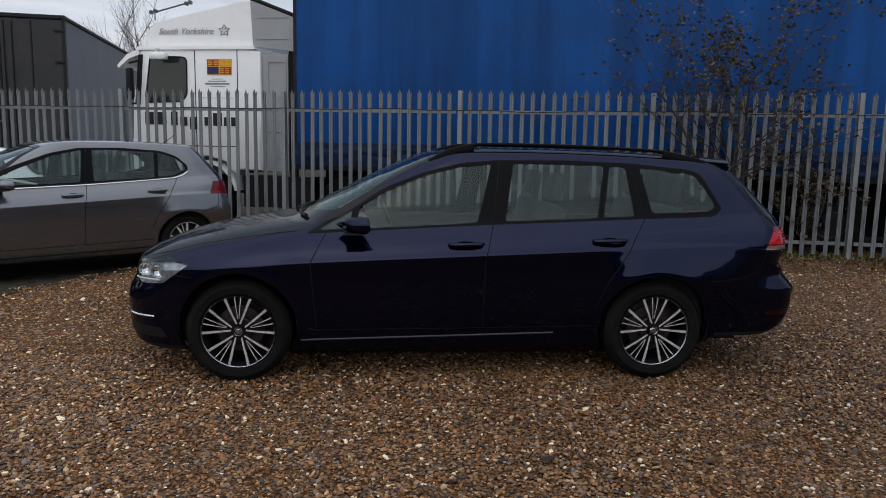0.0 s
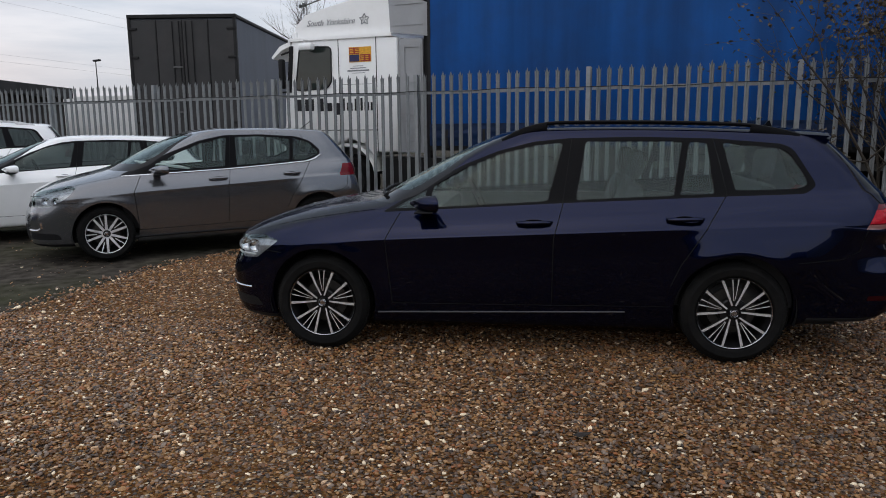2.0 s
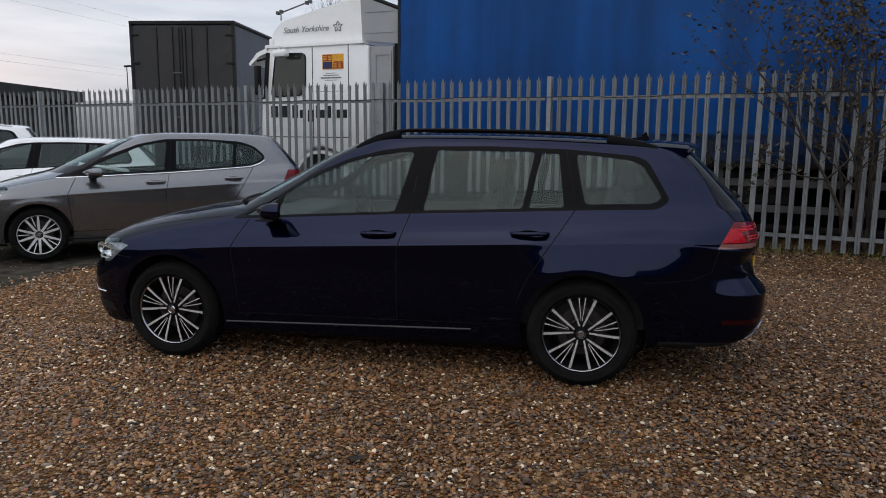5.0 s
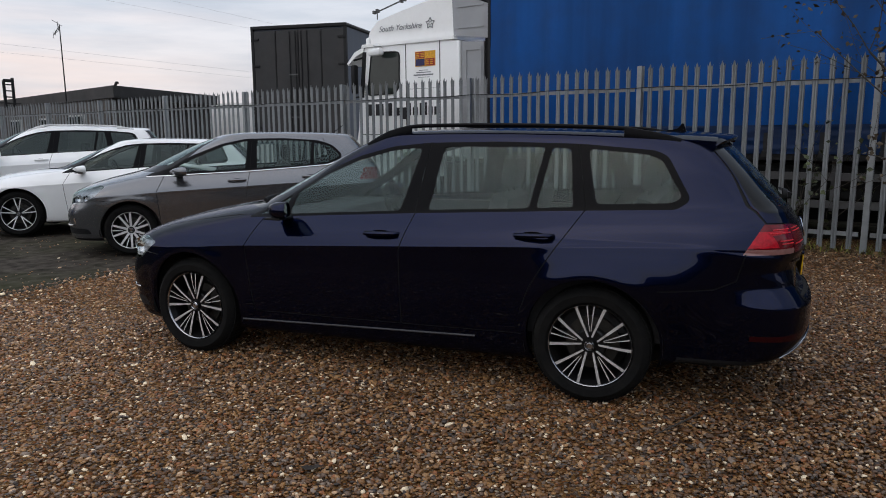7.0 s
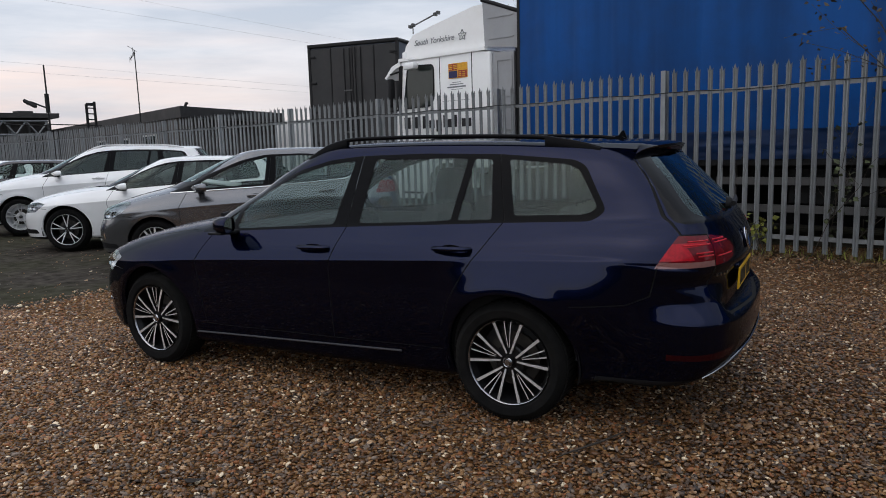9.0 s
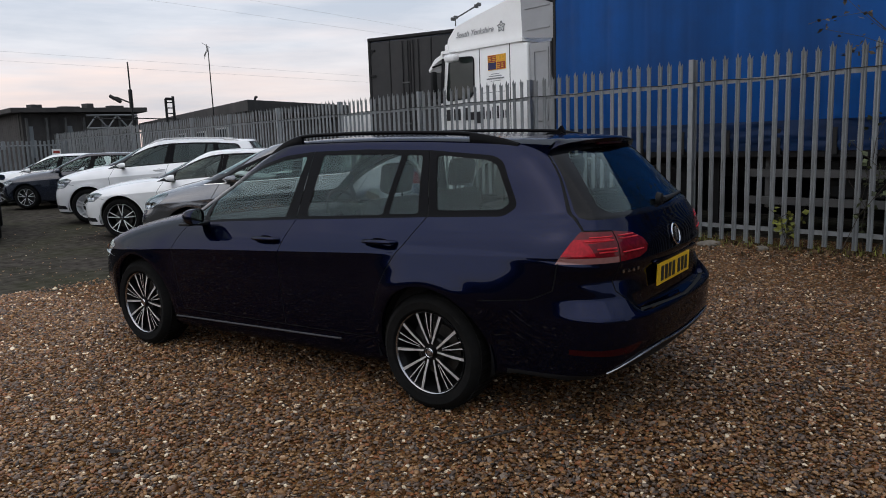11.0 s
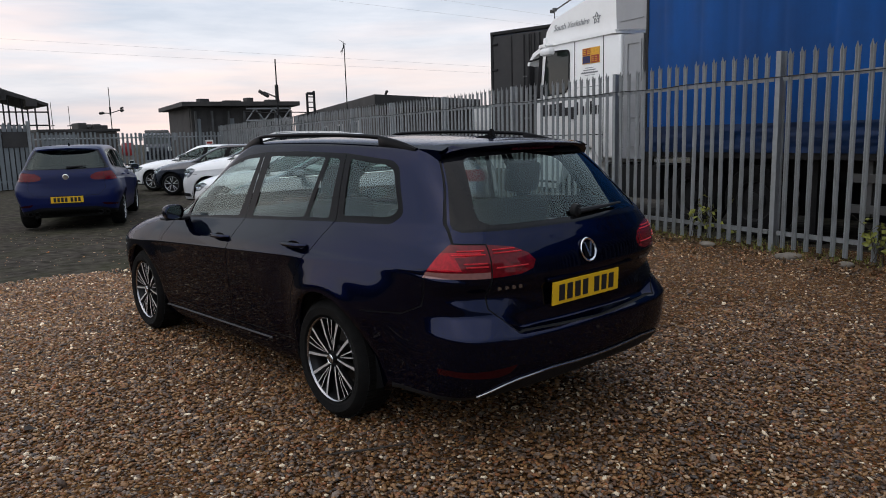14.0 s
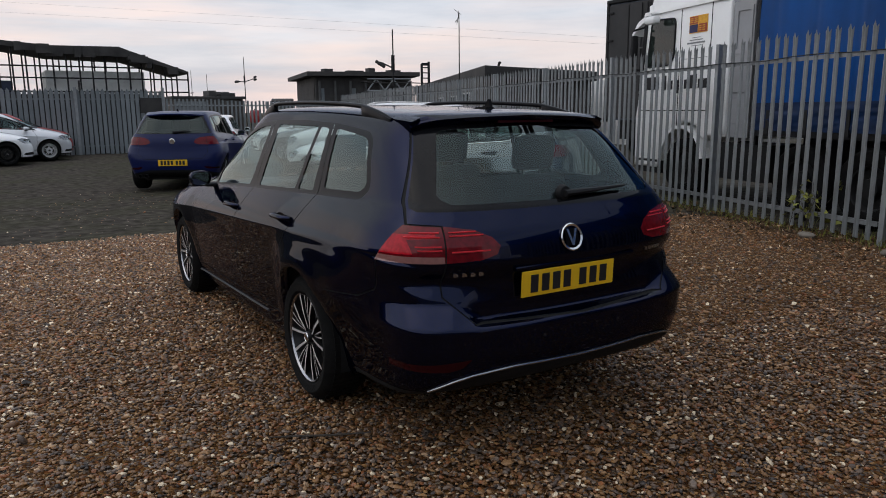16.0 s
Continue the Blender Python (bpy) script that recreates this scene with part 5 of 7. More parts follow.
FENCE_H, BAY, PALES = 2.33, 2.82, 18
palisade = thing("palisade_fence", "galvanised steel palisade fence with pointed pales", "fence", Matrix.Translation(FENCE_AT) @ pose(0, 0, 0, 0, 0, FENCE_TURN), kind="structure")
post_bm = boxes((-0.032, 0.032, 0.02, 0.03, 0, FENCE_H), (-0.032, 0.032, 0.12, 0.13, 0, FENCE_H), (-0.005, 0.005, 0.03, 0.12, 0, FENCE_H))
bmesh.ops.transform(post_bm, matrix=pose(0, -0.03, 0), verts=post_bm.verts)
post0 = part("post", post_bm, GALV_POST, palisade)
BAYS = range(-13, 4)
for b in BAYS:
    if b:
        p = new("post", post0.data)
        p.parent = palisade
        p.matrix_local = pose(b * BAY, 0.0, -0.02 * (b % 2), 0.3 * math.sin(b * 2.3), 0.4 * math.sin(b * 1.7), 0)
for b in BAYS:
    for z in (0.22, 2.015):
        bm = boxes((b * BAY + 0.06, (b + 1) * BAY - 0.06, 0.006, 0.012, z - 0.025, z + 0.025), (b * BAY + 0.06, (b + 1) * BAY - 0.06, 0.012, 0.05, z + 0.019, z + 0.025))
        part("rail", bm, GALVANISED, palisade)
# a thin black cable tied along the top rail
bm = bmesh.new()
pts = []
for i in range(-13 * 6, 4 * 6):
    u = i * BAY / 6
    pts.append((u, -0.024, 2.035 + 0.012 * math.sin(i * 1.9) + 0.02 * noise.noise((u * 0.5, 0, 9))))
add_tube(bm, pts, 0.006, 5)
part("cable", bm, CABLE_BLACK, palisade, "thin black cable along the top rail")

# ---- lorry and curtain-sided trailer behind the fence ----
LORRY = Matrix.Translation((-1.89, 7.21, 0)) @ pose(0, 0, 0, 0, 0, FENCE_TURN)
lorry = thing("lorry_cab", "white articulated lorry cab with high roof and grey side fairing", "lorry", LORRY @ Matrix.Diagonal((1, 1, 0.972, 1)))
bm = bmesh.new()
add_prism(bm, [(-3.06, 0.45), (-3.08, 1.35), (-3.02, 1.60), (-2.99, 2.2), (-2.86, 3.02), (-2.80, 3.17), (-0.95, 3.17), (-0.62, 3.10), (-0.62, 1.05), (-1.05, 1.05), (-1.10, 0.98), (-1.16, 1.02),
               (-1.30, 1.20), (-1.65, 1.30), (-2.0, 1.20), (-2.14, 1.02), (-2.22, 0.62), (-2.35, 0.45)], 0.0, 2.45)
bmesh.ops.recalc_face_normals(bm, faces=bm.faces)
bmesh.ops.bevel(bm, geom=[e for e in bm.edges if abs(e.verts[0].co.y - e.verts[1].co.y) < 0.01], offset=0.05, segments=3, profile=0.5, affect="EDGES")
part("cab_body", bm, LORRY_WHITE, lorry, smooth=True)
# raised roof with its air deflector
bm = bmesh.new()
secs = []
for y in np.linspace(0, 1, 13):
    e = abs(y - 0.5) * 2
    inset = 0.05 * e**6
    yy = 0.06 + 2.33 * y
    secs.append([bm.verts.new(p) for p in ((-2.80, yy, 3.19), (-2.74 + 0.02 * e, yy, 3.42), (-2.58 + 0.06 * e**4, yy, 3.66 - inset), (-2.0, yy, 3.78 - inset), (-1.0, yy, 3.98 - inset), (-0.78, yy, 3.98 - inset), (-0.76, yy, 3.19))])
for a, b in zip(secs, secs[1:]):
    for i in range(6):
        bm.faces.new((a[i], a[i + 1], b[i + 1], b[i]))
bm.faces.new(secs[0])
bm.faces.new(secs[-1][::-1])
bmesh.ops.recalc_face_normals(bm, faces=bm.faces)
part("high_roof", bm, LORRY_WHITE, lorry, smooth=True)
part("roof_gutter", prism([(-2.86, 3.13), (-2.84, 3.19), (-0.72, 3.19), (-0.70, 3.13)], -0.03, 2.48), LORRY_WHITE, lorry)
for s in (0, 1):
    part("upper_fairing", prism([(-0.76, 3.19), (-0.80, 3.98), (-0.04, 3.68), (-0.04, 3.10)], 0.04 + s * 2.32, 0.09 + s * 2.32), LORRY_GREY, lorry)
part("fairing_edge", tube([(-0.82, 0.05, 4.0), (-0.55, 0.05, 3.90), (-0.04, 0.05, 3.70)], 0.035, 8), BLACK_PLASTIC, lorry, smooth=True)
for z in (3.30, 3.66):
    part("fairing_rib", boxes((-0.68, -0.14, 0.026, 0.042, z, z + 0.015)), LORRY_GREY, lorry)
bm = bmesh.new()
add_prism(bm, [(-0.60, 3.08), (-0.15, 3.06), (-0.15, 1.05), (-0.60, 1.05)], 0.05, 0.11)
part("side_fairing", bm, LORRY_GREY, lorry)
part("fairing_panel", boxes((-0.54, -0.18, 0.034, 0.05, 2.30, 2.37), (-0.54, -0.18, 0.034, 0.05, 2.92, 2.98), (-0.54, -0.49, 0.034, 0.05, 2.37, 2.92), (-0.23, -0.18, 0.034, 0.05, 2.37, 2.92)), LORRY_GREY, lorry)
for z in (1.25, 1.72):
    part("fairing_panel", boxes((-0.52, -0.20, 0.036, 0.052, z, z + 0.40), bevel=0.012), LORRY_GREY, lorry)
# Black strip added in the gap to the trailer, in place of its shade.
part("fairing_tail", boxes((-0.15, -0.03, 0.10, 0.20, 0.95, 3.70)), BLACK_PLASTIC, lorry)
# cab door window, its frame, lines of the door, mirror, visor
part("door_window", prism(rounded([(-2.74, 2.22), (-2.06, 2.24), (-1.96, 2.36), (-1.95, 3.0), (-2.62, 3.03)], 0.09), -0.012, 0.0), WINDOW_DARK, lorry, "dark cab door window", smooth=False)
bm = bmesh.new()
pts = [(a, -0.012, b) for a, b in rounded([(-2.74, 2.22), (-2.06, 2.24), (-1.96, 2.36), (-1.95, 3.0), (-2.62, 3.03)], 0.09)]
add_tube(bm, pts + pts[:2], 0.014, 6)
part("window_seal", bm, BLACK_PLASTIC, lorry)
part("door_gap", boxes((-1.81, -1.795, -0.004, 0.004, 1.15, 3.12), (-1.04, -1.025, -0.004, 0.004, 1.05, 3.16), (-2.95, -1.03, -0.004, 0.004, 1.455, 1.47), (-2.9, -1.8, -0.004, 0.004, 2.12, 2.128), (-1.75, -1.1, -0.003, 0.004, 2.30, 2.306)), DARK_STEEL, lorry)
part("quarter_pillar", prism([(-2.93, 2.2), (-2.84, 2.2), (-2.76, 3.05), (-2.84, 3.05)], -0.02, 0.02), BLACK_PLASTIC, lorry)
bm = bmesh.new()
add_box(bm, -2.50, -2.20, -0.28, -0.12, 2.93, 3.07, bevel=0.05)
add_tube(bm, [(-2.42, 0.0, 3.14), (-2.40, -0.2, 3.12), (-2.38, -0.21, 3.05)], 0.018, 6)
part("kerb_mirror", bm, LORRY_WHITE, lorry, smooth=True)
bm = bmesh.new()
add_box(bm, -2.96, -2.86, -0.24, -0.12, 2.25, 2.80, bevel=0.03)
add_tube(bm, [(-2.85, 0.0, 2.95), (-2.88, -0.22, 2.88)], 0.02, 6)
add_tube(bm, [(-2.85, 0.0, 2.20), (-2.88, -0.22, 2.18)], 0.02, 6)
part("wing_mirror", bm, BLACK_PLASTIC, lorry, smooth=True)
bm = bmesh.new()
add_prism(bm, [(-2.82, 3.14), (-3.05, 3.06), (-3.25, 2.86), (-3.22, 2.82), (-3.02, 2.98), (-2.82, 3.05)], -0.02, 2.47)
bmesh.ops.recalc_face_normals(bm, faces=bm.faces)
part("sun_visor", bm, LORRY_WHITE, lorry, smooth=True)
bm = bmesh.new()
add_tube(bm, [(-2.60, 0.15, 3.66), (-2.60, 0.15, 3.80), (-1.95, 0.15, 3.96)], 0.014, 6)
for x, z in ((-2.66, 3.80), (-2.58, 3.82), (-2.0, 3.94), (-1.93, 3.96)):
    add_box(bm, x - 0.025, x + 0.025, 0.10, 0.18, z - 0.035, z + 0.03, bevel=0.012)
part("roof_lamp_bar", bm, GUARD, lorry)
bm = bmesh.new()
add_box(bm, -2.80, -2.70, 0.02, 0.14, 3.17, 3.32, bevel=0.03)
part("roof_marker", bm, LORRY_WHITE, lorry, smooth=True)
# crest, small print, name
for nm, mat, spec in (("crest_gold", SIGN_GOLD, (-1.58, -1.13, -0.010, 0.0, 2.70, 2.97)), ("crest_red", SIGN_RED, (-1.57, -1.365, -0.013, -0.005, 2.845, 2.96)), ("crest_blue", SIGN_BLUE, (-1.57, -1.365, -0.013, -0.005, 2.71, 2.835)),
                      ("crest_red", SIGN_RED, (-1.345, -1.14, -0.013, -0.005, 2.71, 2.835))):
    part(nm, boxes(spec), mat, lorry)
for k in (0, 1):
    for j in range(3):
        part("crest_bar", boxes((-1.56 + 0.11 * k, -1.48 + 0.11 * k, -0.017, -0.010, 2.865 + 0.03 * j, 2.88 + 0.03 * j)), SIGN_GOLD, lorry)
        part("crest_bar", boxes((-1.33 + 0.09 * k, -1.27 + 0.09 * k, -0.017, -0.010, 2.73 + 0.033 * j, 2.745 + 0.033 * j)), SIGN_GOLD, lorry)
part("print_bars", boxes((-1.50, -1.30, -0.006, 0.0, 2.625, 2.635), (-1.56, -1.24, -0.006, 0.0, 2.585, 2.60), (-1.62, -1.18, -0.006, 0.0, 2.535, 2.56), (-1.52, -1.26, -0.006, 0.0, 2.50, 2.508)), GREY_PRINT, lorry)
writing("roof_lettering", "South Yorkshire", 0.152, GREY_PRINT, lorry, pose(-1.98, 0.045, 3.40, 90, 0, 0), shear=0.35, label="flowing grey lettering")
bm = bmesh.new()
for k in range(5):
    a = math.pi / 2 + 2 * math.pi * k / 5
    b0 = math.pi / 2 + 2 * math.pi * (k + 1) / 5
    m0 = (a + b0) / 2
    q = [(-1.28 + 0.10 * math.cos(a), 0.05, 3.46 + 0.10 * math.sin(a)), (-1.28 + 0.055 * math.cos(m0), 0.05, 3.46 + 0.055 * math.sin(m0)), (-1.28 + 0.10 * math.cos(b0), 0.05, 3.46 + 0.10 * math.sin(b0))]
    add_tube(bm, q, 0.007, 5)
    add_tube(bm, [q[1], (-1.28 + 0.02 * math.cos(m0), 0.05, 3.46 + 0.02 * math.sin(m0))], 0.006, 5)
part("rose_emblem", bm, GREY_PRINT, lorry)
# the haulier's name as plain blocks
for i, (x0, x1, z0, z1) in enumerate(((-2.76, -2.60, 1.83, 2.05), (-2.55, -2.36, 1.83, 2.05), (-2.27, -2.15, 1.82, 2.06), (-2.10, -1.97, 1.82, 1.97), (-1.92, -1.79, 1.75, 1.97), (-1.74, -1.70, 1.82, 2.05), (-1.65, -1.54, 1.82, 1.97), (-1.49, -1.41, 1.82, 2.04), (-1.37, -1.33, 1.82, 2.05), (-1.29, -1.20, 1.82, 1.97), (-1.16, -1.07, 1.82, 1.97))):
    part("name_bar", boxes((x0, x1, -0.008, 0.0, z0, z1)), INK, lorry)
# steps, tank, wheel, mudguard
part("step_box", boxes((-2.95, -2.25, 0.03, 0.3, 0.35, 0.75), (-2.9, -2.3, -0.01, 0.05, 0.55, 0.60), bevel=0.02), DARK_STEEL, lorry)
mg = bmesh.new()
arc = [(-1.65 + 0.60 * math.cos(a), 0.60 + 0.62 * math.sin(a)) for a in np.linspace(0.15, math.pi - 0.15, 18)]
arc2 = [(-1.65 + 0.54 * math.cos(a), 0.60 + 0.56 * math.sin(a)) for a in np.linspace(0.15, math.pi - 0.15, 18)]
add_prism(mg, arc + arc2[::-1], -0.03, 0.5)
bmesh.ops.recalc_face_normals(mg, faces=mg.faces)
part("mudguard", mg, LORRY_WHITE, lorry, smooth=True)


def lorry_wheel(parent, x, y=0.03):
    w = new("wheel")
    w.parent = parent
    w.matrix_local = pose(x, y, 0.5)
    part("tyre", lathe([(0.29, 0.02), (0.33, 0.0), (0.46, 0.0), (0.49, 0.03), (0.5, 0.06), (0.5, 0.26), (0.48, 0.3), (0.3, 0.3)], 40), RUBBER, w, smooth=True)
    part("rim", lathe([(0.29, 0.02), (0.27, 0.03), (0.25, 0.10), (0.14, 0.10), (0.12, 0.02), (0.0, 0.01)], 32), DARK_STEEL, w, smooth=True)


lorry_wheel(lorry, -1.65)
lorry_wheel(lorry, 0.9)
lorry_wheel(lorry, 2.0)
part("chassis", boxes((-2.9, 2.6, 0.7, 0.85, 0.6, 0.9), (-2.9, 2.6, 1.6, 1.75, 0.6, 0.9), (-1.0, 0.2, 0.1, 0.6, 0.4, 0.95)), DARK_STEEL, lorry)

trailer = thing("curtain_trailer", "semi-trailer with a blue curtain side behind the fence", "trailer", LORRY)
bm = bmesh.new()
xs = np.linspace(0.0, 13.6, 460)
zs = np.linspace(1.50, 4.25, 42)
g = []
for x in xs:
    col = []
    for z in zs:
        k = (z - 1.50) / 2.75
        ripple = 0.006 * math.sin(x * 2 * math.pi / 0.68) + 0.010 * noise.noise((x * 1.7, z * 0.35, 2)) + 0.02 * noise.noise((x * 0.5, z * 0.6, 5))
        fold = (x + 0.05 * noise.noise((x, z * 0.5, 9))) % 0.68 - 0.34
        ripple += 0.012 * math.exp(-((fold / 0.045) ** 2)) * (0.6 + 0.8 * noise.noise((round(x / 0.68), z * 0.5, 3)))
        ripple += 0.012 * noise.noise((x * 2.6 + z * 2.2, z * 0.9 - x * 0.8, 11)) * math.exp(-x / 0.9)
        ripple += 0.010 * noise.noise((x * 1.1, z * 6.0, 13)) * max(0.0, 1 - k * 4)
        col.append(bm.verts.new((x, ripple * (0.4 + math.sin(math.pi * k)) - 0.004, z)))
    g.append(col)
for a, b in zip(g, g[1:]):
    for i in range(len(zs) - 1):
        bm.faces.new((a[i], b[i], b[i + 1], a[i + 1]))
part("curtain", bm, CURTAIN_BLUE, trailer, "blue rippled curtain", smooth="all")
bm = bmesh.new()
xs, zs, g = np.linspace(0.0, 13.6, 300), np.linspace(1.14, 1.52, 18), []
for x in xs:
    col = []
    for z in zs:
        sag = 0.022 * noise.noise((x * 0.9, z * 9.0, 21)) + 0.014 * noise.noise((x * 2.7, z * 16.0, 23)) + 0.012 * math.sin(math.pi * (z - 1.14) / 0.38)
        col.append(bm.verts.new((x, -0.012 - abs(sag), z)))
    g.append(col)
for a, b in zip(g, g[1:]):
    for i in range(len(zs) - 1):
        bm.faces.new((a[i], b[i], b[i + 1], a[i + 1]))
part("curtain_hem", bm, CURTAIN_HEM, trailer, "dark blue crumpled hem of the curtain", smooth="all")
part("trailer_box", boxes((0.03, 13.58, 0.05, 2.45, 1.18, 4.28)), CURTAIN_BLUE, trailer)
# The corner post is coloured dark as part of that shaded gap.
part("front_corner_post", boxes((-0.03, 0.02, -0.01, 0.08, 1.25, 4.3)), DARK_STEEL, trailer)
part("side_rail", boxes((0.0, 13.6, 0.0, 0.05, 1.06, 1.19)), DARK_STEEL, trailer)
for i in range(20):
    part("buckle_strap", boxes((0.3 + 0.68 * i, 0.35 + 0.68 * i, -0.035, -0.022, 1.14, 1.42), (0.29 + 0.68 * i, 0.36 + 0.68 * i, -0.05, -0.02, 1.10, 1.18)), CABLE_BLACK, trailer)
part("side_guard", boxes((3.3, 7.4, 0.08, 0.12, 0.80, 0.90), (3.3, 7.4, 0.08, 0.12, 0.44, 0.54), *[(x, x + 0.06, 0.12, 0.18, 0.40, 1.28) for x in (3.5, 5.2, 7.1)]), GUARD, trailer)
part("landing_leg", boxes((2.6, 2.75, 0.3, 0.45, 0.05, 1.28), (2.5, 2.85, 0.25, 0.5, 0.0, 0.06)), DARK_STEEL, trailer)
part("chassis", boxes((0.3, 13.5, 0.65, 0.8, 0.75, 1.26), (0.3, 13.5, 1.7, 1.85, 0.75, 1.26), (4.2, 6.2, 0.3, 0.65, 0.55, 1.0)), DARK_STEEL, trailer)
for x in (8.5, 9.85, 11.2):
    lorry_wheel(trailer, x)
    arc = [(x + 0.60 * math.cos(a), 0.52 + 0.62 * math.sin(a)) for a in np.linspace(0.5, math.pi - 0.5, 14)]
    arc2 = [(x + 0.58 * math.cos(a), 0.52 + 0.60 * math.sin(a)) for a in np.linspace(0.5, math.pi - 0.5, 14)]
    bm = bmesh.new()
    add_prism(bm, arc + arc2[::-1], 0.0, 0.35)
    bmesh.ops.recalc_face_normals(bm, faces=bm.faces)
    part("mudguard", bm, BLACK_PLASTIC, trailer)

# ---- the other cars ----
def tail_fall(ob, x0, x1, drop, base):
    """Lowers the roof line towards the tail."""
    for ch in ob.children_recursive:
        if ch.type == "MESH" and ch.matrix_local.translation.length < 1e-6 and ch.parent.matrix_local.translation.z < 0.1:
            for v in ch.data.vertices:
                k = min(1.3, max(0.0, (v.co.x - x0) / (x1 - x0))) ** 1.4 * max(0.0, min(1.0, (v.co.z - base) / (1.47 - base)))
                v.co.z -= drop * k


HATCH = ((-2.6, -2.135, -1.3175, -1.03, -0.26, 0.4, 1.3175, 1.77, 1.93, 2.27, 2.42, 2.7), (-2.5, -2.06, -1.255, -1.10, -0.30, 0.30, 1.255, 1.47, 1.56, 1.84, 1.96, 2.2),
         (0, 0.32, 0.78, 0.95, 1.05, 1.47, 2), (0, 0.32, 0.79, 0.97, 1.07, 1.475, 2), 0.97)
dlo = rounded([(-1.08, 0.945), (0.2, 0.995), (1.15, 1.055), (1.335, 1.13), (1.345, 1.19), (1.23, 1.305), (1.05, 1.365), (0.6, 1.395), (0.15, 1.39), (-0.15, 1.33), (-0.5, 1.195), (-0.80, 1.06)], 0.05)
grey_hatch = build_car("hatchback_car", "grey metallic five-door hatchback with chrome window line", PAINT_GREY, pose(-4.27, 3.49, 0, 0, 0, 37), HATCH, 4, 46, "ten", (ALLOY_SILVER, ALLOY_DARK), 0.305, 0.225,
          chrome_belt=[(-1.05, 0.94), (-0.6, 0.957), (0.2, 0.988), (0.8, 1.025), (1.15, 1.05), (1.27, 1.085), (1.335, 1.13)], skip=("fixed_quarter_window", "mirror_quarter_window", "reflector", "lower_valance", "tail_lamp_bright", "tail_lamp_clear"),
          swaps={"headlamp": rounded([(-2.3, 0.60), (-2.3, 0.70), (-1.90, 0.785), (-1.58, 0.855), (-1.52, 0.83), (-1.64, 0.72), (-1.80, 0.635)], 0.02), "window_surround": dlo, "front_side_window": rounded([(-0.70, 0.985), (0.12, 1.018), (0.17, 1.365), (-0.13, 1.30), (-0.45, 1.17), (-0.68, 1.06)], 0.025),
                 "rear_side_window": rounded([(0.26, 1.025), (0.93, 1.06), (0.97, 1.35), (0.6, 1.37), (0.28, 1.368)], 0.02),
                 "load_bay_window": rounded([(0.97, 1.063), (1.15, 1.08), (1.31, 1.145), (1.31, 1.19), (1.2, 1.29), (1.01, 1.345)], 0.02)}, lamp_back=0.13, group="parked cars")
bm = bmesh.new()
add_box(bm, -0.30, 0.26, -0.34, 0.34, -0.008, 0.008, m=pose(-0.52, -0.22, 1.035, 0, 9, 0))
part("dashboard_card", bm, PLATE_WHITE, grey_hatch[0], "thin white sheet above the dashboard")
for s in (-1, 1):
    pts = []
    for y, z in ((0.70, 0.46), (0.695, 0.40), (0.66, 0.372), (0.60, 0.366), (0.50, 0.366)):
        hit = grey_hatch[6].ray_cast(Vector((-5, -y, z)), Vector((1, 0, 0)))[0]
        pts.append((hit.x - 0.004, s * y, z))
    part("running_light_trim", tube(pts, 0.013, 6), CHROME, grey_hatch[0], "chrome running light trim", smooth=True)
    pts = [(x, s * (grey_hatch[1](x, z) + 0.003), z) for x, z in ((-0.98, 0.245), (-0.3, 0.25), (0.4, 0.255), (0.86, 0.265))]
    part("sill_strip", tube(pts, 0.012, 6), BLACK_PLASTIC, grey_hatch[0], smooth=True)
part("roof_aerial", tube([(1.25, 0, 1.40), (1.28, 0, 1.43), (1.46, 0, 1.56)], [0.012, 0.006, 0.004], 6), BLACK_PLASTIC, grey_hatch[0])
tail_fall(grey_hatch[0], -0.1, 1.5, 0.10, 0.98)
LOW = ((-2.6, -2.135, -1.3175, -1.03, -0.26, 0.4, 1.3175, 1.77, 1.93, 2.27, 2.42, 2.7), (-2.6, -2.14, -1.33, -0.85, -0.10, 0.45, 1.33, 1.62, 1.70, 2.05, 2.20, 2.5),
       (0, 0.32, 0.78, 0.95, 1.05, 1.47, 2), (0, 0.33, 0.77, 0.93, 1.02, 1.39, 2), 1.0)
build_car("coupe_car", "low white hatchback with dark five-spoke wheels", PAINT_WHITE, pose(-7.0, 4.25, 0, 0, 0, 34), LOW, 4, 46, "five", (ALLOY_SILVER, ALLOY_DARK), 0.325, 0.24,
          skip=("mirror_quarter_window",), group="parked cars", pane=TINTED_GLASS)
TALL = ((-2.6, -2.135, -1.3175, -1.03, -0.26, 0.4, 1.3175, 1.77, 1.93, 2.27, 2.42, 2.7), (-2.6, -2.12, -1.32, -1.05, -0.25, 0.4, 1.32, 1.78, 1.95, 2.2, 2.30, 2.6),
        (0, 0.32, 0.78, 0.95, 1.05, 1.47, 2), (0, 0.35, 0.93, 1.10, 1.19, 1.62, 2.2), 1.03)
build_car("suv_car", "tall white sport utility car with roof rails", PAINT_WHITE, pose(-10.3, 5.47, 0, 0, 0, 43), TALL, 4, 46, "five", (ALLOY_SILVER, ALLOY_SILVER), 0.345, 0.25, rails=(-0.14, 1.65, SATIN_ALUMINIUM),
          group="parked cars", pane=TINTED_GLASS)
build_car("hatchback_car", "navy blue hatchback parked in the row", PAINT_NAVY, pose(-15.6, 6.74, 0, 0, 0, 38), LOW, 3, 36, "five", (ALLOY_SILVER, ALLOY_DARK), 0.31, 0.22, group="parked cars")
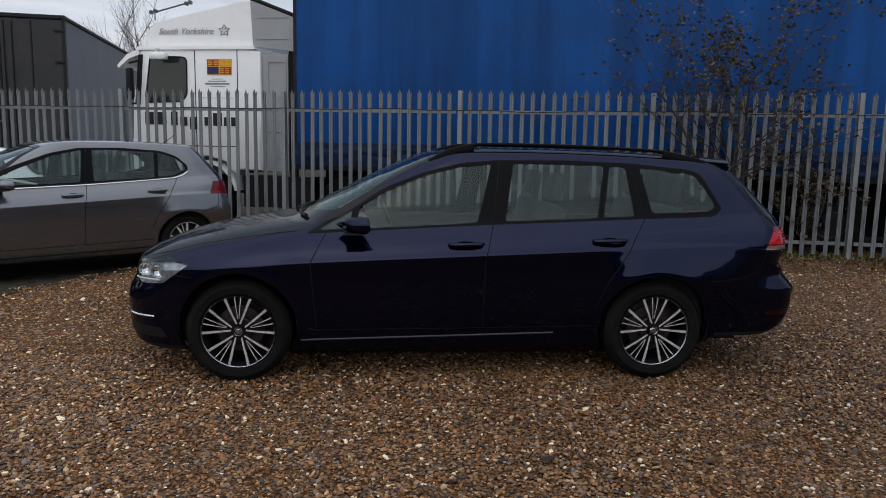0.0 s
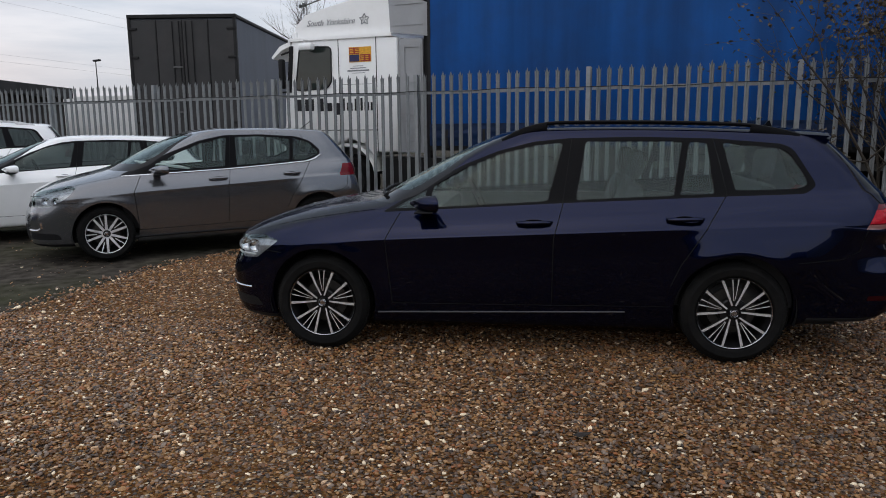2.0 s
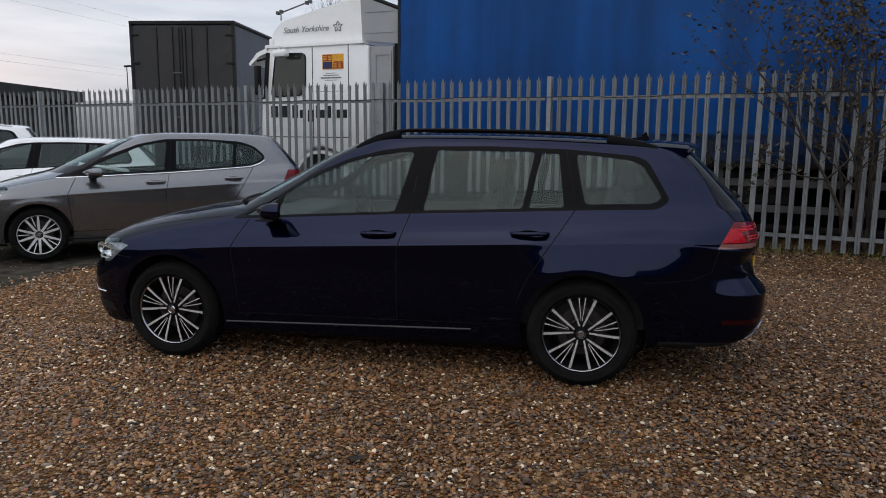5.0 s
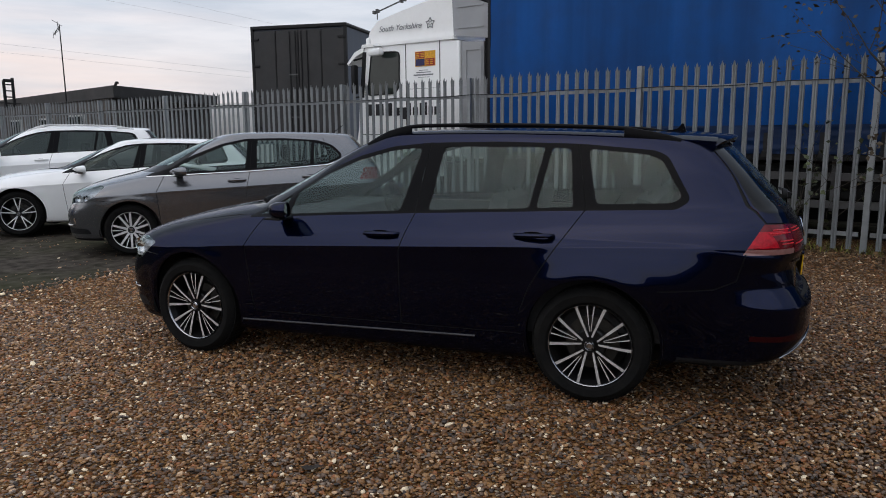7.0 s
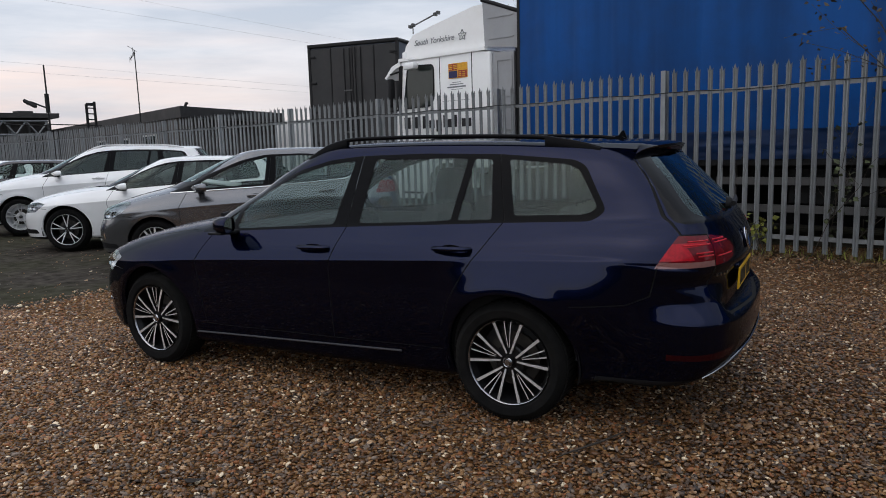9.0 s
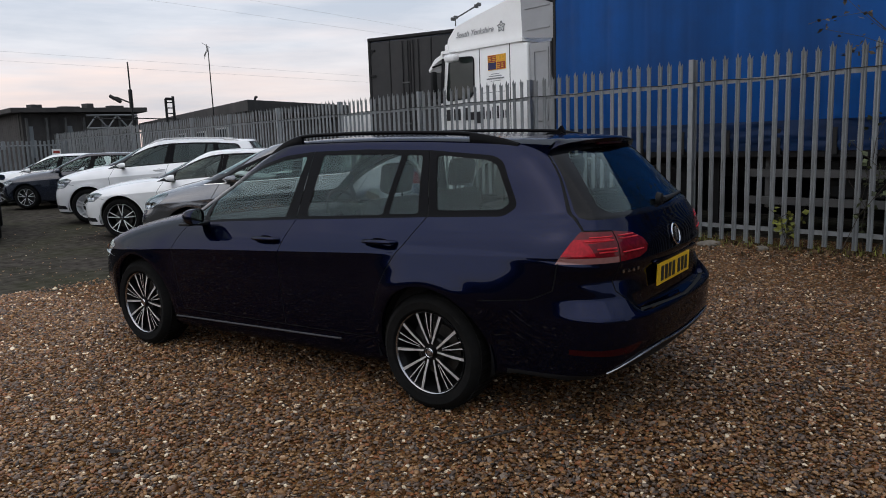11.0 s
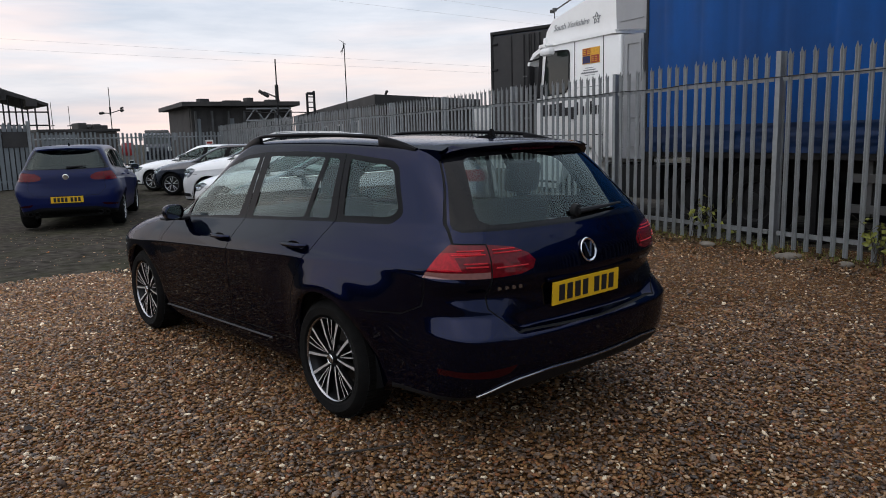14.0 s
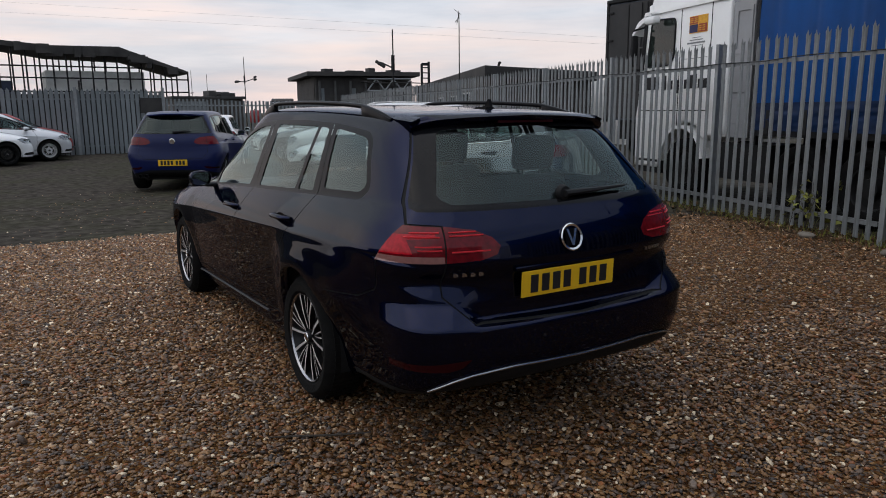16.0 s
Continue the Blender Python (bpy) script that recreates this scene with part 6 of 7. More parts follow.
build_car("hatchback_car", "small white hatchback parked in the row", PAINT_WHITE, pose(-18.2, 7.15, 0, 0, 0, 43), LOW, 3, 36, "five", (ALLOY_SILVER, ALLOY_DARK), 0.31, 0.22, group="parked cars")
h2 = build_car("hatchback_car", "royal blue hatchback with a yellow rear plate and black rear glass", PAINT_ROYAL, pose(-11.17, 1.53, 0, 0, 0, -24), HATCH, 4, 46, "five", (ALLOY_SILVER, ALLOY_DARK), 0.31, 0.22, group="parked cars", pane=BLACK_GLASS,
               skip=("tail_lamp_bright", "tail_lamp_clear"),
               swaps={"lower_valance": [(-0.95, 0.1), (-0.95, 0.275), (-0.72, 0.335), (-0.45, 0.395), (0.1, 0.40), (0.1, 0.1)], "rear_window": rounded([(0.1, 1.395), (-0.485, 1.375), (-0.635, 1.105), (-0.60, 1.068), (0.1, 1.062)], 0.03)})
plate(h2[0], pose(h2[2](0, 0.55) + 0.012, 0, 0.53, 0, 0, 90), True)
bm = lathe([(0.0, -0.006), (0.045, -0.006), (0.055, 0.004)], 24)
bmesh.ops.transform(bm, matrix=pose(h2[2](0, 0.92) + 0.004, 0, 0.92, 0, 0, 90), verts=bm.verts)
part("tailgate_badge", bm, CHROME, h2[0])
bm = bmesh.new()
rows = []
for y in np.linspace(-0.54, 0.54, 13):
    y = float(y)
    edge = h2[2](y, 1.375) + 0.075 - 0.10 * (y / 0.54) ** 4
    back_z = 1.425 - 0.03 * (y / 0.54) ** 2
    roof_z = h2[6].ray_cast(Vector((edge - 0.30, -abs(y), 3)), Vector((0, 0, -1)))[0].z
    rows.append([bm.verts.new(p) for p in ((edge - 0.30, y, roof_z + 0.002), (edge - 0.15, y, roof_z + 0.006), (edge, y, back_z), (edge - 0.004, y, back_z - 0.022), (edge - 0.12, y, back_z - 0.04))])
for e, f in zip(rows, rows[1:]):
    for i in range(4):
        bm.faces.new((e[i], e[i + 1], f[i + 1], f[i]))
bmesh.ops.recalc_face_normals(bm, faces=bm.faces)
part("roof_spoiler", bm, PAINT_ROYAL, h2[0], smooth=True)
part("roof_aerial", tube([(h2[2](0, 1.375) - 0.42, 0, 1.44), (h2[2](0, 1.375) - 0.36, 0, 1.485), (h2[2](0, 1.375) - 0.34, 0, 1.515)], [0.03, 0.016, 0.008], 8, 0.5), BLACK_PLASTIC, h2[0], smooth=True)
part("rear_wiper", tube([(h2[2](0.02, 1.085) + 0.03, 0.02, 1.085), (h2[2](0.2, 1.10) + 0.03, 0.20, 1.10), (h2[2](0.34, 1.10) + 0.03, 0.34, 1.105)], [0.024, 0.016, 0.008], 6), BLACK_PLASTIC, h2[0], smooth=True)
for y in (-0.62, -0.51, 0.51, 0.62):
    bm = lathe([(0.034, -0.10), (0.042, -0.10), (0.042, 0.08), (0.034, 0.08), (0.034, -0.10)], 16)
    bmesh.ops.transform(bm, matrix=pose(h2[2](y, 0.36) - 0.10, y, 0.285, 0, 0, 90), verts=bm.verts)
    part("exhaust_tip", bm, DARK_STEEL, h2[0], smooth=True)
build_car("hatchback_car", "white hatchback parked nose-on beyond the royal blue one", PAINT_WHITE, pose(-16.4, 3.27, 0, 0, 0, -21), LOW, 3, 36, "five", (ALLOY_SILVER, ALLOY_DARK), 0.32, 0.23, skip=("tail_lamp_bright", "tail_lamp_clear"), group="parked cars", pane=TINTED_GLASS)
build_car("hatchback_car", "white hatchback parked by the hoarding", PAINT_WHITE, pose(-19.9, -3.2, 0, 0, 0, -80), LOW, 3, 36, "five", (ALLOY_DARK, ALLOY_DARK), 0.32, 0.23, group="parked cars")
build_car("hatchback_car", "silver-white hatchback parked by the hoarding", PAINT_SILVER, pose(-21.75, -1.95, 0, 0, 0, -80), HATCH, 3, 36, "five", (ALLOY_SILVER, ALLOY_SILVER), 0.31, 0.22, group="parked cars")
build_car("hatchback_car", "red hatchback parked behind a silver one", PAINT_RED, pose(-23.55, -1.75, 0, 0, 0, -80), HATCH, 3, 30, "five", (ALLOY_SILVER, ALLOY_SILVER), 0.31, 0.22, group="parked cars")

# ---- shrub, weeds and leaf litter along the fence ----


def leaf_quads(bm, p, size, rng, droop=0.3):
    d = Vector((rng.normal(0, 1), rng.normal(0, 1), rng.normal(-droop, 0.6))).normalized()
    a = d.cross(Vector((rng.normal(0, 1), rng.normal(0, 1), rng.normal(0, 1)))).normalized()
    n = d.cross(a)
    L, W = size, size * 0.36
    p = Vector(p)
    v = [bm.verts.new(q) for q in (p, p + d * L * 0.45 + a * W + n * L * 0.10, p + d * L, p + d * L * 0.45 - a * W + n * L * 0.10, p + d * L * 0.5)]
    bm.faces.new((v[0], v[4], v[1]))
    bm.faces.new((v[1], v[4], v[2]))
    bm.faces.new((v[2], v[4], v[3]))
    bm.faces.new((v[3], v[4], v[0]))


def limb(bm, tips, p, d, length, r, depth, rng, spread=0.5, lift=0.12, keepy=None):
    pts, rs = [Vector(p)], [r]
    steps = 5
    for i in range(steps):
        d = (d + Vector((rng.normal(0, 0.13), rng.normal(0, 0.10), rng.normal(0, 0.08) + lift * 0.2))).normalized()
        q = pts[-1] + d * length / steps
        pts.append(q)
        rs.append(r * (1 - 0.55 * (i + 1) / steps))
        if depth <= 1:
            tips.append((q, d))
        if depth > 0 and i >= 1:
            for _ in range(2 if depth > 1 else 1):
                side = Vector((rng.normal(0, 1), rng.normal(0, 0.45), rng.normal(0.15, 0.5))).normalized()
                limb(bm, tips, q, (d * 0.7 + side * spread * 1.5).normalized(), length * rng.uniform(0.35, 0.6), rs[-1] * 0.6, depth - 1, rng, spread, lift)
    add_tube(bm, pts, [max(0.0025, v) for v in rs], 5 if r > 0.012 else 4, False)


def shrub(name, label, at, stems, height, r, seed, depth, leaves, leaf_mat, size, spread=0.5, lean=0.45):
    rng = np.random.default_rng(seed)
    ob = thing(name, label, "shrub", Matrix.Translation(at))
    wood, tips = bmesh.new(), []
    for i in range(stems):
        d = Vector((rng.normal(0, lean), rng.normal(0, lean * 0.35), 1)).normalized()
        limb(wood, tips, (rng.normal(0, 0.08), rng.normal(0, 0.05), -0.02), d, height * rng.uniform(0.75, 1.1), r * rng.uniform(0.7, 1.1), depth, rng, spread)
    part("stem", wood, BARK, ob)
    crown = bmesh.new()
    for _ in range(leaves):
        q, d = tips[int(rng.integers(len(tips)))]
        if q.z > 0.15:
            leaf_quads(crown, q + Vector(rng.normal(0, 0.035, 3).tolist()), size * float(rng.uniform(0.6, 1.3)), rng)
    tagged(part("foliage", crown, leaf_mat, ob), kind="stuff")
    return ob


shrub("shrub", "tall half-bare shrub with withered brown leaves behind the fence", (4.72, 4.98, 0), 8, 2.75, 0.026, 11, 2, 3600, LEAF, 0.062, 0.40, 0.15)
shrub("shrub", "low tangle of twigs and withered leaves behind the fence", (5.8, 4.68, 0), 7, 1.4, 0.014, 12, 1, 700, LEAF, 0.075, 0.6, 0.4)
shrub("bramble", "straggling bramble climbing through the fence", (2.76, 5.42, 0), 4, 1.25, 0.008, 13, 1, 110, LEAF_DARK, 0.075, 0.5, 0.25)
shrub("bramble", "yellow-green weed at the foot of the fence", (-0.22, 5.98, 0), 5, 0.48, 0.006, 14, 1, 60, LEAF_GREEN, 0.085, 0.6, 0.3)
shrub("bramble", "yellow-green weed at the foot of the fence", (2.02, 5.41, 0), 5, 0.42, 0.006, 15, 1, 60, LEAF_GREEN, 0.08, 0.6, 0.3)
rng = np.random.default_rng(21)
litter = bmesh.new()
for _ in range(2600):
    u, off = rng.uniform(-4.5, 8.0), -abs(rng.normal(0, 0.55)) + 0.25
    p = FENCE_AT + FENCE_U * u + FENCE_N * off
    leaf_quads(litter, (p.x, p.y, float(rng.uniform(0.0, 0.03))), float(rng.uniform(0.03, 0.075)), rng, 0.0)
tagged(part("leaf_litter", litter, LITTER), "brown fallen leaves and debris along the fence", "leaves", kind="stuff")
grass = bmesh.new()
for _ in range(2200):
    u, off = rng.uniform(-9, 8.0), rng.normal(0.03, 0.12)
    p = FENCE_AT + FENCE_U * u + FENCE_N * off
    h, a = float(rng.uniform(0.04, 0.16)), float(rng.uniform(0, 6.28))
    dx, dy = 0.005 * math.cos(a), 0.005 * math.sin(a)
    lx, ly = float(rng.normal(0, 0.04)), float(rng.normal(0, 0.04))
    grass.faces.new([grass.verts.new(q) for q in ((p.x - dx, p.y - dy, -0.01), (p.x + dx, p.y + dy, -0.01), (p.x + lx, p.y + ly, h))])
tagged(part("grass", grass, LEAF_GREEN), "sparse dull grass along the fence", "grass", kind="stuff")
for i, (x, y, r) in enumerate(((-0.05, 5.72, 0.08), (1.1, 5.42, 0.11), (1.75, 5.26, 0.07))):
    bm = bmesh.new()
    bmesh.ops.create_icosphere(bm, subdivisions=2, radius=r)
    for v in bm.verts:
        v.co = Vector((v.co.x * 1.4, v.co.y, v.co.z * 0.45)) * (1 + 0.35 * noise.noise(v.co * 9 + Vector((i, 0, 0))))
    tagged(part("stone_lump", bm, RUBBLE, smooth="all", matrix=pose(x, y, 0.02, 0, 0, 40 * i)), "pale lump of rubble at the foot of the fence", "rubble", group="rubble lumps")

# a twig and a dead leaf lying on the gravel
tw = tube([(1.70, -1.17, 0.014), (1.76, -1.06, 0.016), (1.83, -0.93, 0.015), (1.88, -0.83, 0.018), (1.90, -0.76, 0.014)], [0.003, 0.0045, 0.005, 0.0045, 0.003], 6)
tagged(part("twig", tw, BARK, smooth=True), "thin bent brown twig lying on the gravel", "twig")
bm = bmesh.new()
rim = [(0.0, -0.050), (0.018, -0.028), (0.024, 0.0), (0.016, 0.030), (0.0, 0.052), (-0.016, 0.028), (-0.022, 0.0), (-0.016, -0.030)]
mid = bm.verts.new((0, 0, 0.006))
ring = [bm.verts.new((a, b, 0.014 + 0.006 * math.sin(5 * i))) for i, (a, b) in enumerate(rim)]
for a, b in zip(ring, ring[1:] + ring[:1]):
    bm.faces.new((mid, a, b))
lf = part("dead_leaf", bm, BARK, matrix=pose(0.349, -2.055, 0.006, 0, 0, -70))
lf.data.materials[0] = LITTER_DARK
thick = lf.modifiers.new("thickness", "SOLIDIFY")
thick.thickness = 0.0015
tagged(lf, "curled dark dead leaf lying on the gravel", "leaf")

# ---- beyond the fence ----
box_lorry = thing("box_trailer", "tall dark grey box trailer parked behind the fence", "trailer", pose(-11.09, 13.32, 0, 0, 0, 7))
part("body", boxes((0, 2.88, 0.03, 12.0, 1.15, 4.43)), SLATE_CURTAIN, box_lorry)
for i in range(4):
    part("rear_panel", boxes((0.04 + 0.705 * i, 0.738 + 0.705 * i, -0.02, 0.03, 1.2, 4.36), bevel=0.012), DARK_CURTAIN, box_lorry)
part("roof_edge", boxes((-0.04, 2.92, -0.05, 12.05, 4.40, 4.50), bevel=0.02), DARK_STEEL, box_lorry)
for x in (-0.03, 2.83):
    part("corner_post", boxes((x, x + 0.08, -0.04, 0.06, 1.1, 4.42)), DARK_STEEL, box_lorry)
for i in range(3):
    part("hinge_bar", boxes((0.71 + 0.705 * i, 0.74 + 0.705 * i, -0.030, -0.018, 1.25, 4.30)), DARK_STEEL, box_lorry)
for x in (1.18, 1.36, 1.54, 1.72):
    part("lock_rod", tube([(x, -0.045, 1.2), (x, -0.045, 4.32)], 0.016, 6), DARK_STEEL, box_lorry)
for x, d in ((0.0, 0.22), (2.66, 0.22)):
    for z in (1.6, 2.5, 3.35, 4.1):
        part("hinge", boxes((x, x + d, -0.06, -0.02, z, z + 0.06), bevel=0.008), DARK_STEEL, box_lorry)
for k, z in enumerate((3.1, 1.9)):
    part("lock_handle", boxes((1.16 + 0.02 * k, 1.42, -0.075, -0.05, z, z + 0.04), bevel=0.006), GUARD, box_lorry)
part("curtain_edge", tube([(2.90, -0.03, 4.46), (2.90, 12.0, 4.46)], 0.04, 6), GUARD, box_lorry)
part("chassis", boxes((0.4, 2.5, 0.2, 11.8, 0.6, 1.15)), DARK_STEEL, box_lorry)
for y in (1.5, 2.8, 4.1):
    for x in (0.2, 2.7):
        w = part("wheel", lathe([(0.0, -0.14), (0.3, -0.14), (0.46, -0.13), (0.5, -0.08), (0.5, 0.08), (0.46, 0.13), (0.0, 0.14)], 28), RUBBER, box_lorry, smooth=True)
        w.matrix_local = pose(x, y, 0.5, 0, 0, 90)


def plan_building(name, label, pts, z, wall, roof, boards=0.0, over=0.35, fascia=0.32, category="building"):
    """A flat-roofed building over plan points (in order, first wall nearest)."""
    ob = thing(name, label, category)
    n = len(pts)
    c = Vector((sum(p[0] for p in pts) / n, sum(p[1] for p in pts) / n))
    bm = bmesh.new()
    add_prism(bm, pts, -0.03, z - fascia * 0.5, "z")
    bmesh.ops.recalc_face_normals(bm, faces=bm.faces)
    part("wall", bm, wall, ob)
    if boards:
        bm = bmesh.new()
        for a, b in zip(pts, pts[1:] + pts[:1]):
            a, b = Vector(a), Vector(b)
            L = (b - a).length
            ang = math.atan2(b.y - a.y, b.x - a.x)
            k = 0.0
            while k + boards <= L:
                add_box(bm, k + 0.01, k + boards - 0.01, -0.03, 0.03, 0, z - fascia, m=Matrix.Translation((a.x, a.y, 0)) @ Matrix.Rotation(ang, 4, "Z"))
                k += boards
        tagged(part("cladding", bm, wall, ob), kind="stuff")
    bm = bmesh.new()
    big = [(c + (Vector(p) - c) * (1 + over / max(1.0, (Vector(p) - c).length)))[:] for p in pts]
    add_prism(bm, big, z - fascia, z, "z")
    bmesh.ops.recalc_face_normals(bm, faces=bm.faces)
    part("roof", bm, roof, ob)
    return ob


shed = plan_building("shed", "long dark flat-roofed shed with weathered boarded walls", [(-15.0, 11.75), (-16.4, 17.7), (-34.6, 25.5), (-33.4, 19.8)], 2.86, SHED_BROWN, SHED_DARK, 0.25, 0.45, 0.34)
ang = math.degrees(math.atan2(19.8 - 11.75, -33.4 + 15.0))
for k, (d, w, z0, z1) in enumerate(((2.2, 1.5, 1.2, 2.1), (5.4, 1.3, 1.3, 2.05), (9.0, 1.4, 1.3, 2.05))):
    wdw = part("window", boxes((d, d + w, 0.04, 0.10, z0, z1)), WALL_PALE, shed)
    wdw.matrix_local = pose(-15.0, 11.75, 0, 0, 0, ang)
    part("pane", boxes(*[(d + 0.06 + j * (w - 0.06) / 3, d + (j + 1) * (w - 0.06) / 3, 0.09, 0.115, z0 + 0.06, z1 - 0.06) for j in range(3)]), WINDOW_DARK, wdw)
bm = bmesh.new()
add_tube(bm, [(-16.5, 13.4, 2.86), (-16.5, 13.4, 3.02), (-16.42, 13.37, 3.10), (-16.35, 13.35, 3.09)], 0.045, 8)
part("roof_vent", bm, SHED_DARK, shed, smooth=True)
tagged(part("cabin_wall", boxes((-20.5, -12.9, 21.0, 21.4, -0.03, 2.75)), SITE_WHITE), "pale site cabin behind the fence", "cabin")


def mast(name, label, x, y, z0, z1, r, extra):
    ob = thing(name, label, "mast", pose(x, y, 0))
    part("pole", tube([(0, 0, z0), (0.02, 0, (z0 + z1) / 2), (0.0, 0.0, z1)], [r, r, r * 0.7], 6), DARK_STEEL, ob)
    bm = bmesh.new()
    for pts, rr in extra:
        add_tube(bm, pts, rr, 5)
    part("arms", bm, DARK_STEEL, ob)
    return ob


aer = mast("tv_aerial", "thin television aerial mast on the shed roof", -17.62, 12.46, -0.03, 4.85, 0.022, [
    ([(0, 0, 4.80), (-0.75, 0.4, 4.62)], 0.010), ([(-0.02, 0.0, 4.72), (-0.30, 0.16, 4.78)], 0.008), ([(-0.2, 0.1, 4.95), (-0.05, 0, 4.68), (-0.18, -0.05, 4.55)], 0.012), ([(-0.3, 0.0, 5.0), (0.05, 0.05, 4.80)], 0.008),
    ([(-0.75, 0.4, 4.72), (-0.75, 0.4, 4.52)], 0.006), ([(-0.55, 0.3, 4.76), (-0.55, 0.3, 4.58)], 0.006)])
cc = mast("camera_mast", "dark camera mast with a hooded floodlight", -21.7, 11.95, -0.03, 4.65, 0.035, [
    ([(0.0, 0.0, 3.15), (-0.5, -0.3, 3.40), (-0.62, -0.35, 3.30)], 0.03), ([(-0.7, -0.4, 3.45), (-0.35, -0.2, 3.22)], 0.07), ([(0, 0, 3.0), (0, 0, 3.65)], 0.075), ([(-0.05, 0.02, 2.6), (1.6, 0.9, 2.50)], 0.02), ([(-1.3, -0.8, 2.65), (0, 0, 2.55)], 0.02)])
part("floodlight", boxes((1.25, 1.30, 0.55, 0.63, 2.35, 3.25), (1.25, 1.30, 0.87, 0.95, 2.35, 3.35), *[(1.26, 1.29, 0.63, 0.87, 2.5 + 0.2 * i, 2.54 + 0.2 * i) for i in range(4)], (1.24, 1.31, 0.60, 0.90, 3.2, 3.3)), DARK_STEEL, cc)
mast("radio_mast", "thin distant mast with small dishes", -43.16, 12.38, -0.03, 5.0, 0.03, [([(-0.6, -0.3, 3.45), (0.0, 0.0, 3.40), (0.4, 0.55, 3.62)], 0.03), ([(-0.75, -0.4, 3.42), (-0.5, -0.25, 3.44)], 0.085), ([(0.35, 0.5, 3.52), (0.45, 0.65, 3.58)], 0.08), ([(0.35, 0.5, 3.68), (0.45, 0.65, 3.74)], 0.06), ([(0, 0, 3.3), (0, 0, 3.8)], 0.06)])
mast("radio_mast", "thin bare mast far beyond the yard", -40.4, 8.35, -0.03, 3.9, 0.02, [([(-0.3, 0, 2.6), (0.3, 0, 2.6)], 0.03)])
mast("radio_mast", "thin bare mast far beyond the yard", -40.6, 9.3, -0.03, 3.7, 0.02, [([(-0.5, 0, 2.35), (0.6, 0, 2.4)], 0.03), ([(-0.5, 0, 2.6), (0.6, 0, 2.6)], 0.03)])
lp = mast("street_lamp", "distant street lamp against the sky", -32.6, 44.3, -0.03, 6.4, 0.05, [([(-0.2, 0, 6.4), (0.35, 0.1, 6.45)], 0.08)])

# second shed with a lattice beam, scaffold-roofed store, container
shed2 = plan_building("open_shed", "dark shed with a steel lattice beam", [(-32.9, 13.15), (-31.4, 18.1), (-38.0, 20.5), (-39.5, 14.6)], 3.56, SHED_DARK, SHED_DARK, 0.4, 0.8, 0.22)
bm = bmesh.new()
top, low = [Vector((-31.55 + 0.14 * i, 15.6 + 0.46 * i, 3.18)) for i in range(6)], [Vector((-31.55 + 0.14 * i, 15.6 + 0.46 * i, 2.55)) for i in range(6)]
add_tube(bm, top, 0.05, 4)
add_tube(bm, low, 0.05, 4)
for i in range(5):
    add_tube(bm, [top[i], low[i + 1]] if i % 2 else [low[i], top[i + 1]], 0.04, 4)
part("lattice_beam", bm, GALV_POST, shed2)
for i in range(7):
    k = i / 6
    x, y = -32.9 + 1.5 * k + 0.12, 13.3 + 4.8 * k
    part("bay_post", boxes((x, x + 0.10, y - 0.05, y + 0.05, -0.03, 3.1)), GUARD, shed2)
    if i % 2 == 0 and i < 6:
        part("bay_sheet", boxes((x - 0.02, x + 0.04, y + 0.1, y + 0.7, 1.2, 2.7)), BOARD_GREY, shed2)
for k, (y, w, h) in enumerate(((13.6, 0.5, 0.18), (14.9, 0.9, 0.10), (16.0, 0.35, 0.24), (17.1, 0.7, 0.14))):
    part("roof_clutter", boxes((-33.2 + 0.3 * k, -32.7 + 0.3 * k, y, y + w, 3.55, 3.56 + h)), SHED_DARK, shed2)
store = thing("scaffold_store", "dark pitched sheet roof on scaffold poles over pale cabins", "building")
bm = bmesh.new()
add_prism(bm, [(-1.6, 5.15), (1.0, 4.95), (4.3, 5.0), (5.0, 4.75), (7.9, 3.75), (7.9, 3.62), (5.0, 4.45), (1.0, 4.55), (-1.6, 4.95)], -44.0, -39.0, "x")
bmesh.ops.recalc_face_normals(bm, faces=bm.faces)
part("roof", bm, SHED_DARK, store)
rng = np.random.default_rng(33)
for k in range(16):
    y, out = float(rng.uniform(-1.4, 7.4)), -38.97 + 0.02 * k
    top = float(np.interp(y + 0.4, [-1.6, 1.0, 4.3, 5.0, 7.9], [5.15, 4.95, 5.0, 4.75, 3.75]))
    part("loose_sheet", boxes((out - 0.6, out, y, y + float(rng.uniform(0.25, 0.9)), top - float(rng.uniform(0.35, 0.6)), top - float(rng.uniform(-0.06, 0.2)))), SHED_DARK, store)
rng = np.random.default_rng(31)
for y in np.arange(-1.4, 7.9, 0.62):
    for x in (-39.2, -43.6):
        part("scaffold_pole", tube([(x, y, -0.03), (x, y, float(np.interp(y, [-1.4, 5, 7.9], [4.95, 4.5, 3.7])))], 0.045, 5), DARK_STEEL, store)
for z in (2.6, 3.3, 3.9):
    part("scaffold_rail", tube([(-39.2, -1.6, z), (-39.2, 7.9 if z < 3.5 else 5.5, z)], 0.04, 5), DARK_STEEL, store)
part("cabin", boxes((-42.5, -39.6, 0.7, 5.6, -0.03, 3.7)), WALL_PALE, store)
# Dark strips stand in for shade across the cabin front.
part("cabin_trim", boxes((-39.62, -39.55, 0.9, 5.4, 2.4, 2.5), (-39.62, -39.55, 2.2, 2.3, 0, 3.2)), SHED_DARK, store)
part("blue_container", boxes((-42.5, -39.8, -6.0, -0.9, -0.03, 3.15)), material("blue_container_paint", (0.02, 0.03, 0.06), 0.6), store)
low_box = thing("container", "low weathered container with pale boarding behind the fence", "container")
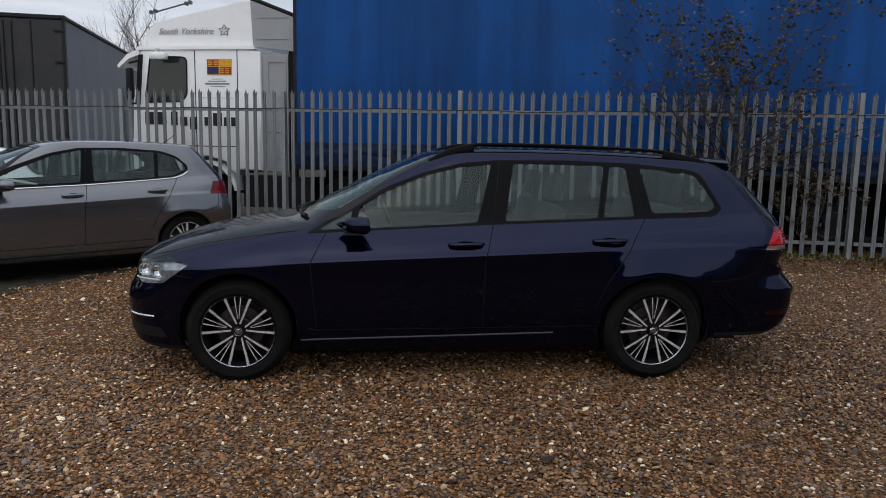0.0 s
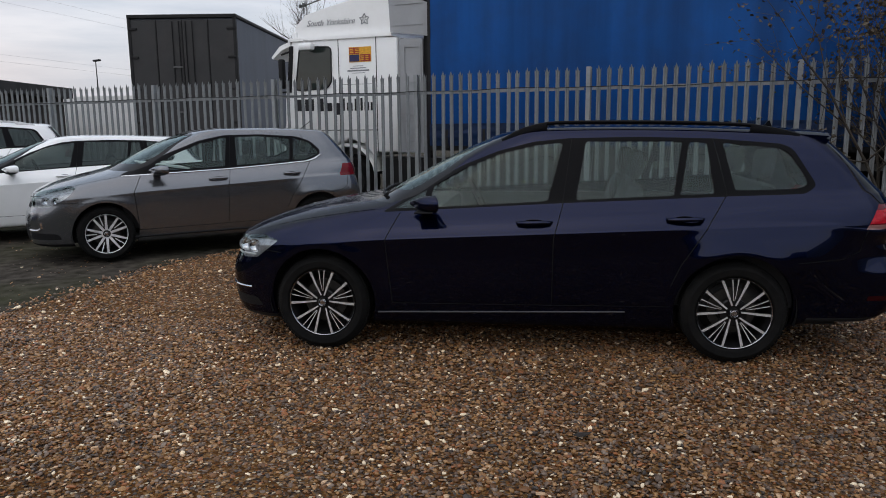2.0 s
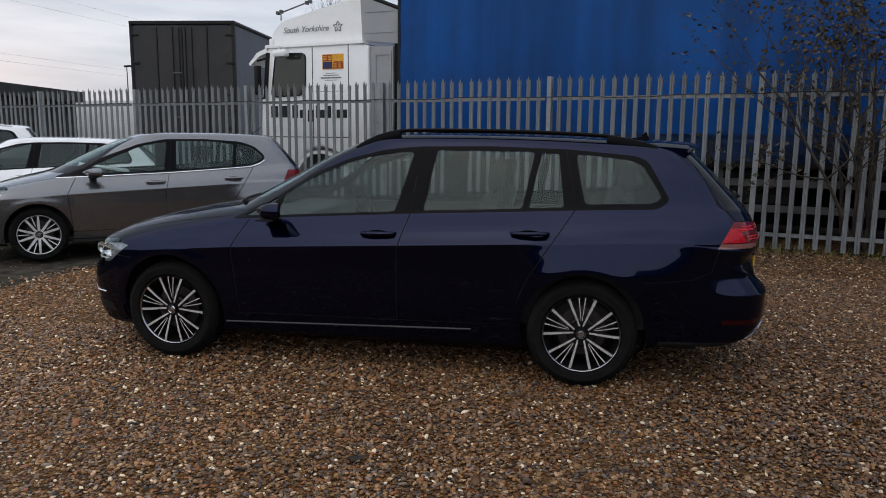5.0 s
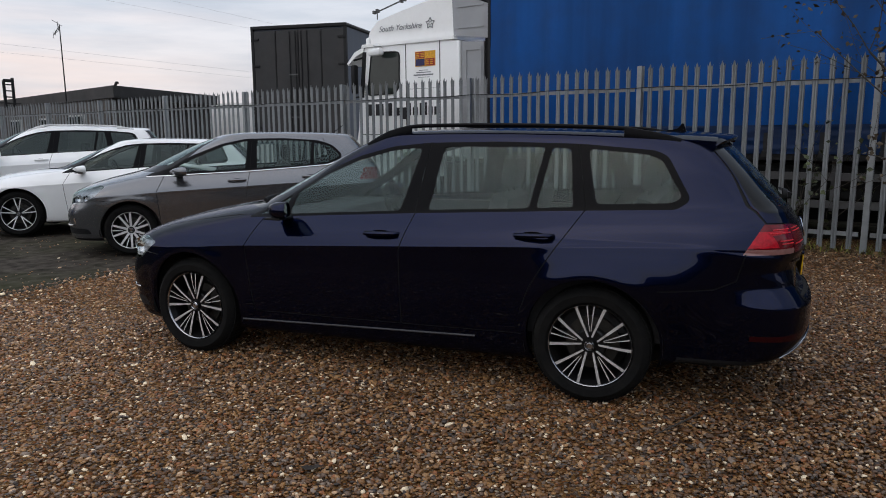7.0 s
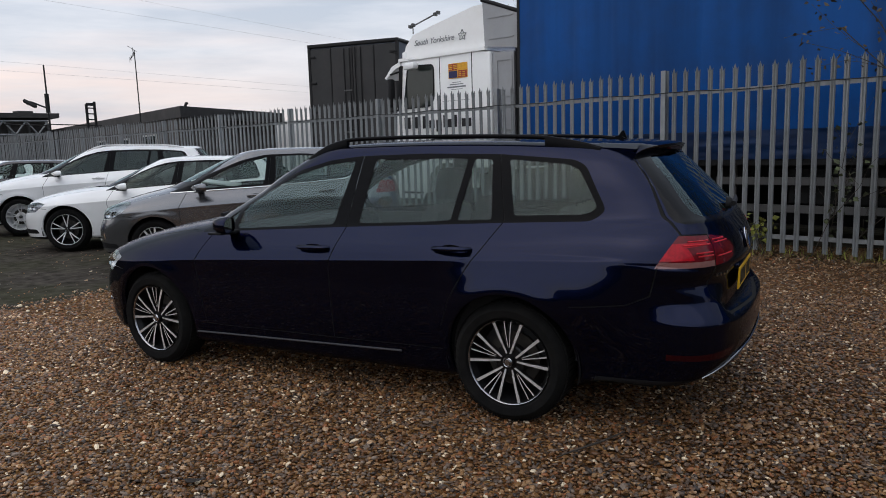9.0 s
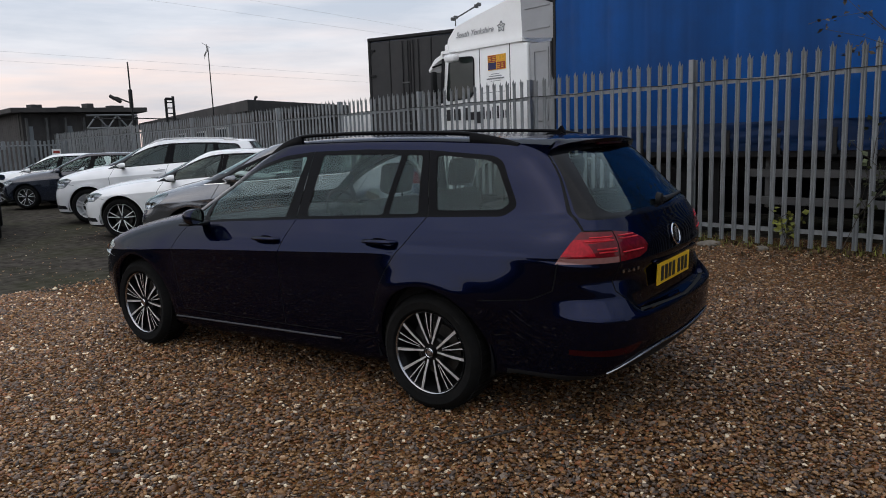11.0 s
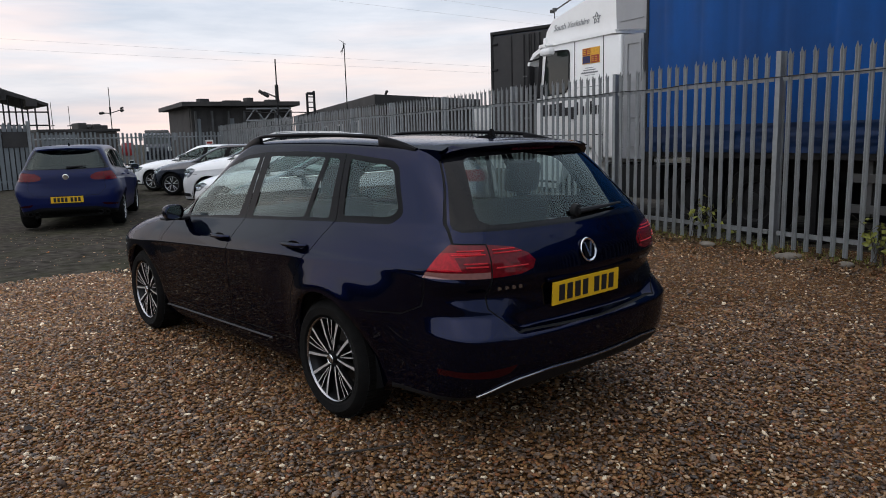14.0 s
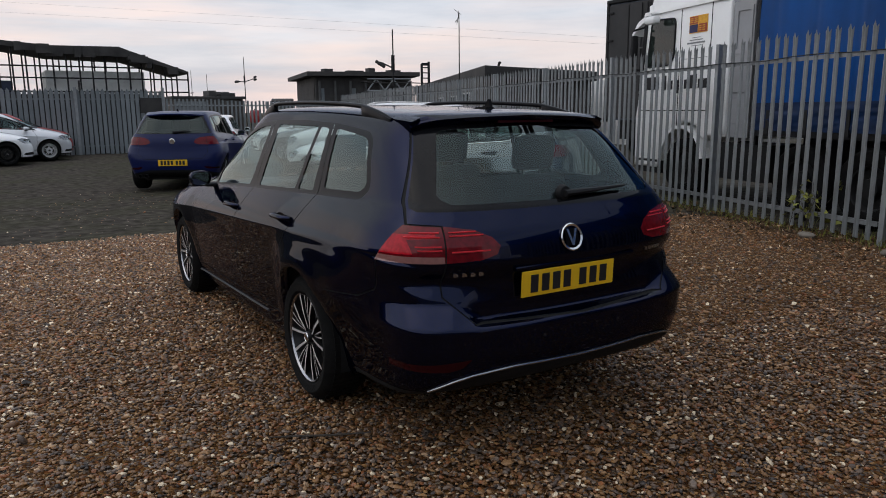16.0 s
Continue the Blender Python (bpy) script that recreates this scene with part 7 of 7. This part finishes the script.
part("body", boxes((-28.0, -25.6, 4.2, 6.95, -0.03, 2.0), bevel=0.01), SHED_BROWN, low_box)
part("roof_edge", boxes((-28.1, -25.5, 4.1, 7.05, 1.98, 2.09), bevel=0.01), SHED_DARK, low_box)
for k in range(9):
    part("board", boxes((-25.6, -25.56, 4.22, 5.45, 0.1 + 0.2 * k, 0.285 + 0.2 * k)), FAR_PALE, low_box)
rng = np.random.default_rng(52)
for k in range(9):
    y, w, h = float(rng.uniform(5.9, 6.75)), float(rng.uniform(0.15, 0.45)), float(rng.uniform(0.08, 0.26))
    part("loose_load", boxes((-27.2 - 0.05 * k, -26.2 - 0.1 * k, y - w / 2, y + w / 2, 2.085, 2.09 + h), bevel=0.03), SHED_DARK, low_box)
# lorry cab and red tank beyond the far fence
cab = thing("lorry_cab", "dark lorry cab with pale headlamps behind the far fence", "lorry", pose(-31.1, 10.6, 0, 0, 0, -20))
part("body", prism([(0.0, 0.45), (0.02, 1.32), (-0.10, 1.45), (-0.30, 1.92), (-0.48, 1.98), (-2.3, 1.98), (-2.3, 0.45)], -0.62, 0.62, "y", bevel=0.07), PAINT_NAVY, cab, smooth=True)
part("windscreen", prism([(-0.115, 1.47), (-0.09, 1.47), (-0.265, 1.88), (-0.29, 1.88)], -0.52, 0.52, "y"), WINDOW_DARK, cab)
part("roof_deflector", prism([(-0.45, 1.97), (-0.62, 2.10), (-1.2, 2.14), (-1.2, 1.97)], -0.56, 0.56, "y", bevel=0.05), SHED_DARK, cab, smooth=True)
part("grille", boxes(*[(0.02, 0.035, -0.38, 0.38, 0.75 + 0.11 * k, 0.81 + 0.11 * k) for k in range(5)]), DARK_STEEL, cab)
part("bumper", boxes((-0.05, 0.07, -0.63, 0.63, 0.42, 0.68), bevel=0.04), GALV_POST, cab)
for y in (-0.52, 0.52):
    part("headlamp", boxes((0.0, 0.045, y - 0.08, y + 0.08, 1.10, 1.30), bevel=0.02), PLATE_WHITE, cab)
    part("side_mirror", boxes((-0.20, -0.12, y * 1.46 - 0.09, y * 1.46 + 0.09, 1.62, 1.98), bevel=0.02), GALV_POST, cab)
    for x in (-0.7, -1.9):
        part("wheel", lathe([(0.0, -0.1), (0.40, -0.1), (0.42, 0.0), (0.40, 0.1), (0.0, 0.1)], 20, (x, y, 0.39)), RUBBER, cab)
tank = thing("fuel_tank", "faded red steel tank on dark legs behind the fence", "tank", pose(-31.5, 9.3, 0, 0, 0, -20))
part("body", boxes((-0.5, 0.0, -0.27, 0.27, 0.92, 1.55), bevel=0.06), PAINT_RED, tank, smooth=True)
part("lid", boxes((-0.30, -0.18, -0.06, 0.06, 1.54, 1.62), bevel=0.02), DARK_STEEL, tank)
for x in (-0.45, -0.05):
    for y in (-0.2, 0.2):
        part("leg", boxes((x - 0.03, x + 0.03, y - 0.03, y + 0.03, -0.03, 0.95)), DARK_STEEL, tank)

hoarding = thing("hoarding", "grey steel palisade of close pales along the yard's end", "fence", kind="structure")
bm0 = bmesh.new()
for k in range(3):
    y = -0.165 + 0.165 * k
    add_prism(bm0, [(y - 0.064, -0.03), (y - 0.064, 2.20), (y - 0.02, 2.27), (y, 2.31), (y + 0.02, 2.27), (y + 0.064, 2.20), (y + 0.064, -0.03)], -0.012 - 0.004 * k, 0.012, "x")
bmesh.ops.recalc_face_normals(bm0, faces=bm0.faces)
me0 = part("panel", bm0, BOARD_GREY, hoarding)
me0.matrix_local = pose(-24.5, -14.0, 0)
for i in range(1, 36):
    p = new("panel", me0.data)
    p.parent = hoarding
    p.matrix_local = pose(-24.5 + 0.02 * math.sin(i * 1.3), -14.0 + 0.495 * i, 0.03 * math.sin(i * 2.1))
pm = part("post", boxes((0.0, 0.10, -0.05, 0.05, -0.03, 2.36)), GALV_POST, hoarding)
pm.matrix_local = pose(-24.48, -14.25, 0)
for i in range(1, 7):
    p = new("post", pm.data)
    p.parent = hoarding
    p.matrix_local = pose(-24.48, -14.25 + 2.97 * i, 0)
part("rail", boxes((-24.56, -24.52, -14.3, 3.6, 1.92, 1.97), (-24.56, -24.52, -14.3, 3.6, 0.25, 0.30)), BOARD_GREY, hoarding)
part("backing_sheet", boxes((-24.75, -24.70, -14.3, 3.6, -0.03, 2.12)), SHED_DARK, hoarding)
part("fence_sign", boxes((-24.46, -24.44, 2.75, 3.55, 1.45, 2.0)), SHED_DARK, hoarding)

far = thing("far_palisade", "distant dull steel palisade closing the yard", "fence", kind="structure")
bm = bmesh.new()
for i in range(31):
    x, y = -25.2, 6.2 + 0.165 * i
    add_box(bm, -0.038, 0.038, -0.012, 0.012, -0.03, 1.90 + 0.02 * math.sin(i * 1.7), m=pose(x, y, 0, 0, 0, 90 + 4 * math.sin(i * 2.7)))
for i in range(15):
    x, y = -24.55 - 0.043 * i, 3.72 + 0.162 * i
    add_box(bm, -0.038, 0.038, -0.012, 0.012, -0.03, 1.95 + 0.02 * (i % 2), m=pose(x, y, 0, 0, 0, 105 + 4 * math.sin(i * 2.7)))
tagged(part("pale_row", bm, FAR_PALE, far), kind="stuff")
part("rail", tube([(-24.58, 3.7, 1.72), (-25.23, 6.2, 1.72)], 0.03, 4), GALV_POST, far)
part("rail", tube([(-25.24, 6.2, 1.72), (-25.24, 11.15, 1.72)], 0.025, 4), GALV_POST, far)
part("rail", tube([(-25.24, 6.2, 0.3), (-25.24, 11.15, 0.3)], 0.025, 4), GALV_POST, far)
sg = thing("notice_board", "small white notice with red heading on the fence", "sign", pose(-21.85, 9.05, 1.13, 0, 0, 70))
part("board", boxes((-0.14, 0.14, -0.01, 0.01, 0.0, 0.42)), PLATE_WHITE, sg)
part("heading_bar", boxes((-0.10, 0.10, -0.016, -0.008, 0.28, 0.36)), SIGN_RED, sg)
part("print_bar", boxes((-0.10, 0.10, -0.016, -0.008, 0.17, 0.21), (-0.10, 0.08, -0.016, -0.008, 0.08, 0.12)), GREY_PRINT, sg)
part("stake", boxes((-0.04, 0.04, 0.011, 0.05, -1.16, 0.4)), DARK_STEEL, sg)

# bare tree far behind the lorry
tr = thing("bare_tree", "leafless winter tree far behind the lorry", "tree", pose(-15.6, 42.0, 0))
rng = np.random.default_rng(41)
wood, tips = bmesh.new(), []
for a in (-0.25, 0.0, 0.22):
    limb(wood, tips, (a, 0, 0), Vector((a, 0, 1)).normalized(), 8.6, 0.2, 3, rng, 0.5, 0.3)
bmesh.ops.scale(wood, vec=(0.40, 0.40, 0.88), verts=wood.verts)
part("trunk", wood, BARK, tr)

# overhead lines
lines_ob = thing("overhead_lines", "thin overhead power cables crossing the sky", "cable", kind="structure")
for (a, b) in (((-0.8552, 0.5082, 0.1018), (-0.6175, 0.7829, 0.0753)), ((-0.8552, 0.5082, 0.112), (-0.6175, 0.7829, 0.083)), ((-0.80, 0.58, 0.198), (-0.6089, 0.7787, 0.151)), ((-0.80, 0.58, 0.178), (-0.6089, 0.7787, 0.138))):
    a, b = Vector((2.76, -4.14, 1.44)) + 130 * Vector(a), Vector((2.76, -4.14, 1.44)) + 130 * Vector(b)
    d = b - a
    part("cable", tube([a + d * (k / 6) - Vector((0, 0, 0.0)) for k in range(-14, 14)], 0.012, 4), LINE_GREY, lines_ob)

# Dark sheet added behind the trailer to give the blackness under it.
wn_ = tagged(part("wall_north", boxes((0.6, 15.0, 2.9, 3.1, -0.03, 1.9)), DARK_STEEL, matrix=LORRY), "dark sheet added for the shade under the trailer", "wall", kind="structure")
# unseen walls added to darken reflections in the car and shade the east
tagged(part("wall_south", boxes((-60, 13.4, -21.4, -21.0, -0.03, 3.4)), SHED_DARK), "unseen dark wall added to darken reflections in the car", "wall", kind="structure")
tagged(part("wall_east", boxes((13.0, 13.4, -21.0, 1.9, -0.03, 3.4)), BOARD_GREY), "unseen dull wall added to shade the east of the yard", "wall", kind="structure")

# ---- the pales of the palisade ----
PALE = pale_mesh(2.345)
rng = np.random.default_rng(51)
for b in BAYS:
    for i in range(1, PALES):
        p = new("pale", PALE)
        p.parent = palisade
        p.matrix_local = pose(b * BAY + i * BAY / PALES + float(rng.normal(0, 0.004)), -0.004, float(rng.normal(-0.005, 0.008)), float(rng.normal(0, 0.2)), float(rng.normal(0, 0.12)), 0)
